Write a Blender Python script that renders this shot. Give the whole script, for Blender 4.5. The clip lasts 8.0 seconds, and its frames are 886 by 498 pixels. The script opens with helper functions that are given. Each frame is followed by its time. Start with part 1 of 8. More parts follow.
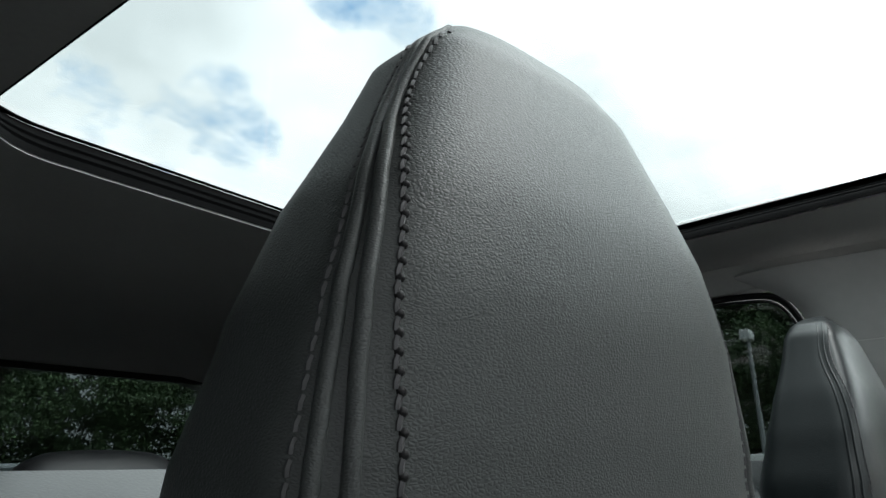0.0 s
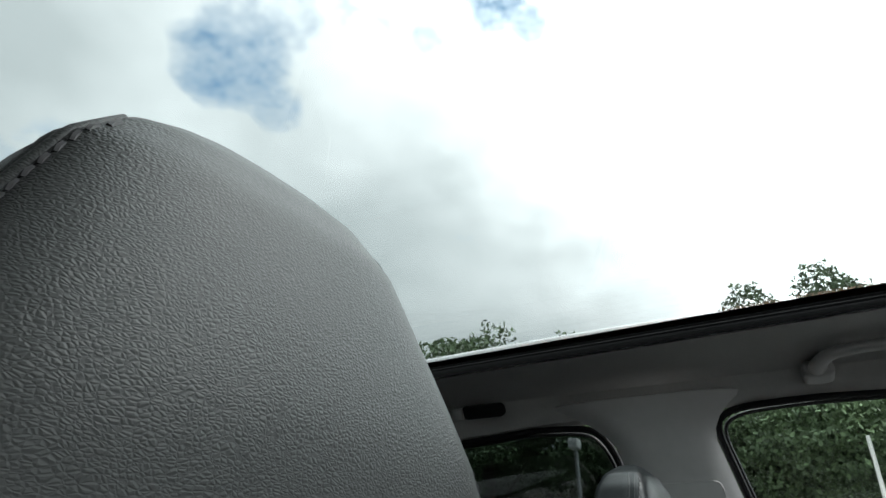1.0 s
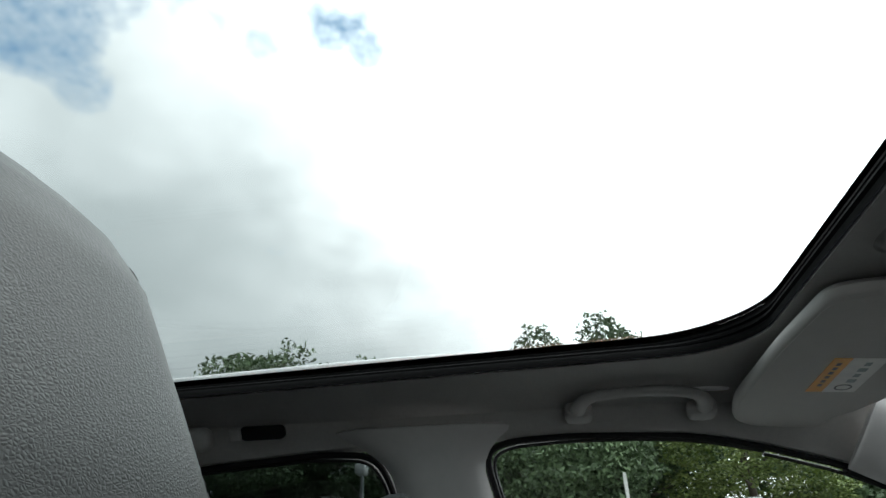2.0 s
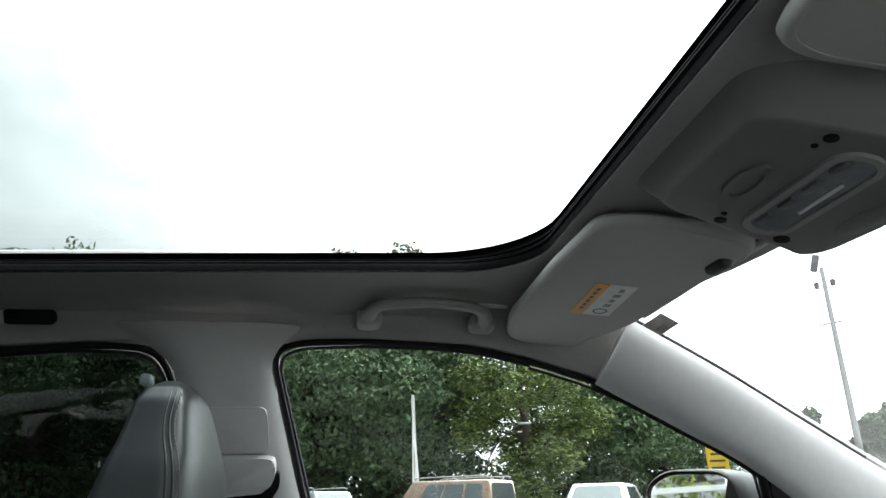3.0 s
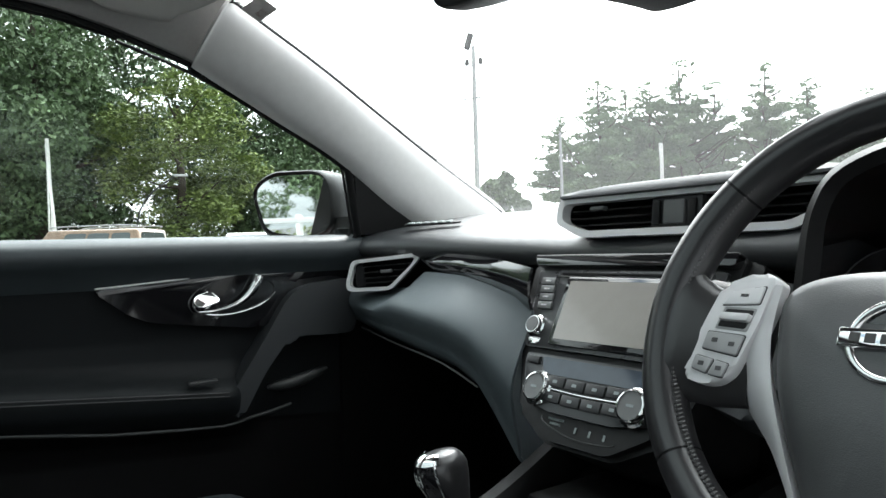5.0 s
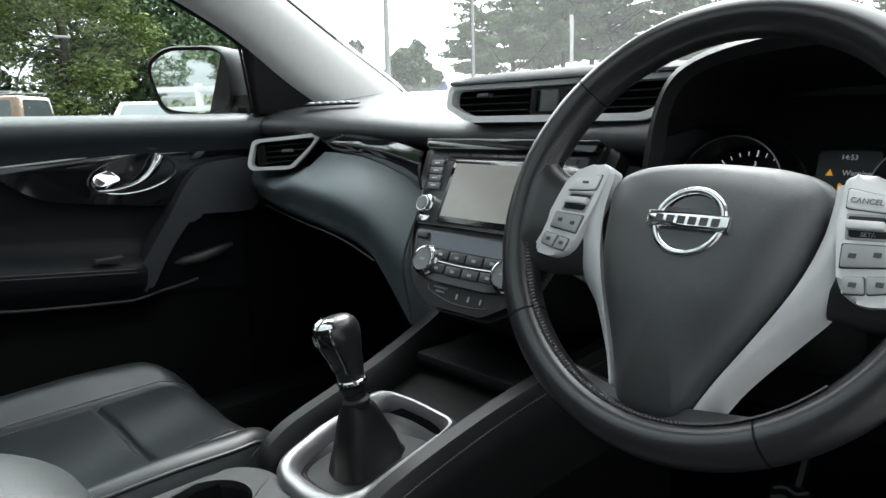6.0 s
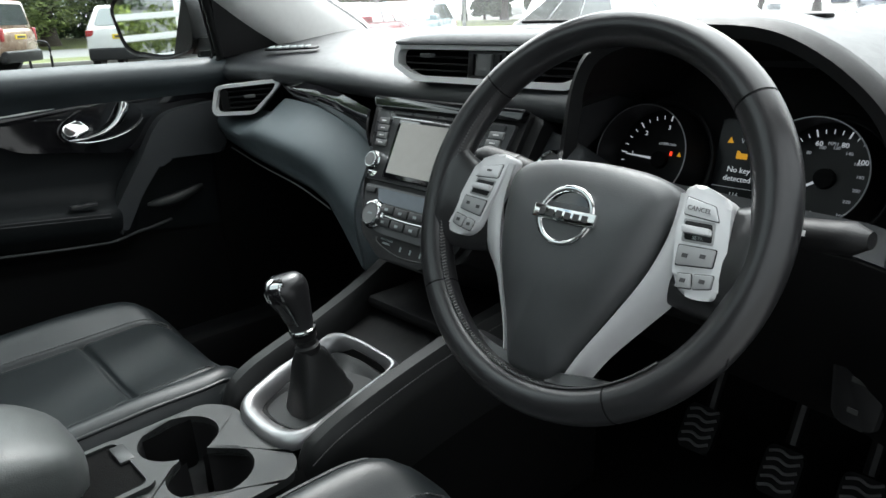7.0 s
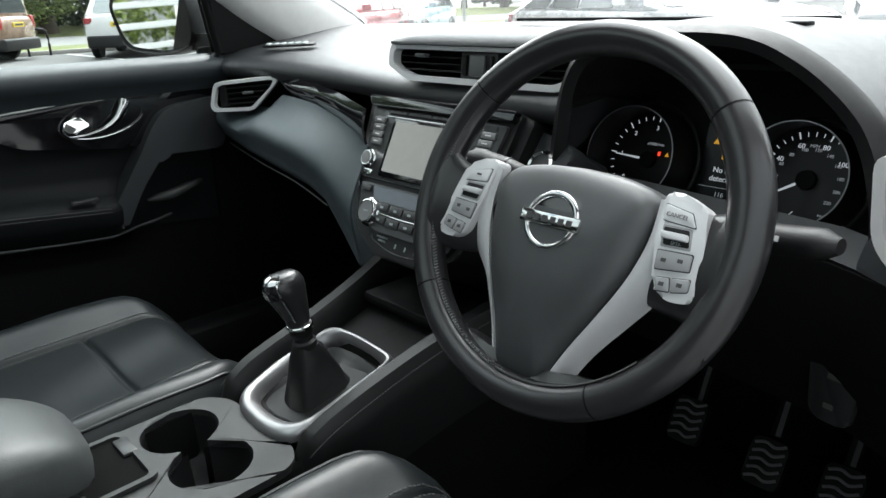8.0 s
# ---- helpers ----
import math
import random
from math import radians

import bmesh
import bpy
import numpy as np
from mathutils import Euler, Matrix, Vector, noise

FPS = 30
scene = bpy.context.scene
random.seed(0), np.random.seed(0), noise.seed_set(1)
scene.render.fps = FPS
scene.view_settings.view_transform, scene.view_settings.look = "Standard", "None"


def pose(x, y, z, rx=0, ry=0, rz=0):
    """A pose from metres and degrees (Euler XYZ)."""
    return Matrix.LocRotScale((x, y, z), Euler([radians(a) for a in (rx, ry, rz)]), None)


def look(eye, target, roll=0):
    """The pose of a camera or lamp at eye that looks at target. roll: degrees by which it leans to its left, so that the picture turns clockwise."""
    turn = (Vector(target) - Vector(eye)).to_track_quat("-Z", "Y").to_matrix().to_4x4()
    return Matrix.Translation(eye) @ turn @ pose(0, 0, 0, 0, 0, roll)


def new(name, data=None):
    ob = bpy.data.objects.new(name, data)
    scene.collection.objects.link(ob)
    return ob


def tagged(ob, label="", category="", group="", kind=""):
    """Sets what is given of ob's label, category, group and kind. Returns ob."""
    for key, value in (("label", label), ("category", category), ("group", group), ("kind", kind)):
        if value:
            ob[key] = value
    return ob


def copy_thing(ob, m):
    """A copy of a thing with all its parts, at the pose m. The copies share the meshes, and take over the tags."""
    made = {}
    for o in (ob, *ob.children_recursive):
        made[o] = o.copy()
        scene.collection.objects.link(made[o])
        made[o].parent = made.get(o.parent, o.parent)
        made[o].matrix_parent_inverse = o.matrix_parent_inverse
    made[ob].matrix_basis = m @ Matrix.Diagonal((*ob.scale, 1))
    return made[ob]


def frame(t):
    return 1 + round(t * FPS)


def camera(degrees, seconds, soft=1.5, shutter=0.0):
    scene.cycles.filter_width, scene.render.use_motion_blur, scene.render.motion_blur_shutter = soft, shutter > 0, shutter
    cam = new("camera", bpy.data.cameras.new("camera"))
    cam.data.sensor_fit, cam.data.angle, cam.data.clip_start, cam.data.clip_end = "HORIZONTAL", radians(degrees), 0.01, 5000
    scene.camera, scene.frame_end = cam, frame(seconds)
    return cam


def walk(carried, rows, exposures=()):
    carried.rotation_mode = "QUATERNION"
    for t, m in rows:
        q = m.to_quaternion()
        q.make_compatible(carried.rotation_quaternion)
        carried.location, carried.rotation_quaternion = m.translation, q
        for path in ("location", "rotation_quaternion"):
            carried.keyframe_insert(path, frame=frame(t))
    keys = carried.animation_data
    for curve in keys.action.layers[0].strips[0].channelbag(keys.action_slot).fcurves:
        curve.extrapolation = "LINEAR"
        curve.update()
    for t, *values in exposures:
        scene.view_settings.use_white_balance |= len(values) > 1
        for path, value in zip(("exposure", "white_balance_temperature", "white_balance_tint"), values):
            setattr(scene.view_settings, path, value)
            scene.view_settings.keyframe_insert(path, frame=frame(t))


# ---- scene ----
cam = camera(64.0, 8.0)
PATH = [
    (0, (0.618, -0.060, 1.109), (-0.906, -1.207, 1.710), -1.4),
    (0.5, (0.579, -0.072, 1.138), (-1.030, -1.021, 1.854), -1.1),
    (1, (0.528, -0.059, 1.166), (-1.133, -0.793, 2.004), -1.1),
    (1.5, (0.522, -0.043, 1.183), (-1.203, -0.532, 2.069), -0.8),
    (1.7, (0.524, -0.042, 1.176), (-1.224, -0.425, 2.069), -1.2),
    (2.8, (0.53, -0.038, 1.149), (-1.317, 0.156, 1.891), -1.3),
    (3, (0.528, -0.028, 1.137), (-1.331, 0.263, 1.816), -1.3),
    (3.5, (0.528, -0.007, 1.106), (-1.328, 0.532, 1.621), -1.3),
    (4, (0.537, 0.014, 1.073), (-1.277, 0.781, 1.423), -1.4),
    (4.5, (0.549, 0.042, 1.039), (-1.187, 1.019, 1.219), -1.5),
    (5, (0.563, 0.072, 1.013), (-1.076, 1.218, 1.008), -1.8),
    (5.2, (0.578, 0.074, 1.005), (-1.015, 1.281, 0.932), -1.8),
    (6.3, (0.668, 0.037, 1.051), (-0.767, 1.351, 0.589), -1.6),
    (6.5, (0.69, 0.042, 1.069), (-0.737, 1.343, 0.549), -1.7),
    (7, (0.739, 0.052, 1.118), (-0.666, 1.328, 0.489), -1.9),
    (7.5, (0.759, 0.049, 1.136), (-0.64, 1.318, 0.479), -1.9),
    (8, (0.759, 0.046, 1.138), (-0.639, 1.315, 0.477), -1.9),
]
walk(cam, [(t, look(eye, target, roll)) for t, eye, target, roll in PATH], [(0, 0.45, 6280, 10), (0.8, 0.2, 6280, 10), (1.5, -0.15, 6280, 10), (3.0, 0.54, 6280, 10), (3.5, 0.60, 6280, 10), (4.0, 0.70, 6280, 10), (5.0, 0.75, 6280, 10), (6.5, 0.65, 6280, 10), (8, 0.65, 6280, 10)])

# ---- world, sun, exposure ----
SUN_AZ, SUN_EL = 38.0, 50.0
world = bpy.data.worlds.new("overcast_sky")
scene.world = world
world.use_nodes = True
wn, wl = world.node_tree.nodes, world.node_tree.links
wn.clear()
sky = wn.new("ShaderNodeTexSky")
sky.sky_type, sky.sun_disc = "NISHITA", False
sky.sun_elevation, sky.sun_rotation = radians(SUN_EL), radians(-SUN_AZ)
coord = wn.new("ShaderNodeTexCoord")


def wmath(op, a, b=None, c=None, clamp=False):
    n = wn.new("ShaderNodeMath")
    n.operation, n.use_clamp = op, clamp
    for i, v in enumerate((a, b, c)):
        if v is None:
            continue
        if isinstance(v, (int, float)):
            n.inputs[i].default_value = v
        else:
            wl.new(v, n.inputs[i])
    return n.outputs[0]


def wvec(op, a, b):
    n = wn.new("ShaderNodeVectorMath")
    n.operation = op
    for i, v in enumerate((a, b)):
        if isinstance(v, tuple):
            n.inputs[i].default_value = v
        else:
            wl.new(v, n.inputs[i])
    return n


def wnoise(vec, scale, detail, rough):
    n = wn.new("ShaderNodeTexNoise")
    n.inputs["Scale"].default_value, n.inputs["Detail"].default_value, n.inputs["Roughness"].default_value = scale, detail, rough
    wl.new(vec, n.inputs["Vector"])
    return n.outputs["Fac"]


def azel(az, el):
    a, e = radians(az), radians(el)
    return (-math.sin(a) * math.cos(e), math.cos(a) * math.cos(e), math.sin(e))


sep = wn.new("ShaderNodeSeparateXYZ")
wl.new(coord.outputs["Generated"], sep.inputs[0])
height = wmath("MAXIMUM", sep.outputs["Z"], 0.0)
flat = wmath("ADD", height, 0.22)
comb = wn.new("ShaderNodeCombineXYZ")
wl.new(wmath("DIVIDE", sep.outputs["X"], flat), comb.inputs[0])
wl.new(wmath("DIVIDE", sep.outputs["Y"], flat), comb.inputs[1])
deck = comb.outputs[0]
big = wnoise(wvec("ADD", deck, (3.1, 1.7, 0.4)).outputs[0], 1.5, 7.0, 0.55)
fine = wnoise(wvec("ADD", deck, (7.7, 4.2, 1.3)).outputs[0], 2.3, 8.0, 0.6)


def gap(az, el, inner, outer):
    n = wn.new("ShaderNodeMapRange")
    n.interpolation_type = "SMOOTHSTEP"
    n.inputs["From Min"].default_value, n.inputs["From Max"].default_value = math.cos(radians(outer)), math.cos(radians(inner))
    wl.new(wvec("DOT_PRODUCT", coord.outputs["Generated"], azel(az, el)).outputs["Value"], n.inputs["Value"])
    return n.outputs[0]


# gaps where the blue shows through the cloud deck
gaps = wmath("MULTIPLY", gap(133.8, 38.6, 2.5, 6), 1.2)
for az, el, inner, outer, much in ((134.4, 41.6, 1.0, 4.5, 1.0), (129.8, 41.8, 1.0, 4.5, 0.95), (129.7, 35.3, 0.8, 3.2, 1.1), (121.2, 43.6, 1.0, 4.5, 1.0), (114.7, 41.8, 0.5, 2.6, 1.0), (107.5, 44.0, 1.0, 4.0, 1.05), (104.8, 42.0, 0.5, 2.6, 1.0), (147.2, 27.6, 1.0, 5, 1.05), (144.0, 25.7, 1.0, 4, 1.0), (149.5, 25.1, 0.5, 4, 0.85), (156.4, 26.6, 0.5, 4, 0.75)):
    gaps = wmath("MAXIMUM", gaps, wmath("MULTIPLY", gap(az, el, inner, outer), much))
ragged = wnoise(wvec("ADD", deck, (2.4, 9.1, 0.7)).outputs[0], 5.2, 9.0, 0.62)
thin = wmath("ADD", wmath("MULTIPLY", gaps, 0.54), wmath("MULTIPLY", ragged, 2.2))
blue = wn.new("ShaderNodeMapRange")
blue.inputs["From Min"].default_value, blue.inputs["From Max"].default_value = 1.46, 2.02
wl.new(thin, blue.inputs["Value"])
shade = wn.new("ShaderNodeMapRange")
shade.inputs["From Min"].default_value, shade.inputs["From Max"].default_value = 0.35, 0.62
shade.inputs["To Min"].default_value, shade.inputs["To Max"].default_value = 0.86, 1.34
wl.new(big, shade.inputs["Value"])
# a darker bank of cloud over the trees, thinner and brighter cloud in front of the hidden sun
bank = wmath("SUBTRACT", 1.0, wmath("MULTIPLY", gap(106, 25, 2, 30), wmath("MULTIPLY", big, 0.46)))
thickness = wmath("MULTIPLY_ADD", gap(72, 62, 30, 112), 0.36, 0.64)
glow = wmath("MULTIPLY_ADD", wmath("MULTIPLY", wmath("POWER", gap(SUN_AZ, SUN_EL, 4, 86), 3.0), wmath("MULTIPLY_ADD", fine, 3.2, -0.6)), 4.4, wmath("MULTIPLY", wmath("MULTIPLY", shade.outputs[0], thickness), bank))
cloud_tone = wn.new("ShaderNodeMix")
cloud_tone.data_type = "RGBA"
cloud_tone.inputs["A"].default_value, cloud_tone.inputs["B"].default_value = (0.84, 0.93, 0.94, 1), (0.98, 1.0, 0.995, 1)
wl.new(wmath("SUBTRACT", glow, 0.3, clamp=True), cloud_tone.inputs["Factor"])
clouds = wvec("SCALE", cloud_tone.outputs["Result"], (0, 0, 0))
wl.new(glow, clouds.inputs["Scale"])
blue_sky = wvec("SCALE", sky.outputs[0], (0, 0, 0))
blue_sky.inputs["Scale"].default_value = 0.15
tinted = wvec("MULTIPLY_ADD", blue_sky.outputs[0], (0.92, 1.02, 0.98))
tinted.inputs[2].default_value = (0.10, 0.18, 0.23)
heaven = wn.new("ShaderNodeMix")
heaven.data_type = "RGBA"
wl.new(blue.outputs[0], heaven.inputs["Factor"])
wl.new(clouds.outputs[0], heaven.inputs["A"])
wl.new(tinted.outputs[0], heaven.inputs["B"])
backg = wn.new("ShaderNodeBackground")
wl.new(heaven.outputs["Result"], backg.inputs["Color"])
backg.inputs["Strength"].default_value = 1.0
wl.new(backg.outputs[0], wn.new("ShaderNodeOutputWorld").inputs["Surface"])

sun = new("sun", bpy.data.lights.new("sun", "SUN"))
sun.data.energy, sun.data.angle, sun.data.color = 1.3, radians(16), (1.0, 0.97, 0.92)
sun.matrix_basis = look(Vector(azel(SUN_AZ, SUN_EL)) * 60, (0, 0, 0))

# ---- helpers of this scene ----
def part(name, bm, material, parent=None, label="", sharp=40):
    """Links a bmesh as one mesh object, under a thing or a part."""
    bmesh.ops.recalc_face_normals(bm, faces=bm.faces)
    me = bpy.data.meshes.new(name)
    bm.to_mesh(me)
    bm.free()
    me.shade_smooth()
    if sharp:
        me.set_sharp_from_angle(angle=radians(sharp))
    me.materials.append(material)
    ob = new(name, me)
    if parent is not None:
        ob.parent = parent
        ob.matrix_parent_inverse = parent.matrix_basis.inverted()
    if label:
        ob["label"] = label
    return ob


def thing(name, at, label, category, group="", kind=""):
    """An Empty at the base of a thing, to carry its parts."""
    ob = new(name)
    ob.empty_display_size = 0.05
    ob.matrix_basis = Matrix.Translation(at)
    return tagged(ob, label, category, group, kind)


def single(name, bm, material, label, category, group="", kind="", sharp=40):
    return tagged(part(name, bm, material, None, "", sharp), label, category, group, kind)


def axes(origin, ux, uy):
    """A frame with x along ux, y near uy, z across both."""
    x = Vector(ux).normalized()
    z = x.cross(Vector(uy)).normalized()
    y = z.cross(x)
    m = Matrix((x, y, z)).transposed().to_4x4()
    m.translation = origin
    return m


def join(*bms):
    """Several bmeshes as one."""
    out = bms[0]
    for b in bms[1:]:
        me = bpy.data.meshes.new("join")
        b.to_mesh(me)
        b.free()
        out.from_mesh(me)
        bpy.data.meshes.remove(me)
    return out


def moved(bm, m):
    bmesh.ops.transform(bm, matrix=m, verts=bm.verts)
    return bm


def soften(bm, width, seg=2, angle=30):
    if width > 0:
        edges = [e for e in bm.edges if len(e.link_faces) == 2 and e.calc_face_angle(0) > radians(angle)]
        bmesh.ops.bevel(bm, geom=edges, offset=width, segments=seg, profile=0.5, affect="EDGES", clamp_overlap=True)
    return bm


def box(size, at=(0, 0, 0), bevel=0.0, seg=2, m=None):
    bm = bmesh.new()
    bmesh.ops.create_cube(bm, size=1)
    moved(bm, Matrix.Diagonal((*size, 1)))
    soften(bm, bevel, seg)
    moved(bm, (m or Matrix()) @ Matrix.Translation(at))
    return bm


def slab(outline, depth, m=None, bevel=0.0, seg=2):
    """A flat outline, in x and y, given depth along z."""
    bm = bmesh.new()
    lo = [bm.verts.new((x, y, 0)) for x, y in outline]
    hi = [bm.verts.new((x, y, depth)) for x, y in outline]
    bm.faces.new(lo[::-1])
    bm.faces.new(hi)
    for i in range(len(lo)):
        j = (i + 1) % len(lo)
        bm.faces.new((lo[i], lo[j], hi[j], hi[i]))
    if bevel:
        rim = [e for e in bm.edges if abs(e.verts[0].co.z - depth) < 1e-7 and abs(e.verts[1].co.z - depth) < 1e-7]
        bmesh.ops.bevel(bm, geom=rim, offset=bevel, segments=seg, profile=0.5, affect="EDGES", clamp_overlap=True)
    return moved(bm, m or Matrix())


def frame_ring(outer, inner, depth, m=None, bevel=0.0):
    """A flat frame between two outlines with the same count of points."""
    bm = bmesh.new()
    rows = [[bm.verts.new((x, y, z)) for x, y in o] for o, z in ((outer, 0), (outer, depth), (inner, depth), (inner, 0))]
    n = len(outer)
    for a in range(4):
        b = (a + 1) % 4
        for i in range(n):
            j = (i + 1) % n
            bm.faces.new((rows[a][i], rows[a][j], rows[b][j], rows[b][i]))
    if bevel:
        edges = [e for e in bm.edges if all(abs(v.co.z - depth) < 1e-7 for v in e.verts) and e.calc_face_angle(0) > 0.5]
        bmesh.ops.bevel(bm, geom=edges, offset=bevel, segments=2, profile=0.5, affect="EDGES", clamp_overlap=True)
    return moved(bm, m or Matrix())


def loft(rings, closed=True, caps=True):
    """A skin over rings of points."""
    bm = bmesh.new()
    rows = [[bm.verts.new(p) for p in r] for r in rings]
    n = len(rows[0])
    for a, b in zip(rows, rows[1:]):
        for i in range(n if closed else n - 1):
            j = (i + 1) % n
            bm.faces.new((a[i], a[j], b[j], b[i]))
    if caps and closed:
        bm.faces.new(rows[0][::-1])
        bm.faces.new(rows[-1])
    return bm


def sheet(points, thick):
    """A sheet over a grid of points (rows of equal length), thickened to its back."""
    g = np.array(points, float)
    du = np.gradient(g, axis=0)
    dv = np.gradient(g, axis=1)
    nn = np.cross(du, dv)
    nn /= np.linalg.norm(nn, axis=2, keepdims=True) + 1e-12
    back = g - nn * thick
    h, w = g.shape[:2]
    bm = bmesh.new()
    a = [[bm.verts.new(g[i, j]) for j in range(w)] for i in range(h)]
    b = [[bm.verts.new(back[i, j]) for j in range(w)] for i in range(h)]
    for i in range(h - 1):
        for j in range(w - 1):
            bm.faces.new((a[i][j], a[i][j + 1], a[i + 1][j + 1], a[i + 1][j]))
            bm.faces.new((b[i][j], b[i + 1][j], b[i + 1][j + 1], b[i][j + 1]))
    for i in range(h - 1):
        for j in (0, w - 1):
            bm.faces.new((a[i][j], a[i + 1][j], b[i + 1][j], b[i][j]))
    for j in range(w - 1):
        for i in (0, h - 1):
            bm.faces.new((a[i][j], a[i][j + 1], b[i][j + 1], b[i][j]))
    return bm


def spline(points, n=8, closed=False):
    """A smooth line through points (Catmull-Rom), n steps to each stretch."""
    p = [Vector(q) for q in points]
    c = len(p)
    out = []
    for i in range(c if closed else c - 1):
        at = (lambda k: p[k % c]) if closed else (lambda k: p[min(max(k, 0), c - 1)])
        a, b, d, e = at(i - 1), at(i), at(i + 1), at(i + 2)
        for s in range(n):
            t = s / n
            out.append(0.5 * (2 * b + (d - a) * t + (2 * a - 5 * b + 4 * d - e) * t * t + (3 * b - a - 3 * d + e) * t**3))
    if not closed:
        out.append(p[-1])
    return out


def tube(path, radius, n=10, closed=False, up=(0, 0, 1), squash=1.0, caps=True):
    """A round bar along a path; radius a number, or a function of 0..1."""
    pts = [Vector(q) for q in path]
    c = len(pts)
    rings = []
    for i, q in enumerate(pts):
        d = (pts[(i + 1) % c] - pts[i - 1]) if closed else (pts[min(i + 1, c - 1)] - pts[max(i - 1, 0)])
        d.normalize()
        s = d.cross(Vector(up))
        if s.length < 1e-4:
            s = d.cross(Vector((1, 0, 0)))
        s.normalize()
        v = s.cross(d)
        r = radius(i / max(c - 1, 1)) if callable(radius) else radius
        rings.append([q + r * (math.cos(a) * s + squash * math.sin(a) * v) for a in (2 * math.pi * k / n for k in range(n))])
    if closed:
        rings.append(rings[0])
        bm = loft(rings, True, False)
        bmesh.ops.remove_doubles(bm, verts=bm.verts, dist=1e-6)
        return bm
    return loft(rings, True, caps)


def rrect(w, h, r, n=5, at=(0, 0)):
    """The outline of a rounded rectangle."""
    out = []
    for cx, cy, a0 in ((w / 2 - r, h / 2 - r, 0), (-w / 2 + r, h / 2 - r, 90), (-w / 2 + r, -h / 2 + r, 180), (w / 2 - r, -h / 2 + r, 270)):
        for k in range(n + 1):
            a = radians(a0 + 90 * k / n)
            out.append((at[0] + cx + r * math.cos(a), at[1] + cy + r * math.sin(a)))
    return out


def rounded(points, r, n=5):
    """An outline with its corners rounded by about r."""
    out = []
    c = len(points)
    for i in range(c):
        p, a, b = Vector(points[i]), Vector(points[i - 1]), Vector(points[(i + 1) % c])
        la, lb = (a - p).length, (b - p).length
        s = p + (a - p) * min(r / la, 0.45)
        e = p + (b - p) * min(r / lb, 0.45)
        for k in range(n + 1):
            t = k / n
            q = s * (1 - t) ** 2 + p * 2 * t * (1 - t) + e * t * t
            out.append((q.x, q.y))
    return out


def circle(r, n=32, at=(0, 0), a0=0.0, a1=360.0, ry=None):
    full = abs(a1 - a0) >= 360
    return [(at[0] + r * math.cos(a), at[1] + (ry or r) * math.sin(a)) for a in (radians(a0 + (a1 - a0) * k / (n if full else n - 1)) for k in range(n))]


def turned(profile, n=32, m=None):
    """A body turned round z from (radius, z) pairs."""
    rings = [[(r * math.cos(2 * math.pi * k / n), r * math.sin(2 * math.pi * k / n), z) for k in range(n)] for r, z in profile]
    return moved(loft(rings), m or Matrix())


def blob(size, power=2.6, n=28, rows=16, m=None, fn=None):
    """A rounded cushion; fn may bend its points."""
    rings = []
    sg = lambda v, e: math.copysign(abs(v) ** e, v)
    e = 2 / power
    for i in range(1, rows):
        b = -math.pi / 2 + math.pi * i / rows
        ring = []
        for k in range(n):
            a = 2 * math.pi * k / n
            p = Vector((size[0] / 2 * sg(math.cos(b), e) * sg(math.cos(a), e), size[1] / 2 * sg(math.cos(b), e) * sg(math.sin(a), e), size[2] / 2 * sg(math.sin(b), e)))
            ring.append(fn(p) if fn else p)
        rings.append(ring)
    return moved(loft(rings), m or Matrix())


def letters(text, size, m, depth=0.0004):
    """Writing in the built-in font, as a mesh."""
    cu = bpy.data.curves.new("letters", "FONT")
    cu.body, cu.size, cu.extrude, cu.align_x, cu.align_y, cu.resolution_u = text, size, depth, "CENTER", "CENTER", 3
    ob = bpy.data.objects.new("letters", cu)
    scene.collection.objects.link(ob)
    dg = bpy.context.evaluated_depsgraph_get()
    me = bpy.data.meshes.new_from_object(ob.evaluated_get(dg))
    bm = bmesh.new()
    bm.from_mesh(me)
    bpy.data.objects.remove(ob)
    bpy.data.curves.remove(cu)
    bpy.data.meshes.remove(me)
    return moved(bm, m)


def lerp(a, b, t):
    return a + (b - a) * t


def table(pairs, v):
    """A value between given (key, value) pairs, smoothly."""
    if v <= pairs[0][0]:
        return pairs[0][1]
    for (a, fa), (b, fb) in zip(pairs, pairs[1:]):
        if v <= b:
            t = (v - a) / (b - a)
            return lerp(fa, fb, t * t * (3 - 2 * t))
    return pairs[-1][1]


def line(pairs, v):
    """A value between given (key, value) pairs, straight."""
    return float(np.interp(v, [p[0] for p in pairs], [p[1] for p in pairs]))


def mirror_x(bm):
    return moved(bm, Matrix.Diagonal((-1, 1, 1, 1)))

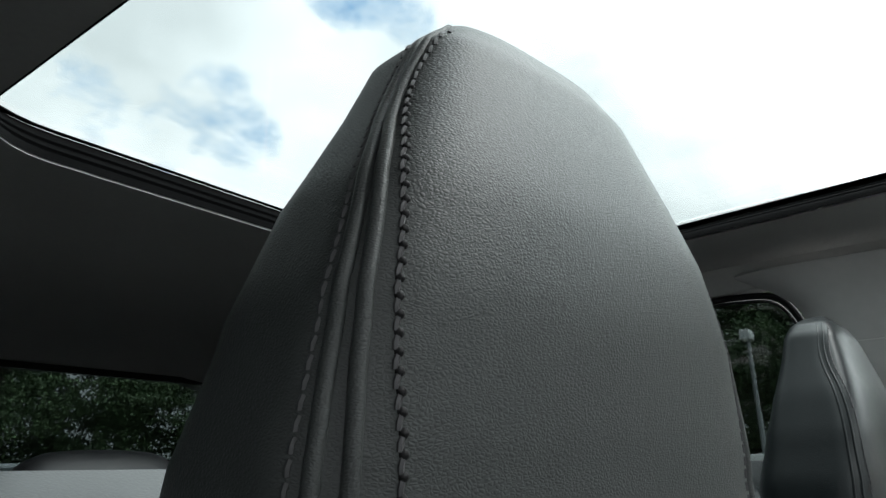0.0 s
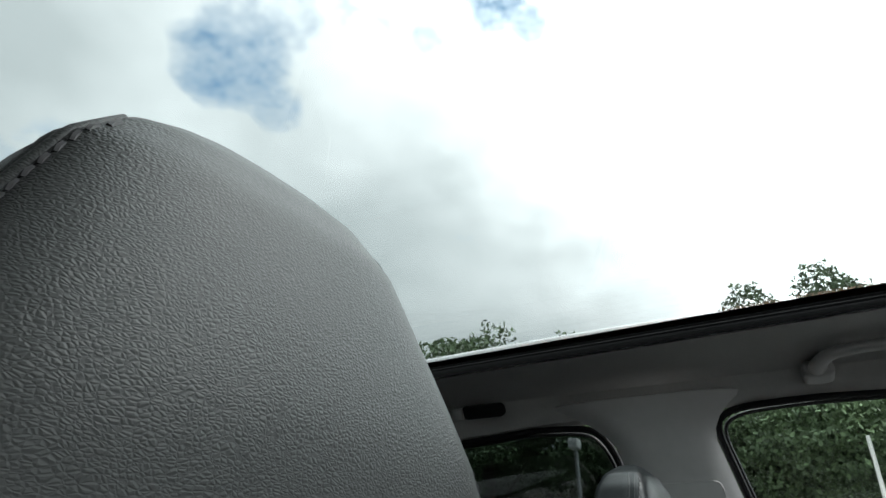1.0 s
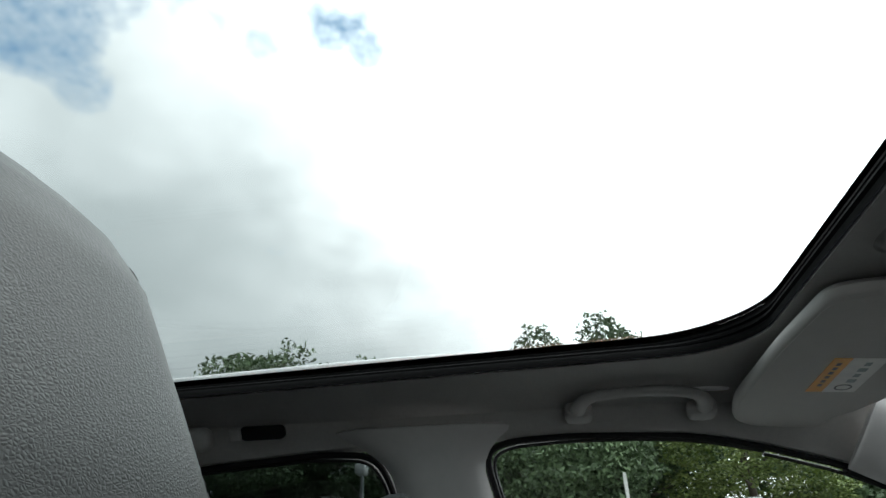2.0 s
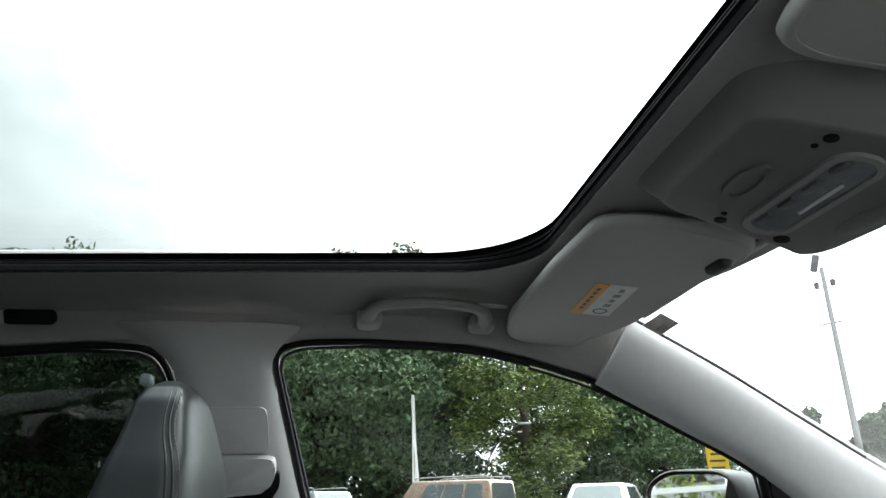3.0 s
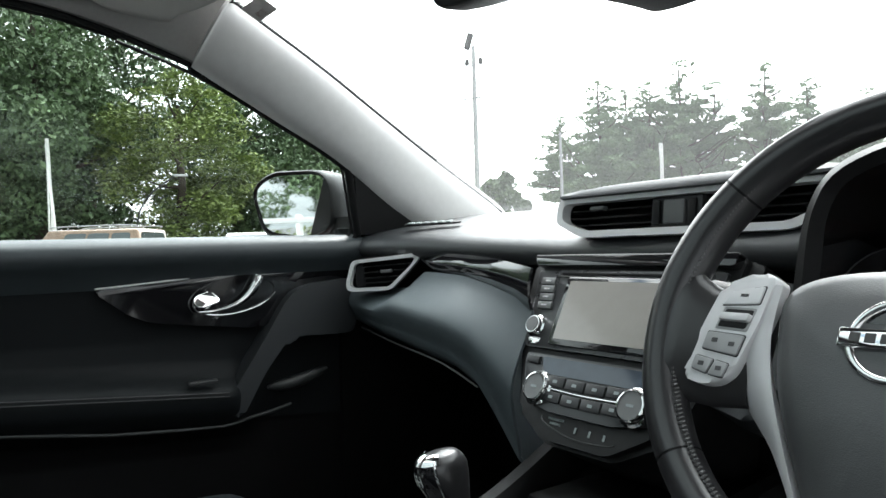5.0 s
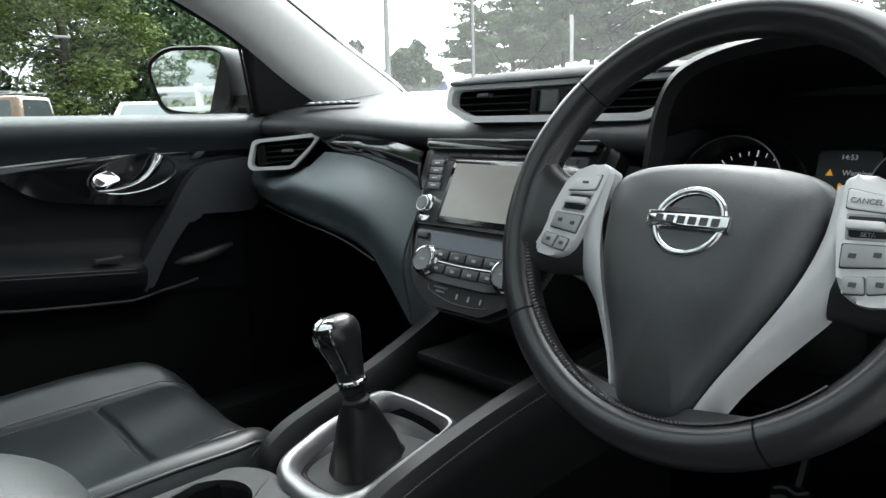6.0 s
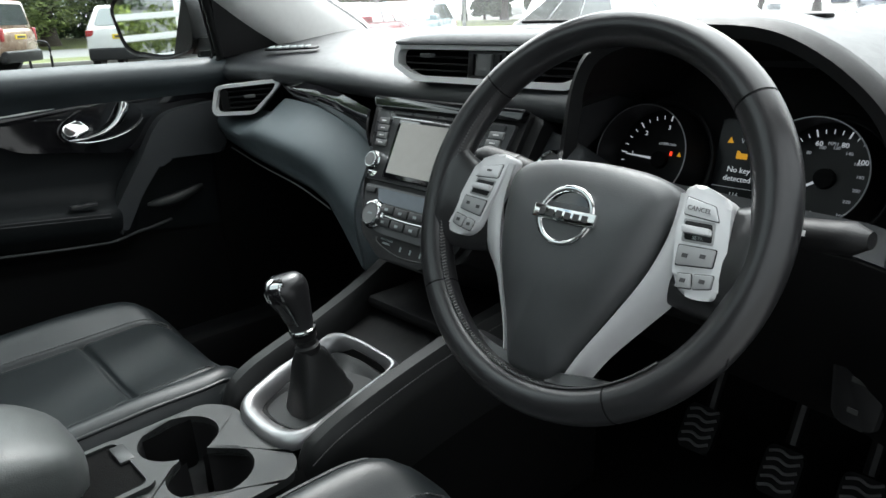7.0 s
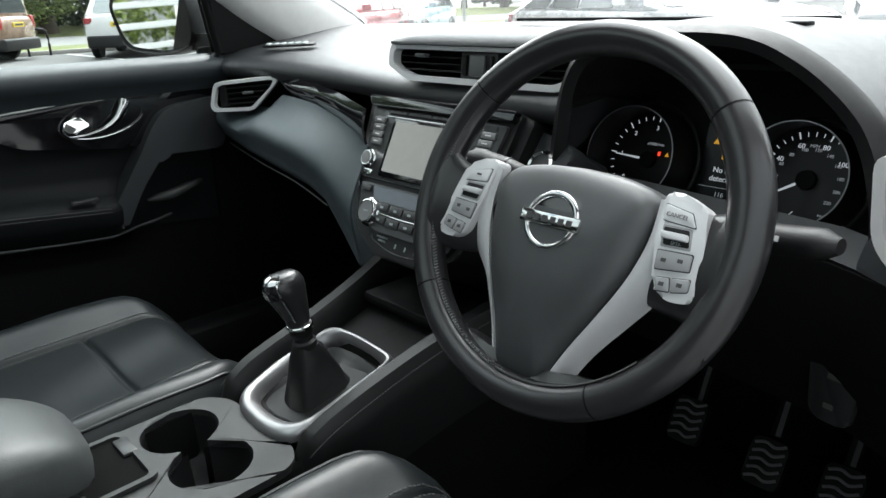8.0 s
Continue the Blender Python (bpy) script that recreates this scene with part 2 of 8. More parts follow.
# ---- materials ----
def surface(name, colour, rough, metal=0.0, vary=0.12, scale=3.0, grain=0.0, grain_scale=900.0, rough_vary=0.08, coat=0.0, islands=False, tint=None, spec=0.5, wear=None):
    """A plain real surface: colour that varies at two scales, uneven gloss and a fine grain in the relief."""
    m = bpy.data.materials.new(name)
    m.use_nodes = True
    nt = m.node_tree
    nd, lk = nt.nodes, nt.links
    bsdf = nd["Principled BSDF"]
    bsdf.inputs["Metallic"].default_value, bsdf.inputs["Specular IOR Level"].default_value = metal, spec
    bsdf.inputs["Coat Weight"].default_value, bsdf.inputs["Coat Roughness"].default_value = coat, 0.06
    tc = nd.new("ShaderNodeTexCoord")
    n1, n2 = nd.new("ShaderNodeTexNoise"), nd.new("ShaderNodeTexNoise")
    n1.inputs["Scale"].default_value, n1.inputs["Detail"].default_value = scale, 4
    n2.inputs["Scale"].default_value, n2.inputs["Detail"].default_value = scale * 23, 3
    add = nd.new("ShaderNodeMath")
    add.operation = "ADD"
    for i, n in enumerate((n1, n2)):
        lk.new(tc.outputs["Object"], n.inputs["Vector"])
        lk.new(n.outputs["Fac"], add.inputs[i])
    rng = nd.new("ShaderNodeMapRange")
    rng.inputs["From Min"].default_value, rng.inputs["From Max"].default_value = 0.6, 1.4
    lk.new(add.outputs[0], rng.inputs["Value"])
    mix = nd.new("ShaderNodeMix")
    mix.data_type = "RGBA"
    dark = [c * (1 - vary) for c in colour]
    light = [min(1, c * (1 + vary)) for c in (tint or colour)]
    mix.inputs["A"].default_value, mix.inputs["B"].default_value = (*dark, 1), (*light, 1)
    lk.new(rng.outputs[0], mix.inputs["Factor"])
    out = mix.outputs["Result"]
    if islands:
        g = nd.new("ShaderNodeNewGeometry")
        hsv = nd.new("ShaderNodeHueSaturation")
        r2 = nd.new("ShaderNodeMapRange")
        r2.inputs["To Min"].default_value, r2.inputs["To Max"].default_value = 0.55, 1.5
        lk.new(g.outputs["Random Per Island"], r2.inputs["Value"])
        lk.new(r2.outputs[0], hsv.inputs["Value"])
        lk.new(out, hsv.inputs["Color"])
        out = hsv.outputs["Color"]
    lk.new(out, bsdf.inputs["Base Color"])
    rr = nd.new("ShaderNodeMapRange")
    rr.inputs["From Min"].default_value, rr.inputs["From Max"].default_value = 0.6, 1.4
    rr.inputs["To Min"].default_value, rr.inputs["To Max"].default_value = max(0.02, rough - rough_vary), min(1, rough + rough_vary)
    lk.new(add.outputs[0], rr.inputs["Value"])
    lk.new(rr.outputs[0], bsdf.inputs["Roughness"])
    if grain:
        v = nd.new("ShaderNodeTexNoise")
        v.inputs["Scale"].default_value, v.inputs["Detail"].default_value = grain_scale, 2
        lk.new(tc.outputs["Object"], v.inputs["Vector"])
        bump = nd.new("ShaderNodeBump")
        bump.inputs["Strength"].default_value, bump.inputs["Distance"].default_value = grain, 0.0015
        lk.new(v.outputs["Fac"], bump.inputs["Height"])
        lk.new(bump.outputs[0], bsdf.inputs["Normal"])
    return m


def leather(name, colour, rough, scale=330.0, strength=0.55, crease=0.5, uneven=0.035):
    """Hide with small pebbled cells and fine creases."""
    m = surface(name, colour, rough, vary=0.12, scale=5.0, rough_vary=uneven)
    nt = m.node_tree
    nd, lk = nt.nodes, nt.links
    bsdf = nd["Principled BSDF"]
    tc = nd.new("ShaderNodeTexCoord")
    warp = nd.new("ShaderNodeTexNoise")
    warp.inputs["Scale"].default_value, warp.inputs["Detail"].default_value = 60, 2
    lk.new(tc.outputs["Object"], warp.inputs["Vector"])
    ofs = nd.new("ShaderNodeVectorMath")
    ofs.operation = "MULTIPLY_ADD"
    ofs.inputs[1].default_value = (0.006, 0.006, 0.006)
    lk.new(warp.outputs["Color"], ofs.inputs[0])
    lk.new(tc.outputs["Object"], ofs.inputs[2])
    cells = nd.new("ShaderNodeTexVoronoi")
    cells.feature = "DISTANCE_TO_EDGE"
    cells.inputs["Scale"].default_value = scale
    folds = nd.new("ShaderNodeTexNoise")
    folds.inputs["Scale"].default_value, folds.inputs["Detail"].default_value, folds.inputs["Distortion"].default_value = scale * 0.30, 4, 1.6
    stretch = nd.new("ShaderNodeVectorMath")
    stretch.operation = "MULTIPLY"
    stretch.inputs[1].default_value = (0.85, 0.85, 1.45)
    lk.new(ofs.outputs[0], stretch.inputs[0])
    lk.new(stretch.outputs[0], cells.inputs["Vector"])
    lk.new(stretch.outputs[0], folds.inputs["Vector"])
    edge = nd.new("ShaderNodeMapRange")
    edge.interpolation_type = "SMOOTHSTEP"
    edge.inputs["From Max"].default_value = 0.34
    lk.new(cells.outputs["Distance"], edge.inputs["Value"])
    s = nd.new("ShaderNodeMath")
    s.operation = "MULTIPLY_ADD"
    s.inputs[1].default_value = crease * 2.0
    lk.new(folds.outputs["Fac"], s.inputs[0])
    lk.new(edge.outputs[0], s.inputs[2])
    bump = nd.new("ShaderNodeBump")
    bump.inputs["Strength"].default_value, bump.inputs["Distance"].default_value = strength, 0.0010
    lk.new(s.outputs[0], bump.inputs["Height"])
    lk.new(bump.outputs[0], bsdf.inputs["Normal"])
    return m


def glass(name, tint, gloss=1.0, haze=0.0):
    """A thin pane: clear or tinted, with its reflection by Fresnel."""
    m = bpy.data.materials.new(name)
    m.use_nodes = True
    nd, lk = m.node_tree.nodes, m.node_tree.links
    nd.clear()
    t, g, f, mix = nd.new("ShaderNodeBsdfTransparent"), nd.new("ShaderNodeBsdfGlossy"), nd.new("ShaderNodeLayerWeight"), nd.new("ShaderNodeMixShader")
    power, rest = nd.new("ShaderNodeMath"), nd.new("ShaderNodeMath")
    power.operation, rest.operation = "POWER", "MULTIPLY_ADD"
    power.inputs[1].default_value, rest.inputs[1].default_value, rest.inputs[2].default_value = 5.0, 0.9 * gloss, 0.03 * gloss
    t.inputs["Color"].default_value = (*tint, 1)
    g.inputs["Roughness"].default_value = 0.015
    f.inputs["Blend"].default_value = 0.5
    lk.new(f.outputs["Facing"], power.inputs[0])
    lk.new(power.outputs[0], rest.inputs[0])
    lk.new(rest.outputs[0], mix.inputs[0])
    lk.new(t.outputs[0], mix.inputs[1])
    lk.new(g.outputs[0], mix.inputs[2])
    last = mix
    # Translucent film paints an even pale haze over the view through the pane.
    if haze:
        film, veil = nd.new("ShaderNodeBsdfTranslucent"), nd.new("ShaderNodeMixShader")
        film.inputs["Color"].default_value = (0.8, 0.8, 0.8, 1)
        veil.inputs[0].default_value = haze
        lk.new(mix.outputs[0], veil.inputs[1])
        lk.new(film.outputs[0], veil.inputs[2])
        last = veil
    lk.new(last.outputs[0], nd.new("ShaderNodeOutputMaterial").inputs[0])
    return m


def glowing(name, colour, strength):
    m = bpy.data.materials.new(name)
    m.use_nodes = True
    b = m.node_tree.nodes["Principled BSDF"]
    b.inputs["Base Color"].default_value = (*[c * 0.3 for c in colour], 1)
    b.inputs["Emission Color"].default_value, b.inputs["Emission Strength"].default_value = (*colour, 1), strength
    return m


def foliage(name, colour, tip):
    return surface(name, colour, 0.6, vary=0.35, scale=0.5, islands=True, tint=tip, spec=0.25)


# Headrest hide lightened for the driver's side: light put into the colour.
HIDE_LIT = leather("black_leather_lit", (0.036, 0.0392, 0.0384), 0.44, scale=640, strength=0.20)
HIDE_LIT.node_tree.nodes["Principled BSDF"].inputs["Specular IOR Level"].default_value = 0.16
# Passenger headrest: the same hide with its shade put into the colour.
HIDE_SHADED = leather("black_leather_shaded", (0.0085, 0.0112, 0.0118), 0.34, scale=480, strength=0.10)
HIDE_SHADED.node_tree.nodes["Principled BSDF"].inputs["Specular IOR Level"].default_value = 0.22
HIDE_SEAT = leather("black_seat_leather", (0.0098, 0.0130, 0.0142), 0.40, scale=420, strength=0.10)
HIDE_WHEEL = leather("wheel_leather", (0.020, 0.020, 0.021), 0.28, scale=600, strength=0.02, uneven=0.006)
HIDE_WHEEL.node_tree.nodes["Principled BSDF"].inputs["Specular IOR Level"].default_value = 0.62
SOFT_TOP = surface("soft_black_dash_top", (0.030, 0.0325, 0.035), 0.44, spec=0.8, vary=0.1, grain=0.25, grain_scale=1400)
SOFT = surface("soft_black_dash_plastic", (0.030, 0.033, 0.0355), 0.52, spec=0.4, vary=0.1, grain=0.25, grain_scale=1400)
DOORPLASTIC = surface("dark_door_plastic", (0.031, 0.039, 0.0435), 0.45, spec=0.58, vary=0.1, grain=0.22, grain_scale=1300)
DOORMID = surface("black_door_vinyl", (0.0075, 0.009, 0.010), 0.55, spec=0.16, vary=0.1, grain=0.25, grain_scale=1300)
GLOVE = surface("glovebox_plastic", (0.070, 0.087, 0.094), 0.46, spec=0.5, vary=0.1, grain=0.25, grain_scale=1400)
HARD = surface("hard_black_plastic", (0.008, 0.008, 0.0085), 0.46, spec=0.35, grain=0.2, grain_scale=1100)
GREYPLASTIC = surface("grey_console_plastic", (0.026, 0.028, 0.028), 0.45, grain=0.2, grain_scale=1200)
PIANO = surface("gloss_black_trim", (0.006, 0.006, 0.007), 0.06, vary=0.05, rough_vary=0.02, coat=1.0)
SEAL = surface("dull_black_roof_seal", (0.0013, 0.0014, 0.0015), 0.85, spec=0.03)
RUBBER = surface("black_rubber_seal", (0.006, 0.006, 0.0065), 0.65, spec=0.2, grain=0.3, grain_scale=500)
SILVER_DEEP = surface("satin_silver_console_trim", (0.34, 0.34, 0.345), 0.34, metal=0.85, vary=0.05, rough_vary=0.04)
SILVER_WHEEL = surface("satin_silver_wheel_trim", (0.72, 0.725, 0.73), 0.36, metal=0.15, vary=0.05, rough_vary=0.04)
SILVER = surface("satin_silver_paint", (0.82, 0.82, 0.82), 0.36, metal=0.1, vary=0.05, rough_vary=0.04)
CHROME = surface("bright_chrome", (0.82, 0.82, 0.82), 0.06, metal=1.0, vary=0.03, rough_vary=0.02)
LINING = surface("grey_headliner_cloth", (0.37, 0.365, 0.352), 0.9, vary=0.06, scale=7, grain=0.6, grain_scale=1500, spec=0.15)
GRIP = surface("grey_grab_handle_plastic", (0.33, 0.325, 0.315), 0.55, vary=0.05, grain=0.25, grain_scale=1300)
TRIM = surface("grey_pillar_plastic", (0.60, 0.595, 0.585), 0.42, vary=0.05, grain=0.25, grain_scale=1300)
# Same pillar plastic, darkened to carry the door pillar's shade in its colour.
TRIM_SHADED = surface("grey_pillar_plastic_shaded", (0.45, 0.445, 0.435), 0.45, vary=0.05, grain=0.25, grain_scale=1300)
VISORCLOTH = surface("grey_visor_vinyl", (0.46, 0.45, 0.43), 0.65, vary=0.05, grain=0.3, grain_scale=1500)
# Black plastic darkened further: shade low in the cabin is in its colour.
SHADED_PLASTIC = surface("shaded_black_plastic", (0.005, 0.005, 0.0052), 0.55, spec=0.16, grain=0.2, grain_scale=1100)
HIDE_DARK = leather("black_gaiter_leather", (0.007, 0.0074, 0.0076), 0.45, scale=480, strength=0.10)
HIDE_DARK.node_tree.nodes["Principled BSDF"].inputs["Specular IOR Level"].default_value = 0.32
# Carpet darkened as well, with the footwell's shade in its colour.
CARPET = surface("black_carpet", (0.006, 0.006, 0.006), 0.95, spec=0.1, vary=0.3, scale=20, grain=0.9, grain_scale=900)
BELT = surface("black_belt_webbing", (0.02, 0.02, 0.021), 0.7, grain=0.8, grain_scale=700)
# Beige base colour paints in the sky's reflection on the dark screen.
SCREEN = surface("touch_screen_pale_reflection", (0.33, 0.315, 0.29), 0.24, vary=0.05, rough_vary=0.05, coat=0.6)
DARKGLASS = surface("dark_display_glass", (0.009, 0.010, 0.012), 0.22, rough_vary=0.02, spec=0.25)
BUTTON = surface("grey_button_plastic", (0.16, 0.165, 0.165), 0.4, metal=0.2, vary=0.06)
SWITCH = surface("pale_grey_switch_plastic", (0.36, 0.365, 0.365), 0.42, metal=0.15, vary=0.05)
BUTTON_DARK = surface("dark_button_plastic", (0.035, 0.036, 0.037), 0.4)
MIRROR = surface("mirror_silver", (0.80, 0.82, 0.82), 0.02, metal=1.0, vary=0.0, rough_vary=0.0)
THREAD = surface("grey_thread", (0.10, 0.10, 0.10), 0.75)
THREAD_RAIL = surface("dull_grey_thread", (0.07, 0.07, 0.07), 0.75)
THREAD_DARK = surface("black_thread", (0.028, 0.028, 0.03), 0.6)
LAMPLENS = surface("ribbed_lamp_lens", (0.27, 0.285, 0.30), 0.2, vary=0.2, scale=40, coat=0.5)
PRINT_WHITE = surface("white_print", (0.75, 0.75, 0.74), 0.5)
PRINT_DIM = surface("dim_print", (0.26, 0.30, 0.30), 0.5)
PRINT_DARK = surface("dark_print", (0.06, 0.06, 0.06), 0.5)
PRINT_FAINT = surface("faint_print", (0.035, 0.036, 0.035), 0.5)
PRINT_GREY = surface("grey_print", (0.22, 0.22, 0.22), 0.5)
PRINT_ORANGE = surface("orange_print", (0.75, 0.33, 0.04), 0.5)
PAPER = surface("white_label_paper", (0.78, 0.77, 0.74), 0.55)
STICKER = surface("grey_sticker", (0.66, 0.63, 0.61), 0.6, vary=0.25, scale=60)
LIT_WHITE = glowing("lit_white_mark", (0.9, 0.95, 1.0), 0.26)
ROOFPLASTIC = surface("grey_roof_console_plastic", (0.185, 0.18, 0.174), 0.5, vary=0.05, grain=0.25, grain_scale=1300)
LIT_RED = glowing("lit_red_lamp", (1.0, 0.06, 0.02), 0.8)
LIT_AMBER = glowing("lit_amber_lamp", (1.0, 0.5, 0.03), 0.30)
LIT_DIM = glowing("lit_dim_mark", (0.8, 0.85, 0.9), 0.12)
CLEAR = glass("window_glass", (0.92, 0.955, 0.945), 0.45)
# Mirror silver darkened, so a dark reflection is put into its colour.
MIRROR_SHADED = surface("mirror_silver_dark_reflection", (0.075, 0.085, 0.088), 0.02, metal=1.0, vary=0.0, rough_vary=0.0)
WSGLASS = glass("windscreen_glass", (0.95, 0.965, 0.955), 0.5, 0.026)
ROOFGLASS = glass("roof_glass", (0.86, 0.90, 0.89))
PRIVACY = glass("privacy_glass", (0.30, 0.33, 0.33))
ORANGE_PAINT = surface("copper_orange_paint", (0.42, 0.10, 0.035), 0.3, metal=0.3, vary=0.06, coat=1.0)
ASPHALT = surface("car_park_asphalt", (0.13, 0.13, 0.127), 0.85, vary=0.22, scale=0.35, grain=0.5, grain_scale=60)
ROADTAR = surface("pale_road", (0.22, 0.22, 0.215), 0.85, vary=0.15, scale=0.3, grain=0.4, grain_scale=50)
GRASS = surface("verge_grass", (0.11, 0.14, 0.045), 0.9, vary=0.4, scale=0.9, tint=(0.17, 0.19, 0.07), grain=0.9, grain_scale=25)
BARK = surface("tree_bark", (0.075, 0.06, 0.048), 0.9, vary=0.35, scale=2.5, grain=0.9, grain_scale=14)
LEAF = foliage("dark_green_leaves", (0.062, 0.100, 0.056), (0.122, 0.174, 0.086))
LEAF_LIGHT = foliage("yellow_green_leaves", (0.092, 0.142, 0.048), (0.215, 0.265, 0.087))
# Needle colour is lightened to hold the distance haze over the pines.
LEAF_PINE = surface("hazed_blue_green_needles", (0.115, 0.18, 0.115), 0.7, vary=0.35, scale=0.5, tint=(0.20, 0.27, 0.16), spec=0.15)
HEDGELEAF = foliage("hedge_leaves", (0.05, 0.085, 0.02), (0.14, 0.17, 0.04))
WHITEPAINT = surface("white_gloss_paint", (0.78, 0.78, 0.76), 0.45, vary=0.06)
STEEL = surface("galvanised_steel", (0.42, 0.43, 0.43), 0.45, metal=0.6, vary=0.12)
TYRE = surface("tyre_rubber", (0.02, 0.02, 0.02), 0.8, vary=0.2, scale=8)
ALLOY = surface("alloy_wheel", (0.55, 0.55, 0.56), 0.3, metal=0.8)
AUTOGLASS = surface("parked_car_glass", (0.15, 0.17, 0.172), 0.05, metal=0.55, rough_vary=0.02, coat=0.5)
TAILRED = surface("red_tail_lens", (0.35, 0.015, 0.015), 0.15, coat=0.8)
HEADLENS = surface("clear_lamp_lens", (0.6, 0.62, 0.64), 0.1, metal=0.5, coat=0.8)
PLATE = surface("yellow_plate", (0.80, 0.58, 0.02), 0.45)
SIGN_YELLOW = surface("yellow_sign_paint", (0.80, 0.52, 0.03), 0.5)

# ---- the car's shell ----
def gx(z):
    """The left side glass leans inward with height."""
    return -0.63 - 0.36 * (1.375 - z)


def roof_z(x, y):
    s = max(0.0, abs(x) - 0.40) / 0.24
    drop = table(((0.15, 0.050), (0.42, 0.085)), y)
    z = 1.446 - drop * s**6
    if y > 0.22:
        z -= 0.022 * ((y - 0.22) / 0.27) ** 2
    if y < -0.9:
        z -= 0.09 * ((-0.9 - y) / 0.85) ** 1.5
    return z


# headliner with the opening of the glass roof
def opening(grow, r=0.105):
    """The outline of the roof opening, wider to the rear, grown by some metres."""
    plain = rrect(0.82 + 2 * grow, 1.079 + 0.6 * grow, r + grow, 10, (0.0, -0.2965))
    out = []
    for i, (x, y) in enumerate(plain):
        nx, ny = plain[(i + 1) % len(plain)]
        steps = 14 if i % 11 == 10 else 1
        out += [(lerp(x, nx, k / steps), lerp(y, ny, k / steps)) for k in range(steps)]
    return [(x * (0.425 - 0.085 * y if x < 0 else 0.405) / 0.41, y) for x, y in out]


hole = opening(0.0)


def header_y(x):
    return 0.505 - 0.10 * (abs(x) / 0.6) ** 3


edge_out = []
for hx, hy in hole:
    vx, vy = hx, hy + 0.3525
    k = 1e9
    if abs(vx) > 1e-6:
        k = min(k, 0.628 / abs(vx))
    if vy > 1e-6:
        k = min(k, (0.49 + 0.3525) / vy)
    if vy < -1e-6:
        k = min(k, (1.78 - 0.3525) / -vy)
    ox, oy = vx * k, vy * k - 0.3525
    if oy > 0.40:
        oy = header_y(ox)
    edge_out.append((ox, oy))
rings = []
for s in (1.0, 0.93, 0.86, 0.75, 0.6, 0.45, 0.3, 0.15, 0.06, 0.02):
    ring = []
    for (ix, iy), (ox, oy) in zip(hole, edge_out):
        x, y = lerp(ix, ox, s), lerp(iy, oy, s)
        ring.append((x, y, roof_z(x, y)))
    rings.append(ring)
for grow, z in ((-0.001, 1.4455), (0.000, 1.4470), (0.002, 1.4485), (0.006, 1.4490), (0.062, 1.4700), (0.066, 1.4880)):
    rings.append([(x, y, z) for x, y in opening(grow)])
rings.append([(lerp(ix, ox, 0.6), lerp(iy, oy, 0.6), roof_z(lerp(ix, ox, 0.6), lerp(iy, oy, 0.6)) + 0.05) for (ix, iy), (ox, oy) in zip(hole, edge_out)])
rings.append([(ox * 1.02, oy, roof_z(ox, oy) + 0.03) for ox, oy in edge_out])
rings.append(rings[0])
bm = loft(rings, True, False)
bmesh.ops.remove_doubles(bm, verts=bm.verts, dist=1e-6)
single("ceiling", bm, LINING, "light grey cloth headliner round the glass roof", "ceiling", kind="structure")

# painted roof skin over the headliner
def skin_ring(s, up):
    ring = []
    for (ix, iy), (ox, oy) in zip(hole, edge_out):
        t = min(s, 1)
        ring.append((lerp(ix, ox, s), lerp(iy, oy, s), roof_z(lerp(ix, ox, t), lerp(iy, oy, t)) + up))
    return ring


rings = [[(x, y, 1.4900) for x, y in opening(0.070)]] + [skin_ring(*r) for r in ((0.6, 0.056), (0.8, 0.054), (1.03, 0.036), (1.05, 0.026), (0.8, 0.040), (0.6, 0.038))] + [[(x, y, 1.4885) for x, y in opening(0.072)]]
rings.append(rings[0])
bm = loft(rings, True, False)
bmesh.ops.remove_doubles(bm, verts=bm.verts, dist=1e-6)
single("roof", bm, ORANGE_PAINT, "copper orange painted steel roof skin", "roof", kind="structure")

# glass roof with its double rubber seal
sunroof = thing("roof_window", (0, -0.35, 1.48), "large fixed glass roof panel in a black rubber seal", "roof window", kind="structure")
rings = [[(x, y, z) for x, y in opening(g)] for g, z in ((-0.0045, 1.4475), (0.000, 1.4570), (0.058, 1.4890), (0.064, 1.4890), (0.010, 1.4540), (-0.0045, 1.4475))]
bm = loft(rings, True, False)
bmesh.ops.remove_doubles(bm, verts=bm.verts, dist=1e-6)
part("seal", bm, SEAL, sunroof)
for g, z, r in ((0.016, 1.4625, 0.0055), (0.036, 1.4745, 0.0045)):
    part("seal_lip", tube([(x, y, z) for x, y in opening(g)], r, 8, True), SEAL, sunroof)
bm = loft([[(x, y, z) for x, y in opening(g)] for g, z in ((0.044, 1.4905), (0.066, 1.4905), (0.066, 1.4920), (0.044, 1.4920), (0.044, 1.4905))], True, False)
bmesh.ops.remove_doubles(bm, verts=bm.verts, dist=1e-6)
part("black_border", bm, SEAL, sunroof, "black printed border of the glass")
part("pane", slab(opening(0.075), 0.005, Matrix.Translation((0, 0, 1.4925))), ROOFGLASS, sunroof).visible_shadow = False

# silver rails along the roof, outside
for sx in (-1, 1):
    rail = thing("roof_rail", (sx * 0.56, -0.4, 1.49), "satin silver roof rail along the edge of the roof", "roof rail", group="roof rails")
    part("bar", tube(spline([(sx * 0.575, -1.15, 1.455), (sx * 0.57, -1.0, 1.488), (sx * 0.562, -0.65, 1.498), (sx * 0.56, -0.27, 1.509), (sx * 0.56, 0.0, 1.507), (sx * 0.555, 0.18, 1.493), (sx * 0.55, 0.26, 1.468)], 6), 0.0105, 10, squash=0.9), SILVER, rail)
    for y in (-1.1, 0.22):
        part("foot", box((0.026, 0.07, 0.05), (sx * 0.566, y, 1.462), 0.01), SILVER, rail)

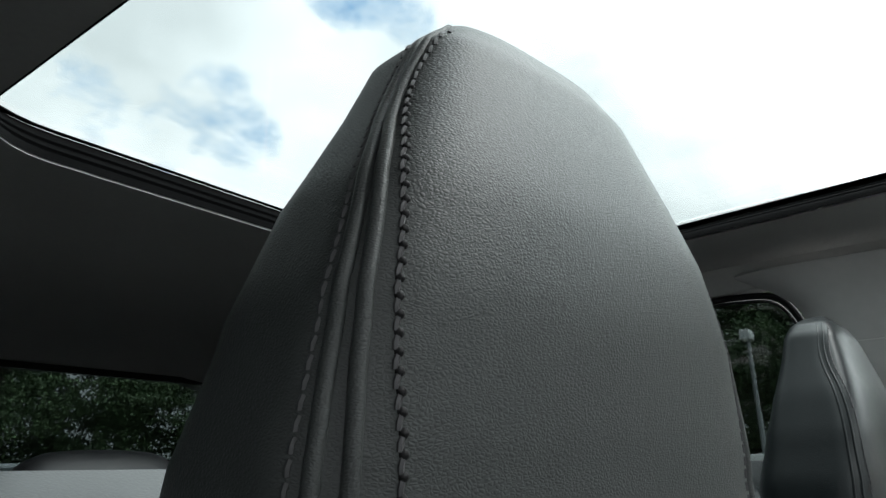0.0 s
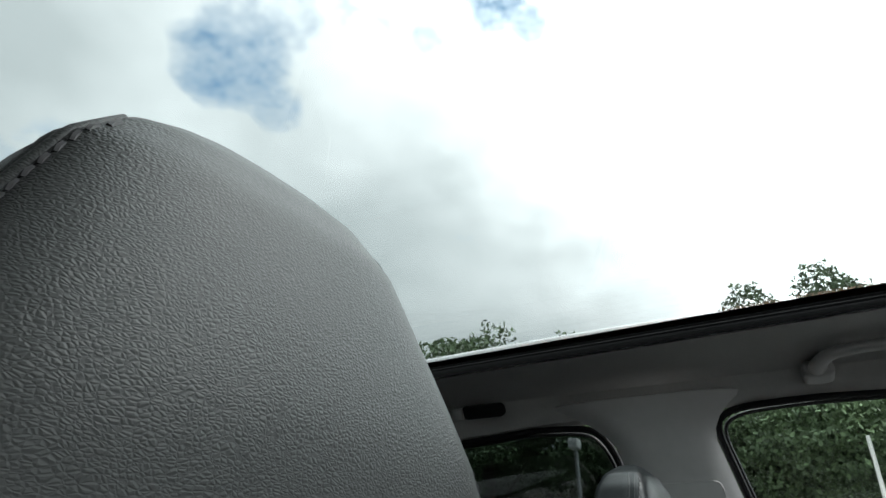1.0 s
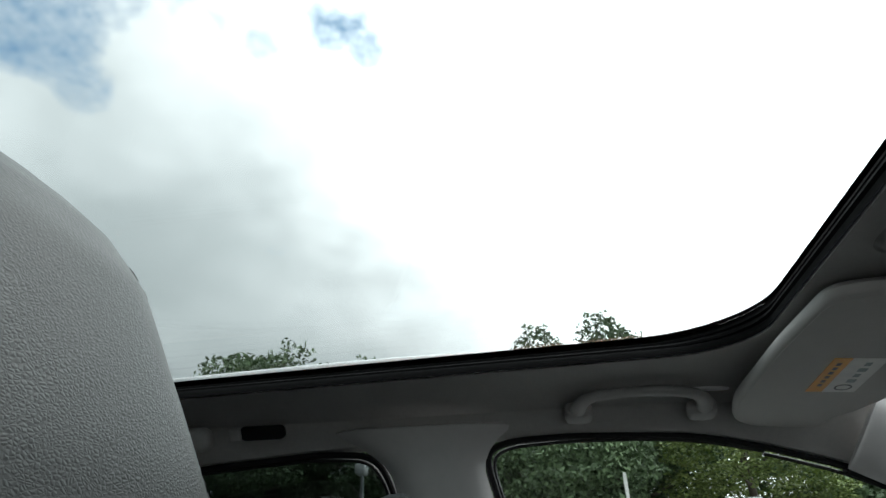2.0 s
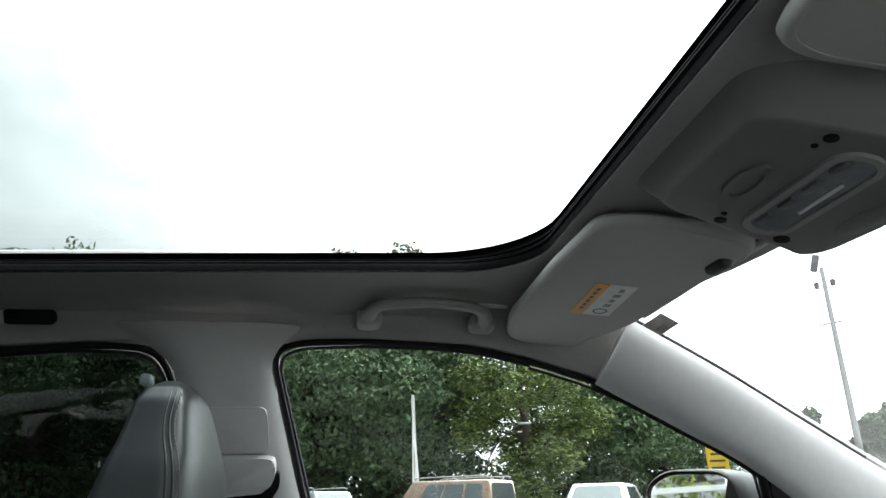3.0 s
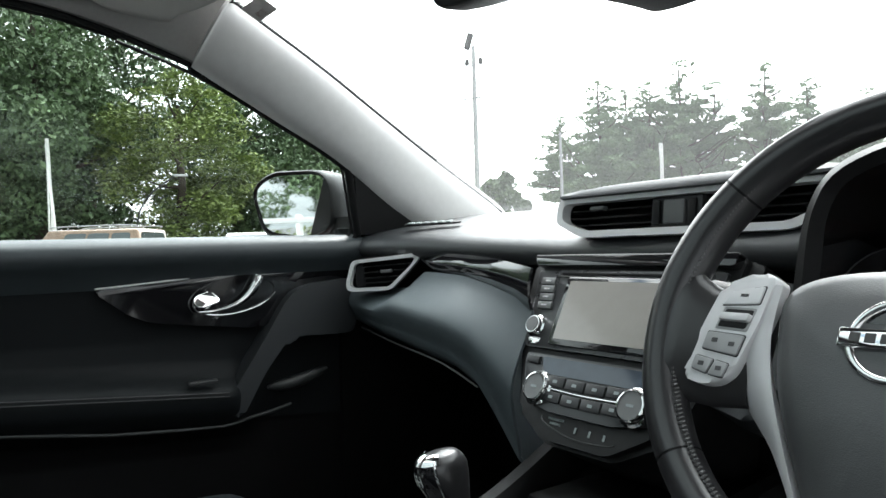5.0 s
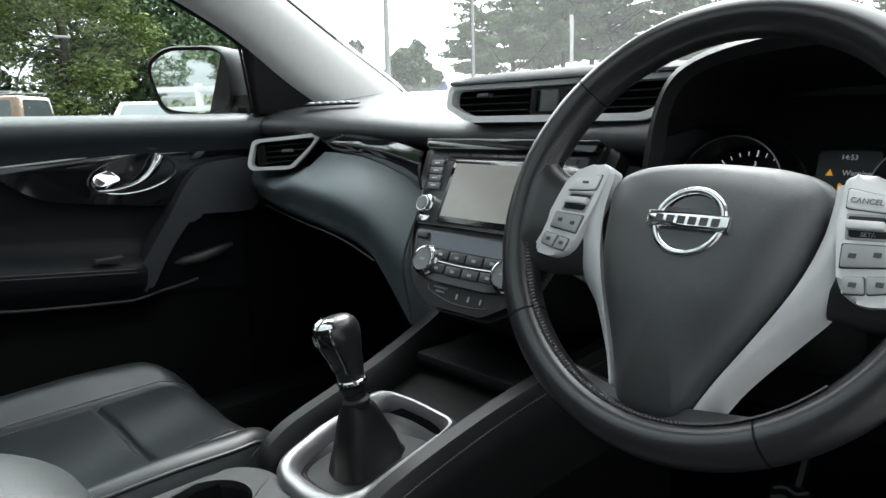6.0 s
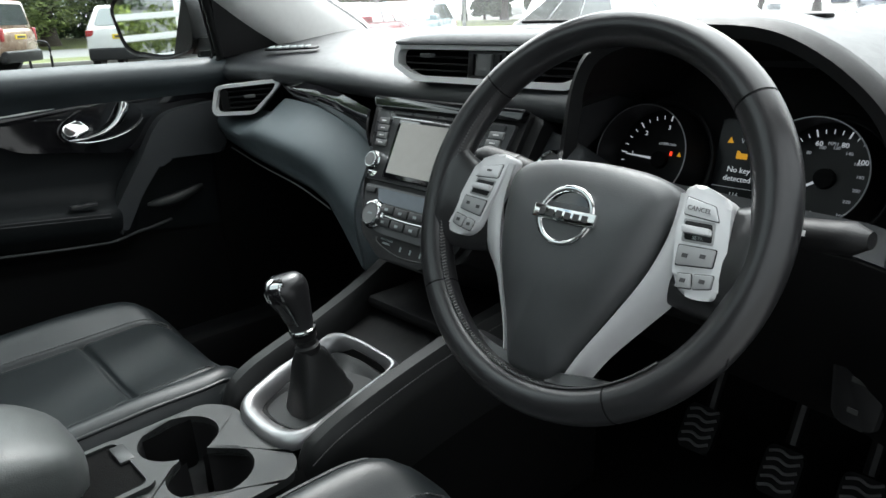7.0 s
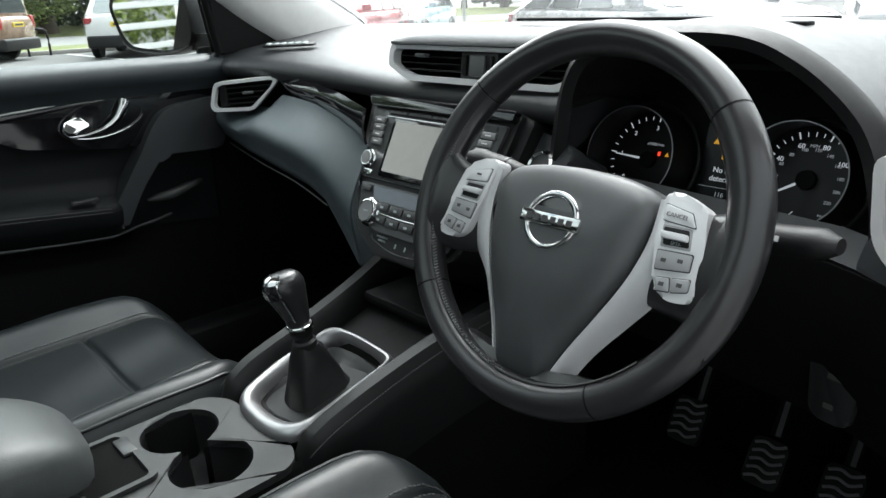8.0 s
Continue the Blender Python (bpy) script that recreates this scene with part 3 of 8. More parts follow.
# side windows: outlines in y and z on the leaning glass
FRONT_WIN = [(-0.128, 1.372), (-0.095, 1.388), (0.0, 1.392), (0.117, 1.390), (0.208, 1.382), (0.307, 1.361), (0.414, 1.331), (0.531, 1.284), (0.659, 1.225), (0.728, 1.185), (0.778, 1.032), (0.4, 1.030), (-0.042, 1.032)]
REAR_WIN = [(-0.285, 1.345), (-0.31, 1.378), (-0.40, 1.383), (-0.60, 1.370), (-0.80, 1.338), (-0.93, 1.275), (-0.98, 1.19), (-0.90, 1.06), (-0.6, 1.055), (-0.215, 1.055)]


def side_points(outline, out=0.0):
    return [(gx(z) - out, y, z) for y, z in outline]


def side_window(name, outline, side, material, label, corner=0.03, pane=True):
    path = rounded(outline, corner, 4)
    t = thing(name, (side * -0.7, 0, 1.05), label, "window", kind="structure")
    fix = (lambda b: b) if side > 0 else mirror_x
    if pane:
        bm = bmesh.new()
        a = [bm.verts.new(p) for p in side_points(path, 0.012)]
        b = [bm.verts.new(p) for p in side_points(path, 0.016)]
        bm.faces.new(a)
        bm.faces.new(b[::-1])
        for i in range(len(a)):
            bm.faces.new((a[i - 1], a[i], b[i], b[i - 1]))
        part("pane", fix(bm), material, t, sharp=0).visible_shadow = False
    part("seal", fix(tube(side_points(path), 0.0055, 8, True, up=(1, 0, 0))), RUBBER, t)
    mid_y, mid_z = sum(p[0] for p in path) / len(path), sum(p[1] for p in path) / len(path)
    inner = [(gx(z) - 0.010, y + 0.0085 * (1 if mid_y > y else -1), z - 0.006 * (1 if z > mid_z else -1)) for y, z in path]
    part("edge_strip", fix(tube(inner, 0.0030, 6, True, up=(1, 0, 0))), HARD, t, "thin black strip in the window frame")
    return t


side_window("window_1", FRONT_WIN, 1, CLEAR, "clear passenger door window in black rubber seal")
side_window("window_2", REAR_WIN, 1, PRIVACY, "dark tinted rear door window in black rubber seal")
side_window("window_3", REAR_WIN, -1, PRIVACY, "dark tinted rear door window in black rubber seal")


# roof rail between headliner and window tops
def side_rail(side):
    fix = (lambda b: b) if side > 0 else mirror_x
    rows = []
    for k in range(41):
        y = lerp(-1.75, 0.46, k / 40)
        top = line([(-1.75, 1.20), (-0.98, 1.25), (-0.80, 1.345), (-0.6, 1.376), (-0.4, 1.389), (0.0, 1.398), (0.208, 1.388), (0.307, 1.367), (0.414, 1.337), (0.47, 1.312)], y)
        x0 = gx(top) + 0.004
        zr = roof_z(-0.60, y)
        rows.append([(x0 - 0.02, y, top - 0.004), (x0 + 0.004, y, top), (lerp(x0, -0.60, 0.4) + 0.01, y, lerp(top, zr, 0.45)), (-0.598, y, zr + 0.006), (-0.585, y, zr + 0.03)])
    bm = sheet(rows, 0.006)
    return single("trim", fix(bm), LINING, "grey cloth covered rail along the roof side", "trim", kind="structure")


side_rail(1), side_rail(-1)


# pillars
def pillar_a(side):
    fix = (lambda b: b) if side > 0 else mirror_x
    ws = [(-0.566, 0.452, 1.424), (-0.590, 0.480, 1.416), (-0.632, 0.64, 1.346), (-0.677, 0.787, 1.278), (-0.729, 0.96, 1.198), (-0.768, 1.140, 1.112), (-0.775, 1.19, 1.08)]
    gl = [(-0.640, 0.415, 1.331), (-0.648, 0.44, 1.320), (-0.672, 0.575, 1.257), (-0.690, 0.70, 1.196), (-0.722, 0.835, 1.112), (-0.735, 0.925, 1.060), (-0.735, 0.95, 1.03)]
    w, g = spline(ws, 6), spline(gl, 6)
    n = len(w)
    rows = []
    for i, (a, b) in enumerate(zip(w, g)):
        out = Vector((1.0, -0.45, -0.25)).normalized()
        bow = 0.022 + 0.008 * i / n
        row = [a + Vector((-0.03, 0.03, 0.012)), a]
        for k in range(1, 8):
            t = k / 8
            row.append(a.lerp(b, t) + out * bow * (4 * t * (1 - t)) ** 0.6)
        row += [b, b + Vector((-0.03, 0.004, 0.006))]
        rows.append(row)
    p = single("trim", fix(sheet(rows, 0.005)), TRIM, "pale grey moulded plastic windscreen pillar trim", "pillar trim", kind="structure")
    lower = [b + Vector((-0.010, 0.0, -0.001)) for b in g]
    single("trim", fix(tube(lower, 0.0085, 8)), RUBBER, "black rubber seal between pillar and door window", "seal", kind="structure")
    edge = [a + Vector((-0.004, 0.006, 0.003)) for a in w]
    single("trim", fix(tube(edge, 0.0065, 8)), RUBBER, "black rubber edge of the windscreen", "seal", kind="structure")
    return p


pillar_a(1), pillar_a(-1)


def pillar_b(side):
    fix = (lambda b: b) if side > 0 else mirror_x
    t = thing("pillar", (side * -0.72, -0.17, 0.35), "pale grey door pillar trim with black lower half and belt slot", "pillar", kind="structure")

    def rows(z0, z1, n, lift):
        out = []
        for i in range(n + 1):
            z = lerp(z0, z1, i / n)
            yf = line([(0.35, -0.02), (1.05, -0.052), (1.375, -0.136), (1.42, -0.15)], z)
            yr = line([(0.35, -0.25), (1.05, -0.205), (1.345, -0.278), (1.42, -0.31)], z)
            if z > 1.34:
                w = ((z - 1.34) / 0.06) ** 2 * 0.05
                yf, yr = yf + w, yr - w
            row = []
            for k in range(13):
                u = k / 12
                x = gx(max(z, 0.95)) + 0.012 + lift + 0.028 * (1 - abs(2 * u - 1) ** 4)
                row.append((x, lerp(yf, yr, u), z))
            out.append(row)
        return out

    part("upper_cover", fix(sheet(rows(1.045, 1.41, 22, 0.0), 0.006)), TRIM_SHADED, t)
    part("lower_cover", fix(sheet(rows(0.33, 1.043, 24, -0.002), 0.006)), HARD, t, "black plastic lower cover")
    m = axes((gx(1.21) + 0.0405, -0.165, 1.21), (0, 1, 0), (0.34, 0, 0.94))
    part("belt_panel", fix(slab(rounded([(-0.075, 0.010), (0.040, 0.010), (0.034, 0.081), (-0.078, 0.081)], 0.012, 5), 0.0045, m @ Matrix.Translation((0, 0, -0.001)), 0.002)), TRIM_SHADED, t, "raised belt slot panel")
    part("belt_guide", fix(slab(rounded([(-0.050, 0.007), (0.040, 0.007), (0.052, 0.000), (0.050, -0.028), (0.036, -0.046), (-0.050, -0.053)], 0.012, 5), 0.024, m @ Matrix.Translation((0, 0, -0.001)), 0.006)), TRIM_SHADED, t, "grey belt guide")
    part("belt_slot", fix(slab(rounded([(-0.050, -0.040), (0.046, -0.030), (0.056, -0.014), (0.058, -0.040), (0.040, -0.070), (-0.050, -0.082)], 0.010, 5), 0.010, m @ Matrix.Translation((0, 0, -0.001)), 0.002)), RUBBER, t, "black belt slot")
    return t


pillar_b(1), pillar_b(-1)


def seat_belt(side):
    fix = (lambda b: b) if side > 0 else mirror_x
    rows = []
    for i in range(19):
        s = i / 18
        z = lerp(1.150, 0.45, s)
        x = gx(max(z, 0.95)) + 0.054 + 0.012 * math.sin(s * 3)
        w = line([(0.0, 0.024), (0.13, 0.012), (0.2, 0.010), (0.4, 0.022), (1, 0.023)], s)
        y = lerp(-0.160, -0.155, min(1, s * 6)) - 0.03 * max(0, s - 0.2)
        rows.append([(x + 0.010 * (1 - w / 0.024) * math.sin(k * 1.6), y + w * (k - 2) / 2, z) for k in range(5)])
    return single("seat_belt", fix(sheet(rows, 0.0015)), BELT, "black woven seat belt hanging from the door pillar", "seat belt")


seat_belt(1)


# rear quarter panels, tailgate with its window
def quarter(side):
    fix = (lambda b: b) if side > 0 else mirror_x
    out = [(-0.93, 1.30), (-1.0, 1.19), (-0.92, 1.06), (-0.92, 0.35), (-1.80, 0.35), (-1.78, 1.05), (-1.68, 1.22)]
    bm = bmesh.new()
    a = [bm.verts.new((gx(max(z, 0.95)) + 0.03, y, z)) for y, z in out]
    b = [bm.verts.new((gx(max(z, 0.95)) - 0.02, y, z)) for y, z in out]
    bm.faces.new(a), bm.faces.new(b[::-1])
    for i in range(len(a)):
        bm.faces.new((a[i - 1], a[i], b[i], b[i - 1]))
    single("wall", fix(bm), HARD, "black plastic rear quarter lining", "wall", kind="structure")
    door = []
    for i in range(16):
        z = lerp(0.35, 1.055, i / 15)
        x = line([(0.35, -0.75), (0.6, -0.755), (0.7, -0.72), (0.76, -0.725), (0.8, -0.77), (1.0, -0.745), (1.03, -0.74), (1.055, -0.752)], z)
        door.append([(x, y, z) for y in (-0.215, -0.4, -0.6, -0.93)])
    single("wall", fix(sheet(door, -0.03)), DOORPLASTIC, "black rear door lining below the tinted window", "wall", kind="structure")


quarter(1), quarter(-1)
tail = thing("tailgate", (0, -1.8, 0.35), "tailgate lining with a wide tinted rear window", "tailgate", kind="structure")
m = axes((0, -1.77, 1.225), (1, 0, 0), (0, 0.35, 0.94))
part("frame", frame_ring(rrect(1.46, 0.42, 0.06, 4), rrect(1.20, 0.26, 0.06, 4), 0.04, m, 0.01), HARD, tail)
part("pane", slab(rrect(1.22, 0.28, 0.06, 4), 0.005, m @ Matrix.Translation((0, 0, 0.01))), PRIVACY, tail).visible_shadow = False
part("lower_panel", box((1.50, 0.06, 0.74), (0, -1.85, 0.69), 0.02), HARD, tail)

# floor, sills, bulkhead
single("floor", join(box((1.50, 3.1, 0.04), (0, -0.32, 0.30), 0.01)), CARPET, "black carpeted car floor", "floor", kind="structure")
bm = join(box((0.10, 3.1, 0.16), (-0.745, -0.32, 0.37), 0.02), box((0.10, 3.1, 0.16), (0.745, -0.32, 0.37), 0.02))
single("sill", bm, HARD, "black plastic door sills", "sill", kind="structure")
rows = [[(x, 1.02 + 0.22 * (1 - i / 8) ** 2 + 0.14 * (i / 8), lerp(0.31, 1.02, i / 8)) for x in (-0.78, -0.3, 0.3, 0.78)] for i in range(9)]
single("bulkhead", sheet(rows, 0.02), CARPET, "black felt lined footwell bulkhead", "bulkhead", kind="structure")

for sx in (-1, 1):
    bm = box((0.02, 0.62, 0.76), (sx * 0.782, 1.05, 0.68), 0.006)
    single("kick_panel", bm, CARPET, "black carpeted footwell side", "wall", kind="structure")

# windscreen, curved in plan
rows = []
for i in range(13):
    v = i / 12
    row = []
    for k in range(25):
        u = -1 + 2 * k / 24
        hx = lerp(0.60, 0.785, v)
        y0, z0 = lerp(0.475, 1.165, v), lerp(1.43, 1.085, v)
        bow = (1 - u * u)
        row.append((u * hx, y0 + bow * lerp(0.045, 0.17, v), z0 + bow * lerp(0.0, -0.002, v) + 0.018 * math.sin(math.pi * v)))
    rows.append(row)
ws = thing("windscreen", (0, 1.2, 1.09), "large clear raked windscreen", "windscreen", kind="structure")
part("pane", sheet(rows, 0.004), WSGLASS, ws, sharp=0).visible_shadow = False
m = axes((-0.536, 0.495, 1.4065), (0.94, 0.27, 0.20), (0.30, -0.80, 0.42))
part("sticker", slab([(-0.024, -0.018), (0.024, -0.018), (0.024, 0.018), (-0.024, 0.018)], 0.0006, m), STICKER, ws, "faded grey sticker in the corner")
part("sticker_bar", slab([(-0.006, -0.014), (0.016, -0.014), (0.016, -0.002), (-0.006, -0.002)], 0.0010, m @ Matrix.Translation((-0.010, 0, -0.0004))), surface("faded_red_print", (0.30, 0.16, 0.14), 0.6), ws)

# outer body side, seen in the door mirror
rows = []
for i in range(15):
    z = lerp(0.32, 1.04, i / 14)
    x = line([(0.32, -0.84), (0.5, -0.89), (0.8, -0.905), (0.95, -0.90), (1.04, -0.83)], z)
    rows.append([(x + 0.12 * max(0, (-1.2 - y) / 0.8) ** 2, y, z) for y in np.linspace(-2.0, 0.78, 24)])
single("body_side", sheet(rows, 0.004), ORANGE_PAINT, "copper orange painted flank of the car", "car body", kind="structure")

# aims of the mirrors
WING_TURN, MIRROR_YAW, MIRROR_TILT = 26.0, 3.5, 1.2
RV_YAW, RV_TILT, RV_ROLL = 12.5, 0.0, 0.0

# ---- passenger door ----
def door_pt(y, level, out=0.0):
    """A point of the door's lining; the armrest sinks a little towards the front."""
    arm = 1 - table(((0.49, 0.0), (0.56, 1.0)), y)
    plain = line([(0.34, -0.775), (0.60, -0.785), (0.80, -0.788), (0.90, -0.778), (0.955, -0.771), (0.985, -0.752), (1.0, -0.738), (1.014, -0.733), (1.026, -0.735), (1.036, -0.743), (1.043, -0.756), (1.046, -0.770)], level)
    bulge = line([(0.655, 0.0), (0.69, 0.01), (0.713, 0.042), (0.745, 0.066), (0.772, 0.072), (0.788, 0.064), (0.800, 0.030), (0.822, 0.008), (0.86, 0.0)], level)
    sink = 0.10 * (y - 0.30) * line([(0.58, 0.0), (0.67, 1.0), (0.80, 1.0), (0.88, 0.0)], level)
    return (plain + arm * bulge + out, y, level - sink)


door = thing("door_1", (-0.77, 0.35, 0.36), "closed passenger door in dark moulded plastic with gloss black insert", "door", kind="structure")
levels = np.r_[np.linspace(0.36, 0.64, 8)[:-1], np.linspace(0.64, 0.90, 34)[:-1], np.linspace(0.90, 1.046, 24)]


def door_sheet(lo, hi):
    return sheet([[door_pt(y, z) for y in np.linspace(-0.05, 0.785, 46)] for z in levels if lo < z < hi], -0.02)


part("panel", door_sheet(0.952, 2), DOORPLASTIC, door)
part("middle_panel", door_sheet(0.705, 0.962), DOORMID, door, "darker padded middle of the door")
# Lower door takes the darkened plastic, so its shade is painted in.
part("lower_panel", door_sheet(0, 0.722), SHADED_PLASTIC, door, "black lower door panel, darkened for shade")
part("seam", tube([door_pt(y, 0.779, 0.0012) for y in np.linspace(-0.05, 0.485, 40)], 0.0013, 6), THREAD_DARK, door)
part("seam", tube([door_pt(y, 0.773, 0.0012) for y in np.linspace(-0.05, 0.485, 40)], 0.0009, 6), THREAD_DARK, door)
path = [(lerp(door_pt(y, 0.716)[0], -0.735, 0.5), y, line([(-0.05, 0.765), (0.131, 0.740), (0.29, 0.714), (0.40, 0.703), (0.48, 0.697), (0.57, 0.704), (0.66, 0.722)], y)) for y in np.linspace(-0.05, 0.62, 44)]
part("lower_trim", tube(path, 0.0034, 8), GREYPLASTIC, door, "thin grey lower trim line")
YZ = lambda x: axes((x, 0, 0), (0, 1, 0), (0, 0, 1))
ins = rounded([(0.268, 0.958), (0.352, 0.962), (0.476, 0.972), (0.609, 0.984), (0.758, 0.996), (0.758, 0.950), (0.66, 0.945), (0.612, 0.915), (0.580, 0.872), (0.548, 0.870), (0.433, 0.885), (0.36, 0.896), (0.325, 0.913)], 0.016, 4)
part("insert", slab(ins, 0.012, YZ(-0.772), 0.005), PIANO, door, "gloss black insert")
ins2 = spline([(-0.7625, y, z) for y, z in ((0.275, 0.960), (0.352, 0.965), (0.476, 0.975), (0.609, 0.987), (0.758, 0.999))], 6)
part("insert_edge", tube(ins2, 0.0018, 6), SILVER, door)
tilt = Matrix.Rotation(radians(9), 4, "Z")
mh = YZ(-0.761) @ Matrix.Translation((0.514, 0.934, 0)) @ tilt
ring_o, ring_i = circle(0.086, 40, ry=0.037), circle(0.078, 40, ry=0.030)
part("handle_bezel", frame_ring(ring_o, ring_i, 0.007, mh, 0.003), PIANO, door)
part("handle_cup", slab(ring_i, 0.003, mh @ Matrix.Translation((0, 0, 0.0005))), PIANO, door)
smile = spline([(-0.070, -0.015, 0.008), (-0.048, -0.0185, 0.010), (-0.020, -0.0175, 0.013), (0.004, -0.012, 0.015), (0.024, -0.001, 0.017), (0.039, 0.014, 0.016), (0.049, 0.027, 0.012)], 8)
bm = moved(tube(smile, lambda s: 0.0034 + 0.0105 * max(0.0, s - 0.25) ** 0.9, 14, up=(0, 0, 1), squash=0.75), mh)
part("handle", bm, CHROME, door, "chrome pull handle")
part("lock_tab", slab(rounded([(-0.078, 0.005), (-0.072, 0.012), (-0.044, 0.016), (-0.031, -0.008), (-0.066, -0.014), (-0.078, -0.010)], 0.005), 0.010, mh @ Matrix.Translation((0, 0, 0.006)) @ Matrix.Rotation(radians(-34), 4, "X"), 0.004, 3), CHROME, door, "chrome lock tab")
part("handle_lip", moved(tube([(0.080 * math.cos(radians(a)), 0.032 * math.sin(radians(a)), 0.0075) for a in range(175, 346, 6)], 0.0016, 8), mh), CHROME, door, "bright lower edge of the handle recess")
pull = rounded([(0.756, 0.957), (0.66, 0.949), (0.624, 0.938), (0.600, 0.912), (0.566, 0.857), (0.500, 0.762), (0.491, 0.732), (0.496, 0.708), (0.516, 0.711), (0.560, 0.786), (0.612, 0.850), (0.70, 0.846), (0.756, 0.846)], 0.018, 5)
part("pull", slab(pull, 0.054, YZ(-0.787), 0.014, 4), SOFT, door)
part("pocket_lip", tube(spline([(-0.765, 0.575, 0.752), (-0.757, 0.63, 0.757), (-0.762, 0.70, 0.775)], 8), lambda s: 0.013 * math.sin(math.pi * (0.1 + 0.8 * s)), 10), GREYPLASTIC, door, "grey pocket lip")
part("switch", box((0.012, 0.05, 0.006), (-0.722, 0.44, 0.786), 0.002), BUTTON_DARK, door)

# mirror sail and window divider
bm = bmesh.new()
sail = [(0.742, 1.180), (0.80, 1.150), (0.88, 1.085), (0.925, 1.048), (0.775, 1.044)]
a = [bm.verts.new((gx(z) + 0.004, y, z)) for y, z in sail]
b = [bm.verts.new((gx(z) - 0.02, y, z)) for y, z in sail]
bm.faces.new(a), bm.faces.new(b[::-1])
for i in range(len(a)):
    bm.faces.new((a[i - 1], a[i], b[i], b[i - 1]))
single("mirror_sail", soften(bm, 0.003), HARD, "black plastic triangle at the front of the door window", "trim", kind="structure")
single("window_divider", tube([(gx(z) - 0.002, y, z) for y, z in ((0.727, 1.192), (0.745, 1.135), (0.775, 1.045))], 0.0085, 10), RUBBER, "black rubber upright between window and mirror triangle", "seal", kind="structure")

# door mirror
wing = thing("door_mirror", (-0.95, 0.78, 1.03), "black door mirror showing a white fence behind", "door mirror")


def wing_ring(y, sx, sz):
    return [Vector((-0.955 + 0.014 + px * sx, y, 1.122 + pz * sz)) for px, pz in rounded([(-0.132, 0.040), (-0.070, 0.076), (0.075, 0.070), (0.105, 0.035), (0.105, -0.066), (0.02, -0.086), (-0.098, -0.070)], 0.035, 5)]


turn = Matrix.Translation((-0.955, 0.74, 1.12)) @ Matrix.Rotation(radians(WING_TURN), 4, "Z") @ Matrix.Translation((0.955, -0.74, -1.12))
rings = [wing_ring(0.712, 0.93, 0.90), wing_ring(0.700, 0.97, 0.96), wing_ring(0.704, 1.0, 1.0), wing_ring(0.74, 1.02, 1.02), wing_ring(0.80, 0.98, 0.98), wing_ring(0.84, 0.85, 0.84), wing_ring(0.865, 0.6, 0.6)]
part("housing", moved(loft(rings), turn), HARD, wing)
gl = [(v.x, v.z) for v in wing_ring(0, 0.90, 0.87)]
bm = bmesh.new()
vs = [bm.verts.new((x, 0.7085, z)) for x, z in gl]
vs2 = [bm.verts.new((x, 0.7095, z)) for x, z in gl]
bm.faces.new(vs), bm.faces.new(vs2[::-1])
for i in range(len(vs)):
    bm.faces.new((vs[i - 1], vs[i], vs2[i], vs2[i - 1]))
aim = Matrix.Translation((-0.94, 0.71, 1.12)) @ Matrix.Rotation(radians(MIRROR_YAW), 4, "Z") @ Matrix.Rotation(radians(MIRROR_TILT), 4, "X") @ Matrix.Translation((0.94, -0.71, -1.12))
part("mirror_glass", moved(moved(bm, aim), turn), MIRROR, wing, "silvered glass", sharp=30)
part("arm", moved(loft([[(x, y, z) for x, y, z in ((-0.86, 0.76, 1.05), (-0.86, 0.83, 1.05), (-0.86, 0.83, 1.085), (-0.86, 0.76, 1.085))], [(-0.765, 0.79, 1.045), (-0.765, 0.86, 1.045), (-0.765, 0.86, 1.085), (-0.765, 0.79, 1.085)]]), Matrix()), HARD, wing)

# ---- dashboard ----
XC = -0.015          # middle of console and centre stack
dash = thing("dashboard", (0, 1.0, 0.75), "black soft-touch dashboard with silver vents and gloss black strips", "dashboard")


def lip_y(x):
    return line([(-0.78, 0.772), (-0.70, 0.765), (-0.55, 0.80), (-0.40, 0.812), (-0.20, 0.800), (0.0, 0.790), (0.15, 0.780), (0.24, 0.765), (0.55, 0.745), (0.70, 0.70), (0.78, 0.70)], x)


def lip_z(x):
    return line([(-0.78, 1.030), (-0.60, 1.028), (-0.40, 1.020), (-0.18, 1.012), (0.18, 1.012), (0.24, 1.02), (0.6, 1.03), (0.78, 1.02)], x)


def dash_rows():
    rows = []
    for x in np.linspace(-0.775, 0.775, 90):
        yl, zl = lip_y(x), lip_z(x)
        cave = table(((0.188, 0.0), (0.208, 1.0), (0.552, 1.0), (0.575, 0.0)), x)
        yl, zl = lerp(yl, 0.945, cave), lerp(zl, 1.072, cave)
        hood = math.exp(-(((x - 0.365) / 0.20) ** 4))
        back = 1.18 + 0.14 * (1 - (x / 0.775) ** 2)
        top = [(yl + 0.10, zl - 0.040), (yl + 0.014, zl - 0.034), (yl + 0.004, zl - 0.026), (yl, zl - 0.014), (yl + 0.004, zl - 0.002), (yl + 0.020, zl + 0.009), (yl + 0.055, zl + 0.020 + 0.010 * hood)]
        for s in (0.25, 0.45, 0.65, 0.85, 1.0):
            y = lerp(yl + 0.06, back, s)
            z = lerp(zl + 0.022, 1.088, min(1, s * 1.25)) + 0.004 * math.sin(math.pi * s)
            top.append((y, z))
        rows.append([(x, y, z) for y, z in top])
    return rows


part("top_pad", sheet(dash_rows(), 0.004), SOFT_TOP, dash, "black soft top pad")
part("front_slot", box((0.62, 0.012, 0.006), (0.05, 1.20, 1.097), 0.002), RUBBER, dash, "black demister slot")
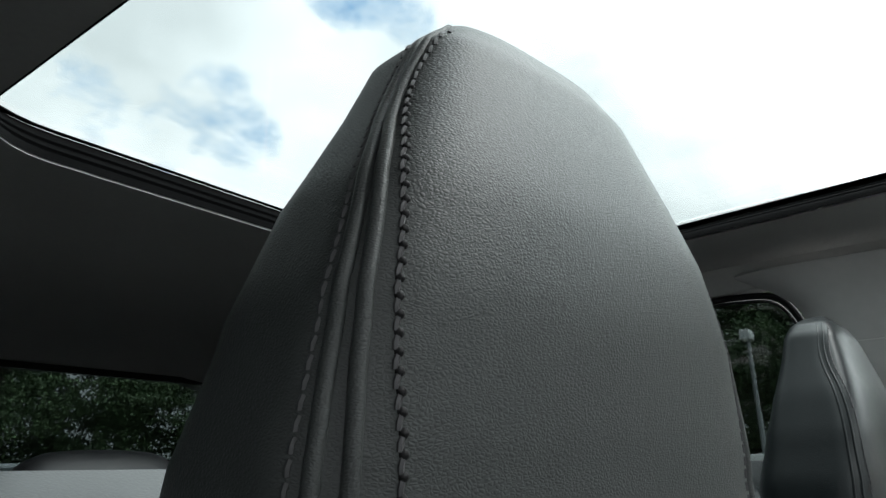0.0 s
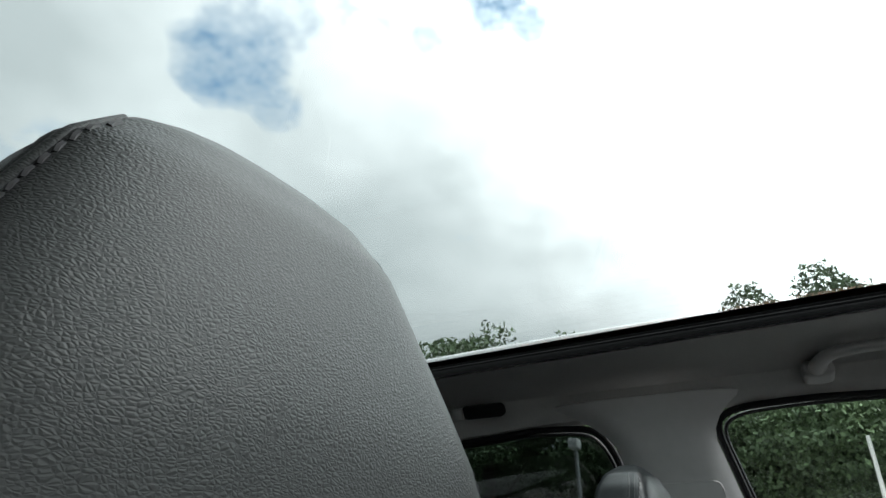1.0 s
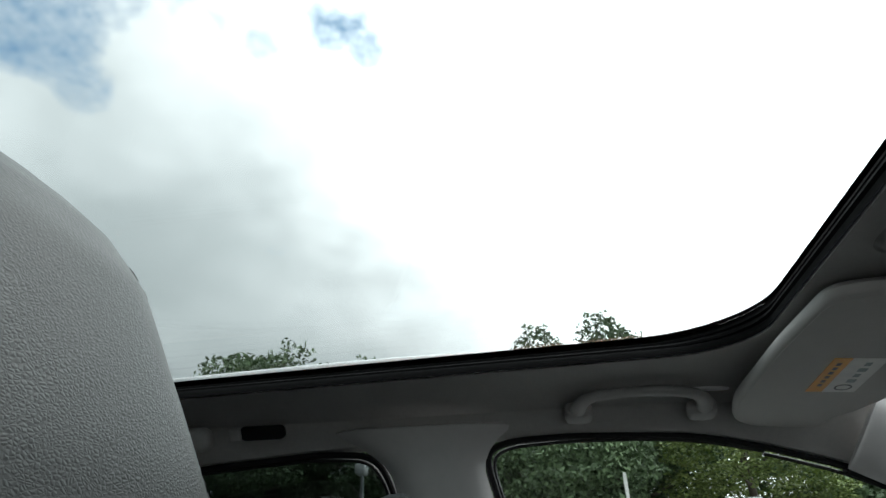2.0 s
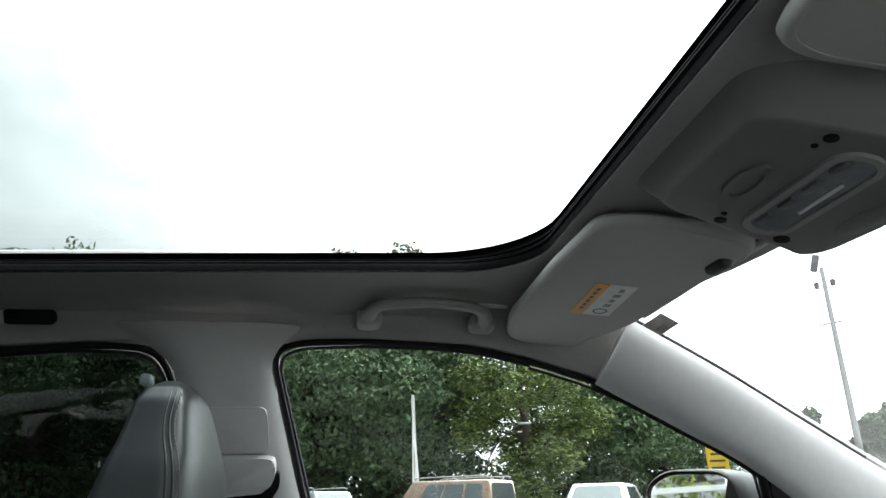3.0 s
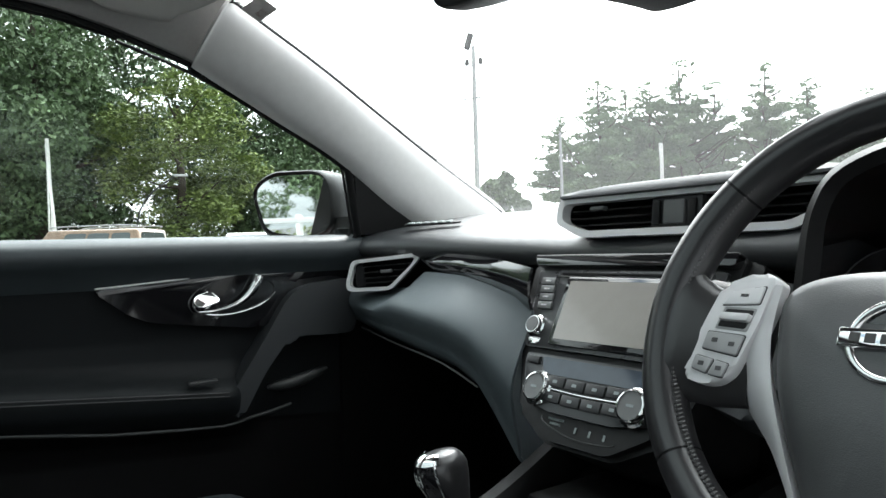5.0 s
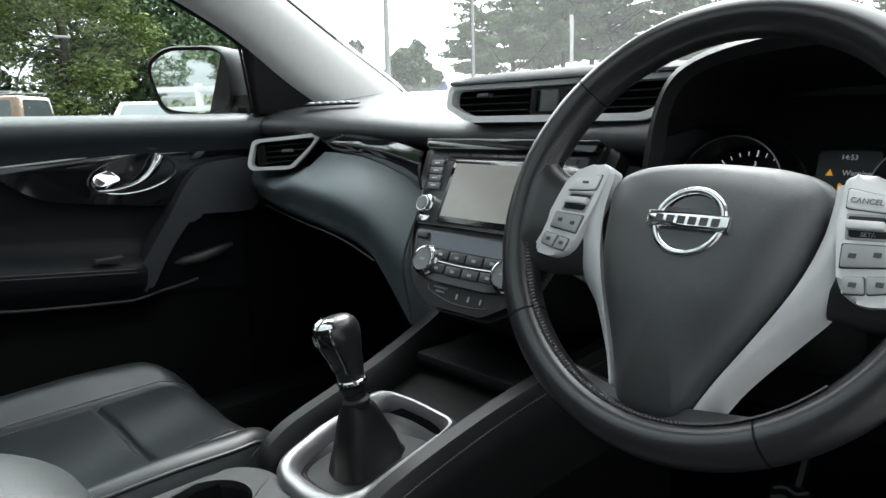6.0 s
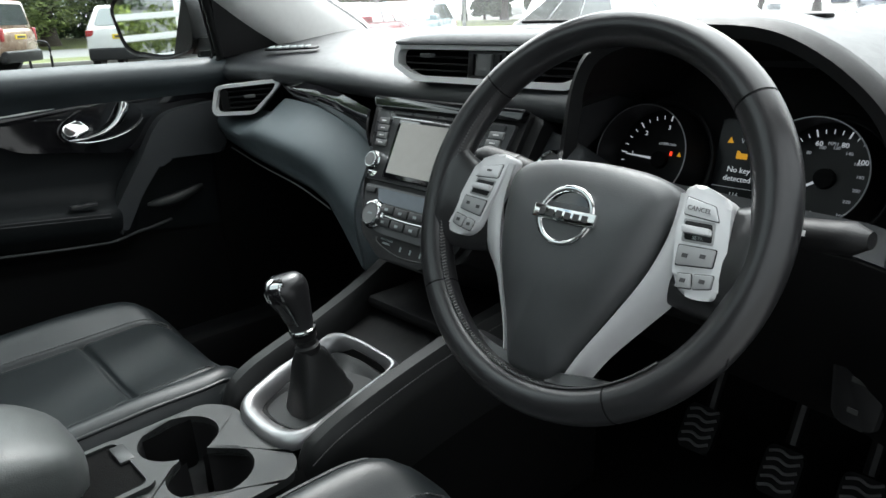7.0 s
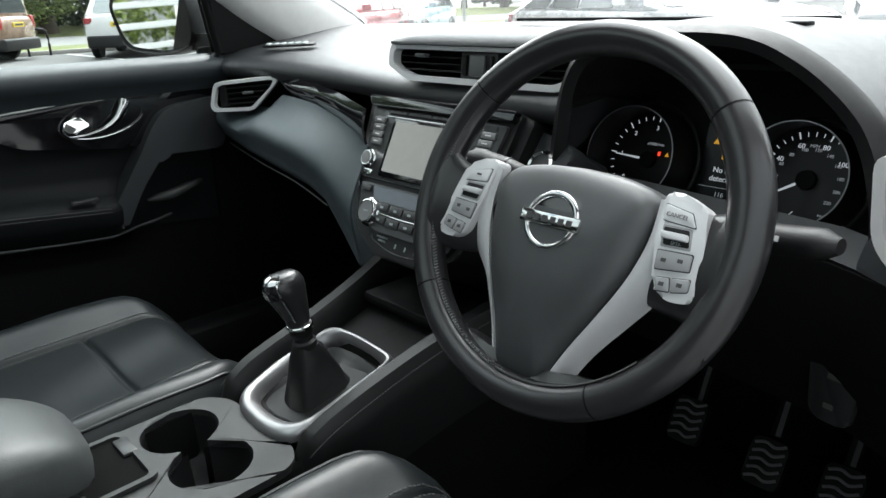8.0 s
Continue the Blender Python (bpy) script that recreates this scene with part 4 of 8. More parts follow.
part("front_slot", box((0.15, 0.018, 0.010), (0, 0, 0), 0.002, 2, Matrix.Translation((0.385, 0.840, 1.1020)) @ Matrix.Rotation(radians(-6), 4, "Z")), RUBBER, dash, "black demister slot")
grille = part("demister", slab(rrect(0.115, 0.026, 0.008), 0.004, axes((-0.60, 0.862, 1.0585), (0.80, 0.60, 0.02), (-0.5, 0.84, 0.12)), 0.001), HARD, dash, "small demister grille")
for k in range(6):
    part("slat", box((0.010, 0.020, 0.004), (-0.045 + 0.016 * k, 0, 0.0045), 0.0012, 1, axes((-0.60, 0.862, 1.0585), (0.80, 0.60, 0.02), (-0.5, 0.84, 0.12))), PRINT_DIM, grille)


# facia under the pad and glovebox body
def glove_rows():
    rows = []
    for x in np.linspace(-0.755, -0.155, 44):
        u = (x + 0.755) / 0.60
        y0 = line([(0.0, 0.752), (0.1, 0.762), (0.2, 0.805), (0.35, 0.800), (0.56, 0.785), (0.70, 0.768), (0.87, 0.742), (1.0, 0.722)], u)
        z0 = line([(0.0, 0.932), (0.26, 0.934), (0.31, 0.950), (0.37, 0.966), (0.45, 0.966), (0.62, 0.962), (0.8, 0.950), (0.92, 0.938), (1.0, 0.922)], u)
        zb = line([(0.0, 0.884), (0.3, 0.866), (0.6, 0.850), (0.7, 0.842), (0.81, 0.819), (0.9, 0.780), (1.0, 0.730)], u)
        yb = line([(0.0, 0.76), (0.25, 0.735), (0.6, 0.712), (0.81, 0.708), (1.0, 0.690)], u)
        row = []
        for s in np.linspace(0, 1, 17):
            z = lerp(z0, zb, s)
            y = lerp(y0, yb, table(((0.0, 0.0), (0.6, 1.0)), s)) - 0.012 * math.sin(math.pi * min(1, s * 1.1))
            row.append((x, y, z))
        row += [(x, yb + 0.010, zb - 0.012), (x, yb + 0.045, zb - 0.022), (x, yb + 0.25, zb - 0.02)]
        rows.append(row)
    return rows


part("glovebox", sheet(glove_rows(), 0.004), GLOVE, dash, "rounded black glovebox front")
line_pts = spline([(-0.70, 0.750, 0.858), (-0.52, 0.722, 0.844), (-0.36, 0.704, 0.832), (-0.262, 0.704, 0.806)], 8)
part("glovebox_edge", tube(line_pts, 0.0016, 6), GREYPLASTIC, dash)
# gloss strip from passenger vent to the stack
rows = []
for x in np.linspace(-0.575, -0.158, 30):
    u = (x + 0.575) / 0.417
    zt = line([(0, 1.000), (0.35, 0.998), (0.7, 0.992), (1.0, 0.980)], u)
    zb = line([(0, 0.986), (0.12, 0.975), (0.45, 0.963), (0.7, 0.952), (0.88, 0.940), (1.0, 0.924)], u)
    yb = line([(0, 0.822), (0.12, 0.806), (0.45, 0.784), (0.6, 0.768), (0.85, 0.740), (1, 0.722)], u)
    yt = yb + line([(0, 0.010), (0.5, 0.008), (1, 0.003)], u)
    rows.append([(x, lerp(yt, yb, s) - 0.006 * math.sin(math.pi * s), lerp(zt, zb, s)) for s in np.linspace(0, 1, 9)])
part("gloss_strip", sheet(rows, 0.004), PIANO, dash, "gloss black strip")


# vents
def side_vent(side):
    fix = (lambda b: b) if side > 0 else mirror_x
    v = thing("air_vent", (side * -0.65, 0.78, 0.94), "angular air vent in a satin silver frame", "air vent", group="side air vents")
    m = axes((-0.632, 0.764, 0.967), (0.72, 0.69, 0.06), (0.05, 0.05, 1.0))
    outer = rounded([(-0.058, 0.029), (0.084, 0.033), (0.070, 0.014), (0.016, -0.034), (-0.068, -0.031), (-0.074, -0.019)], 0.011, 4)
    inner = rounded([(-0.052, 0.0225), (0.070, 0.0255), (0.060, 0.011), (0.012, -0.0275), (-0.061, -0.0250), (-0.066, -0.0165)], 0.008, 4)
    part("frame", fix(frame_ring(outer, inner, 0.018, m @ Matrix.Translation((0, 0, -0.004)), 0.004)), SILVER, v)
    part("duct", fix(slab(outer, 0.004, m @ Matrix.Translation((0, 0, -0.030)))), RUBBER, v)
    part("duct_wall", fix(frame_ring(outer, inner, 0.0255, m @ Matrix.Translation((0, 0, -0.0297)))), RUBBER, v)
    part("side_cheek", fix(box((0.018, 0.042, 0.006), (-0.047, -0.002, -0.002), 0.002, m=m)), HARD, v)
    for z, x1 in ((0.014, 0.054), (0.003, 0.042), (-0.008, 0.028), (-0.018, 0.018)):
        part("slat", fix(box((x1 + 0.038, 0.0025, 0.016), ((x1 - 0.038) / 2, z, 0.000), 0.0008, 1, m)), HARD, v)
    part("tab", fix(box((0.022, 0.006, 0.010), (0.010, 0.003, 0.010), 0.0015, 2, m)), BUTTON, v)
    return v


side_vent(1)
rv = thing("air_vent", (0.66, 0.70, 0.93), "angular air vent in a satin silver frame", "air vent", group="side air vents")
m = axes((0.653, 0.660, 0.972), (0.125, -0.075, 0.008), (0.0, -0.10, 0.95))
outer = rounded([(-0.070, 0.045), (0.07, 0.045), (0.07, -0.052), (-0.045, -0.052), (-0.070, -0.03)], 0.016, 4)
inner = rounded([(-0.057, 0.034), (0.058, 0.034), (0.058, -0.041), (-0.038, -0.041), (-0.057, -0.025)], 0.012, 4)
part("frame", frame_ring(outer, inner, 0.018, m, 0.004), SILVER, rv)
part("duct", slab(outer, 0.004, m @ Matrix.Translation((0, 0, -0.026))), RUBBER, rv)
for z in (0.022, 0.006, -0.010, -0.026):
    part("slat", box((0.105, 0.0025, 0.016), (0, z, 0.002), 0.0008, 1, m), HARD, rv)

# centre vents in their pod
cv = thing("centre_vent", (0.0, 0.80, 1.0), "twin centre air vents with hazard switch in a silver surround", "air vent")
mc = axes((0.021, 0.797, 1.001), (1, 0, 0), (0, 0.12, 0.99))
outer = rounded([(-0.196, 0.074), (0.196, 0.074), (0.202, 0.060), (0.186, 0.034), (0.150, 0.018), (-0.150, 0.018), (-0.186, 0.034), (-0.200, 0.040)], 0.012, 4)
inner = rounded([(-0.186, 0.066), (0.186, 0.066), (0.190, 0.057), (0.176, 0.040), (0.144, 0.027), (-0.144, 0.027), (-0.176, 0.038), (-0.188, 0.044)], 0.010, 4)
part("surround", frame_ring(outer, inner, 0.016, mc @ Matrix.Translation((0, 0, -0.004)), 0.004), SILVER, cv)
part("duct", slab(outer, 0.004, mc @ Matrix.Translation((0, 0, -0.045))), RUBBER, cv)
part("duct_wall", frame_ring(outer, inner, 0.040, mc @ Matrix.Translation((0, 0, -0.0445))), RUBBER, cv)
for sx in (-1, 1):
    for z in (0.056, 0.046, 0.036):
        part("slat", box((0.138, 0.0022, 0.022), (sx * 0.112, z, -0.010), 0.0008, 1, mc), HARD, cv)
    part("tab", box((0.024, 0.006, 0.012), (sx * 0.112 - 0.014, 0.0575, 0.004), 0.0018, 2, mc), BUTTON, cv, "grey slider tab")
block = part("switch_block", box((0.074, 0.040, 0.016), (0.0, 0.046, -0.002), 0.003, 2, mc), BUTTON_DARK, cv)
part("hazard_switch", box((0.030, 0.030, 0.006), (0.0, 0.046, 0.008), 0.002, 2, mc), BUTTON, block)
part("side_wheel", box((0.010, 0.030, 0.005), (-0.026, 0.046, 0.008), 0.002, 2, mc), HARD, block)
part("side_wheel", box((0.010, 0.030, 0.005), (0.026, 0.046, 0.008), 0.002, 2, mc), HARD, block)
rows = []
for x in np.linspace(-0.165, 0.215, 24):
    e = 1 - (abs(x - 0.025) / 0.192) ** 6
    rows.append([(x, y, z) for y, z in ((0.786, 1.076), (0.787, 1.0795), (0.795, 1.082 + 0.005 * e), (0.82, 1.084 + 0.007 * e), (0.90, 1.086 + 0.006 * e), (1.0, 1.082))])
part("hood", sheet(rows, 0.006), SOFT, cv, "black padded hood")

# centre stack
stack = thing("centre_stack", (XC, 0.72, 0.75), "centre stack with touch screen, radio knobs and climate controls", "control panel")
msr = axes((0.0, 0.761, 0.985), (1, 0, 0), (0, 0.454, 0.891))
ms = msr @ Matrix.Diagonal((1, 0.89, 1, 1))
SX = -0.025
face = rounded([(SX - 0.160, 0.012), (SX + 0.160, 0.012), (SX + 0.152, -0.06), (SX + 0.132, -0.140), (SX + 0.105, -0.225), (SX + 0.05, -0.262), (SX - 0.05, -0.262), (SX - 0.105, -0.225), (SX - 0.132, -0.140), (SX - 0.152, -0.06)], 0.012, 4)
part("body", slab(face, 0.10, ms @ Matrix.Translation((0, 0, -0.100)), 0.004), HARD, stack, "black panel")
side = [(x * 1.10 - 0.1 * SX, y - 0.004) for x, y in face]
part("cheek", slab(side, 0.16, ms @ Matrix.Translation((0, 0, -0.170)), 0.006), HARD, stack)
part("top_bar", slab(rounded([(SX - 0.158, 0.010), (SX + 0.158, 0.010), (SX + 0.154, -0.008), (SX - 0.150, -0.008)], 0.004), 0.012, ms, 0.003), PIANO, stack, "gloss black bar")
head = part("radio", slab(rounded([(SX - 0.146, -0.013), (SX + 0.146, -0.013), (SX + 0.128, -0.137), (SX - 0.128, -0.137)], 0.006), 0.006, ms, 0.002), surface("anthracite_panel", (0.05, 0.052, 0.054), 0.3, metal=0.3), stack)
part("disc_slot", box((0.20, 0.0035, 0.003), (SX, -0.0195, 0.0062), 0.0008, 1, ms), RUBBER, head)
part("slot_trim", box((0.21, 0.0022, 0.003), (SX, -0.0245, 0.0065), 0.0006, 1, ms), CHROME, head)
part("screen_bezel", slab(rrect(0.172, 0.106, 0.004, 3, (SX + 0.002, -0.0785)), 0.003, ms @ Matrix.Translation((0, 0, 0.006)), 0.001), PIANO, head)
part("touch_screen", slab(rrect(0.156, 0.090, 0.002, 3, (SX + 0.002, -0.0775)), 0.0012, ms @ Matrix.Translation((0, 0, 0.0092))), SCREEN, head, "touch screen, switched off, pale reflection put into its colour")
for sx in (-1, 1):
    for k in range(4):
        u = SX + sx * (0.119 - 0.0045 * k * 0.5)
        part("button", box((0.026, 0.0115, 0.004), (u, -0.033 - 0.0130 * k, 0.0075), 0.0012, 2, ms), BUTTON, head)
        part("mark", box((0.010, 0.0020, 0.0006), (u, -0.033 - 0.0130 * k, 0.0098), 0, 1, ms), PRINT_WHITE, head)
    kn = part("knob", turned([(0.0155, 0.004), (0.0155, 0.008), (0.0125, 0.009), (0.0125, 0.0135), (0.0118, 0.015), (0.002, 0.0153)], 32, msr @ Matrix.Translation((SX + sx * 0.1165, -0.0935, 0))), CHROME, head, "chrome ringed knob")
    part("knob_cap", turned([(0.0104, 0.0150), (0.0102, 0.0160), (0.001, 0.0163)], 28, msr @ Matrix.Translation((SX + sx * 0.1165, -0.0935, 0))), BUTTON, kn)
part("eject", slab(rounded([(-0.012, 0.003), (0.012, 0.003), (0.007, -0.006), (-0.007, -0.006)], 0.003), 0.004, ms @ Matrix.Translation((SX - 0.111, -0.1265, 0.004)), 0.001), CHROME, head)
clim = part("climate_panel", slab(rounded([(SX - 0.120, -0.146), (SX + 0.120, -0.146), (SX + 0.098, -0.214), (SX + 0.05, -0.225), (SX - 0.05, -0.225), (SX - 0.098, -0.214)], 0.008), 0.006, ms, 0.002), surface("anthracite_lower_panel", (0.045, 0.047, 0.049), 0.32, metal=0.3), stack)
part("display", slab(rounded([(SX - 0.085, -0.150), (SX + 0.095, -0.150), (SX + 0.090, -0.174), (SX - 0.075, -0.174)], 0.004), 0.0014, ms @ Matrix.Translation((0, 0, 0.0058))), surface("blue_grey_display", (0.05, 0.065, 0.085), 0.12, coat=0.5), clim, "dark blue-grey climate display")
for k in range(4):
    u = SX - 0.049 + 0.0325 * k
    for v in (-0.183, -0.205):
        part("button", box((0.030, 0.0145, 0.004), (u, v - 0.0012 * (1.5 - abs(k - 1.5)), 0.0072), 0.0012, 2, ms), BUTTON_DARK, clim)
        part("mark", box((0.007, 0.0042, 0.0005), (u, v - 0.0012 * (1.5 - abs(k - 1.5)), 0.0094), 0, 1, ms), PRINT_DIM, clim)
bar_c = spline([(SX - 0.056, -0.1935, 0.0075), (SX, -0.1955, 0.0085), (SX + 0.056, -0.1935, 0.0075)], 8)
part("bright_line", moved(tube(bar_c, 0.0013, 6), ms), CHROME, clim)
for sx in (-1, 1):
    mk = msr @ Matrix.Translation((SX + sx * 0.076, -0.1745, 0))
    kn = part("knob", turned([(0.0225, 0.005), (0.0225, 0.008), (0.0195, 0.009), (0.0195, 0.0140), (0.0185, 0.016), (0.0165, 0.0165), (0.0165, 0.0145)], 36, mk), CHROME, clim, "chrome ringed climate knob")
    part("knob_face", turned([(0.0163, 0.013), (0.0163, 0.0152), (0.001, 0.0154)], 32, mk), BUTTON, kn)
    part("mark", box((0.010, 0.003, 0.0005), (0, 0, 0.0156), 0, 1, mk), PRINT_DIM, kn)
    part("button", box((0.022, 0.010, 0.004), (SX + sx * 0.100, -0.156, 0.0072), 0.0012, 2, ms), BUTTON_DARK, clim)
part("lower_edge", moved(tube(spline([(SX - 0.058, -0.231, 0.004), (SX - 0.05, -0.240, 0.005), (SX, -0.252, 0.006), (SX + 0.05, -0.250, 0.005), (SX + 0.062, -0.245, 0.004)], 6), 0.0011, 6), ms), GREYPLASTIC, stack)
airbag = [letters("PASSENGER", 0.0052, ms @ Matrix.Translation((SX - 0.036, -0.232, 0.0008))), letters("AIRBAG", 0.0052, ms @ Matrix.Translation((SX - 0.036, -0.238, 0.0008)))]
part("writing", join(*airbag), PRINT_DIM, stack, "small pale writing", sharp=0)
for k in range(3):
    part("icon", box((0.003, 0.008, 0.0006), (SX - 0.002 + 0.022 * k, -0.240, 0.0008), 0, 1, ms), PRINT_DIM, stack)

# switch column between stack and wheel, start button
m = axes((0.125, 0.762, 0.93), (0.92, -0.30, -0.1), (0.08, 0.52, 0.84))
col = thing("switch_cluster", (0.14, 0.76, 0.90), "grey switch buttons and ringed starter button beside the wheel", "switches")
part("base", slab(rounded([(-0.05, 0.05), (0.09, 0.05), (0.08, -0.10), (-0.03, -0.10)], 0.02), 0.07, m @ Matrix.Translation((0, 0, -0.078)), 0.008), SOFT, col)
for k in range(2):
    part("button", box((0.036, 0.013, 0.006), (-0.045, 0.036 - 0.018 * k, -0.004), 0.002, 2, m), BUTTON, col)
    part("mark", box((0.012, 0.003, 0.0006), (-0.045, 0.036 - 0.018 * k, -0.0006), 0, 1, m), PRINT_WHITE, col)
mb = m @ Matrix.Translation((0.048, 0.007, -0.008))
part("starter_ring", turned([(0.023, 0.0), (0.0235, 0.006), (0.021, 0.009), (0.0185, 0.007), (0.0185, 0.0)], 32, mb), CHROME, col, "chrome ring")
part("starter_button", turned([(0.0178, 0.0), (0.0178, 0.006), (0.001, 0.0055)], 32, mb), BUTTON_DARK, col)

# instrument cluster and its hood
ic = thing("instrument_cluster", (0.35, 0.88, 0.86), "hooded dials with glowing needles and a small message display", "instruments")
arch = spline([(0.198, 0.765, 0.93), (0.204, 0.765, 0.973), (0.215, 0.765, 1.034), (0.245, 0.762, 1.070), (0.32, 0.756, 1.088), (0.42, 0.750, 1.089), (0.482, 0.742, 1.069), (0.532, 0.736, 1.034), (0.558, 0.73, 1.000), (0.575, 0.72, 0.955), (0.580, 0.72, 0.92)], 5)
rows = []
for a in arch:
    c = Vector((0.365, a.y, 0.97))
    d = (a - c).normalized()
    e = a + d * (0.018 - 0.007 * max(0.0, d.z))
    west = table(((0.2, 0.0), (0.8, 1.0)), -d.x) * (1 - table(((0.985, 0.0), (1.03, 1.0)), a.z))
    back_z = lerp(e.z, 1.094, table(((0.93, 0.6), (1.03, 1.0)), a.z))
    back = Vector((e.x + 0.02 * d.x, a.y + 0.32, back_z))
    mid = e.lerp(back, 0.33) + Vector((0, 0, 0.008 * max(0.0, d.z)))
    rows.append([back, e.lerp(back, 0.66) + Vector((0, 0, 0.006 * max(0.0, d.z))), mid, e + d * 0.001 + Vector((0, 0.014, 0.001)), e + Vector((0, 0.003, 0)), a + d * 0.008 + Vector((0, -0.004, 0)), a, a + d * (0.030 * west - 0.002) + Vector((0, 0.02, 0)), a + d * (0.060 * west - 0.012) + Vector((0, 0.10, 0)), a + d * (0.075 * west - 0.022) + Vector((0, 0.175, -0.012))])
part("hood", sheet([r[:4] for r in rows], 0.004), SOFT_TOP, ic, "black padded hood")
part("hood_lining", sheet([r[3:] for r in rows], 0.004), HARD, ic, "black inner lining of the hood")
mi = axes((0.345, 0.905, 0.922), (1, 0, 0), (0, 0.30, 0.954))
part("backplate", slab(rounded([(-0.235, 0.145), (0.235, 0.145), (0.24, -0.03), (0.20, -0.10), (-0.20, -0.10), (-0.24, -0.03)], 0.04), 0.004, mi @ Matrix.Translation((0, 0, -0.012))), RUBBER, ic)


def dial(cx, cz, r, marks, label, needle):
    md = mi @ Matrix.Translation((cx, cz, 0))
    d = part("dial", turned([(r, -0.008), (r, 0.0), (0.001, 0.0)], 48, md), surface("dial_black_" + label, (0.008, 0.008, 0.009), 0.4), ic)
    part("dial_rim", moved(tube([(r * 1.03 * math.cos(2 * math.pi * k / 64), r * 1.03 * math.sin(2 * math.pi * k / 64), 0.006) for k in range(64)], 0.0035, 8, True), md), HARD, d)
    part("dial_ring", moved(tube([(r * 0.875 * math.cos(2 * math.pi * k / 64), r * 0.875 * math.sin(2 * math.pi * k / 64), 0.0555) for k in range(64)], 0.0010, 6, True), md), SILVER_DEEP, d, "thin satin ring")
    part("dial_cone", moved(loft([[(r * k * math.cos(2 * math.pi * q / 48), r * k * math.sin(2 * math.pi * q / 48), z) for q in range(48)] for k, z in ((0.92, 0.0), (0.86, 0.055), (0.89, 0.055), (0.97, 0.0))], True, False), md), HARD, d, "deep black cone")
    for a, txt, big in marks:
        ca, sa = math.cos(radians(a)), math.sin(radians(a))
        mt = md @ Matrix.Rotation(radians(a), 4, "Z")
        part("tick", box((0.0085 if big else 0.005, 0.0016 if big else 0.0009, 0.0005), (r * 0.78, 0, 0.0008), 0, 1, mt), LIT_WHITE, d)
        if txt:
            part("figure", letters(txt, 0.0082, md @ Matrix.Translation((r * 0.60 * ca, r * 0.60 * sa, 0.0008))), LIT_WHITE, d, sharp=0)
    mn = md @ Matrix.Rotation(radians(needle), 4, "Z")
    nd = part("needle", slab([(0.0, -0.0018), (r * 0.70, -0.0007), (r * 0.70, 0.0007), (0.0, 0.0018)], 0.001, mn @ Matrix.Translation((0, 0, 0.004))), LIT_WHITE, d)
    part("needle_hub", turned([(0.012, 0.001), (0.011, 0.007), (0.001, 0.0075)], 24, md), RUBBER, d)
    return md, d


tach = [(220 - 45 * k, str(k), True) for k in range(0, 7)] + [(220 - 45 * (k + j / 4), "", False) for k in range(0, 6) for j in (1, 2, 3)]
md, d = dial(-0.104, 0.0, 0.073, tach, "rev_counter", 177)
part("writing", letters("x1000r/min", 0.0055, md @ Matrix.Translation((0.006, 0.022, 0.0008))), LIT_DIM, d, sharp=0)
part("warning_lamp", slab([(-0.0017, -0.0028), (0.0017, -0.0028), (0.0017, 0.0028), (-0.0017, 0.0028)], 0.0006, md @ Matrix.Translation((0.014, 0.010, 0.0008))), LIT_RED, d, "small red warning lamp")
part("warning_lamp", slab([(-0.003, -0.0026), (0.003, -0.0026), (0.0, 0.003)], 0.0006, md @ Matrix.Translation((0.026, 0.010, 0.0008))), LIT_AMBER, d, "small amber warning lamp")
spd = [(228 - 1.95 * v, str(v), True) for v in range(0, 101, 20)] + [(228 - 1.95 * v, "", False) for v in range(5, 140, 5) if v % 20]
md, d = dial(0.105, 0.004, 0.069, spd, "speedometer", 212)
part("writing", letters("MPH", 0.0055, md @ Matrix.Translation((0.0, 0.040, 0.0008))), LIT_DIM, d, sharp=0)
for v in range(40, 221, 20):
    a = radians(228 - 1.95 * v / 1.609)
    part("small_figure", letters(str(v), 0.0055, md @ Matrix.Translation((0.036 * math.cos(a), 0.036 * math.sin(a), 0.0008))), LIT_DIM, d, sharp=0)
part("writing", letters("km/h", 0.005, md @ Matrix.Translation((0.026, -0.038, 0.0008))), LIT_DIM, d, sharp=0)
part("sub_needle", slab([(0, -0.0007), (0.018, -0.0004), (0.018, 0.0004), (0, 0.0007)], 0.0006, md @ Matrix.Translation((-0.018, -0.052, 0.002)) @ Matrix.Rotation(radians(48), 4, "Z")), LIT_WHITE, d)
for a, txt in ((-0.028, "0"), (0.0, "1/2"), (0.028, "1")):
    part("small_figure", letters(txt, 0.006, md @ Matrix.Translation((a - 0.004, -0.052 + 0.3 * abs(a), 0.0008))), LIT_DIM, d, sharp=0)
mm = mi @ Matrix.Translation((0.006, 0.004, 0.001))
disp = part("message_display", slab(rrect(0.066, 0.116, 0.004, 3), 0.002, mm), DARKGLASS, ic, "dark message display")
for txt, s, v, mt in (("No key", 0.0098, -0.004, LIT_WHITE), ("detected", 0.0098, -0.015, LIT_WHITE), ("116", 0.0085, -0.035, LIT_DIM), ("32963 miles", 0.0070, -0.046, LIT_DIM), ("14:53", 0.008, 0.050, LIT_DIM)):
    part("writing", letters(txt, s, mm @ Matrix.Translation((0.0, v, 0.0024))), mt, disp, sharp=0)
part("writing", letters("Warning", 0.0085, mm @ Matrix.Translation((0.010, 0.032, 0.0024))), LIT_DIM, disp, sharp=0)
part("amber_mark", slab([(-0.004, -0.0035), (0.004, -0.0035), (0.0, 0.004)], 0.0006, mm @ Matrix.Translation((-0.018, 0.032, 0.0022))), LIT_AMBER, disp)
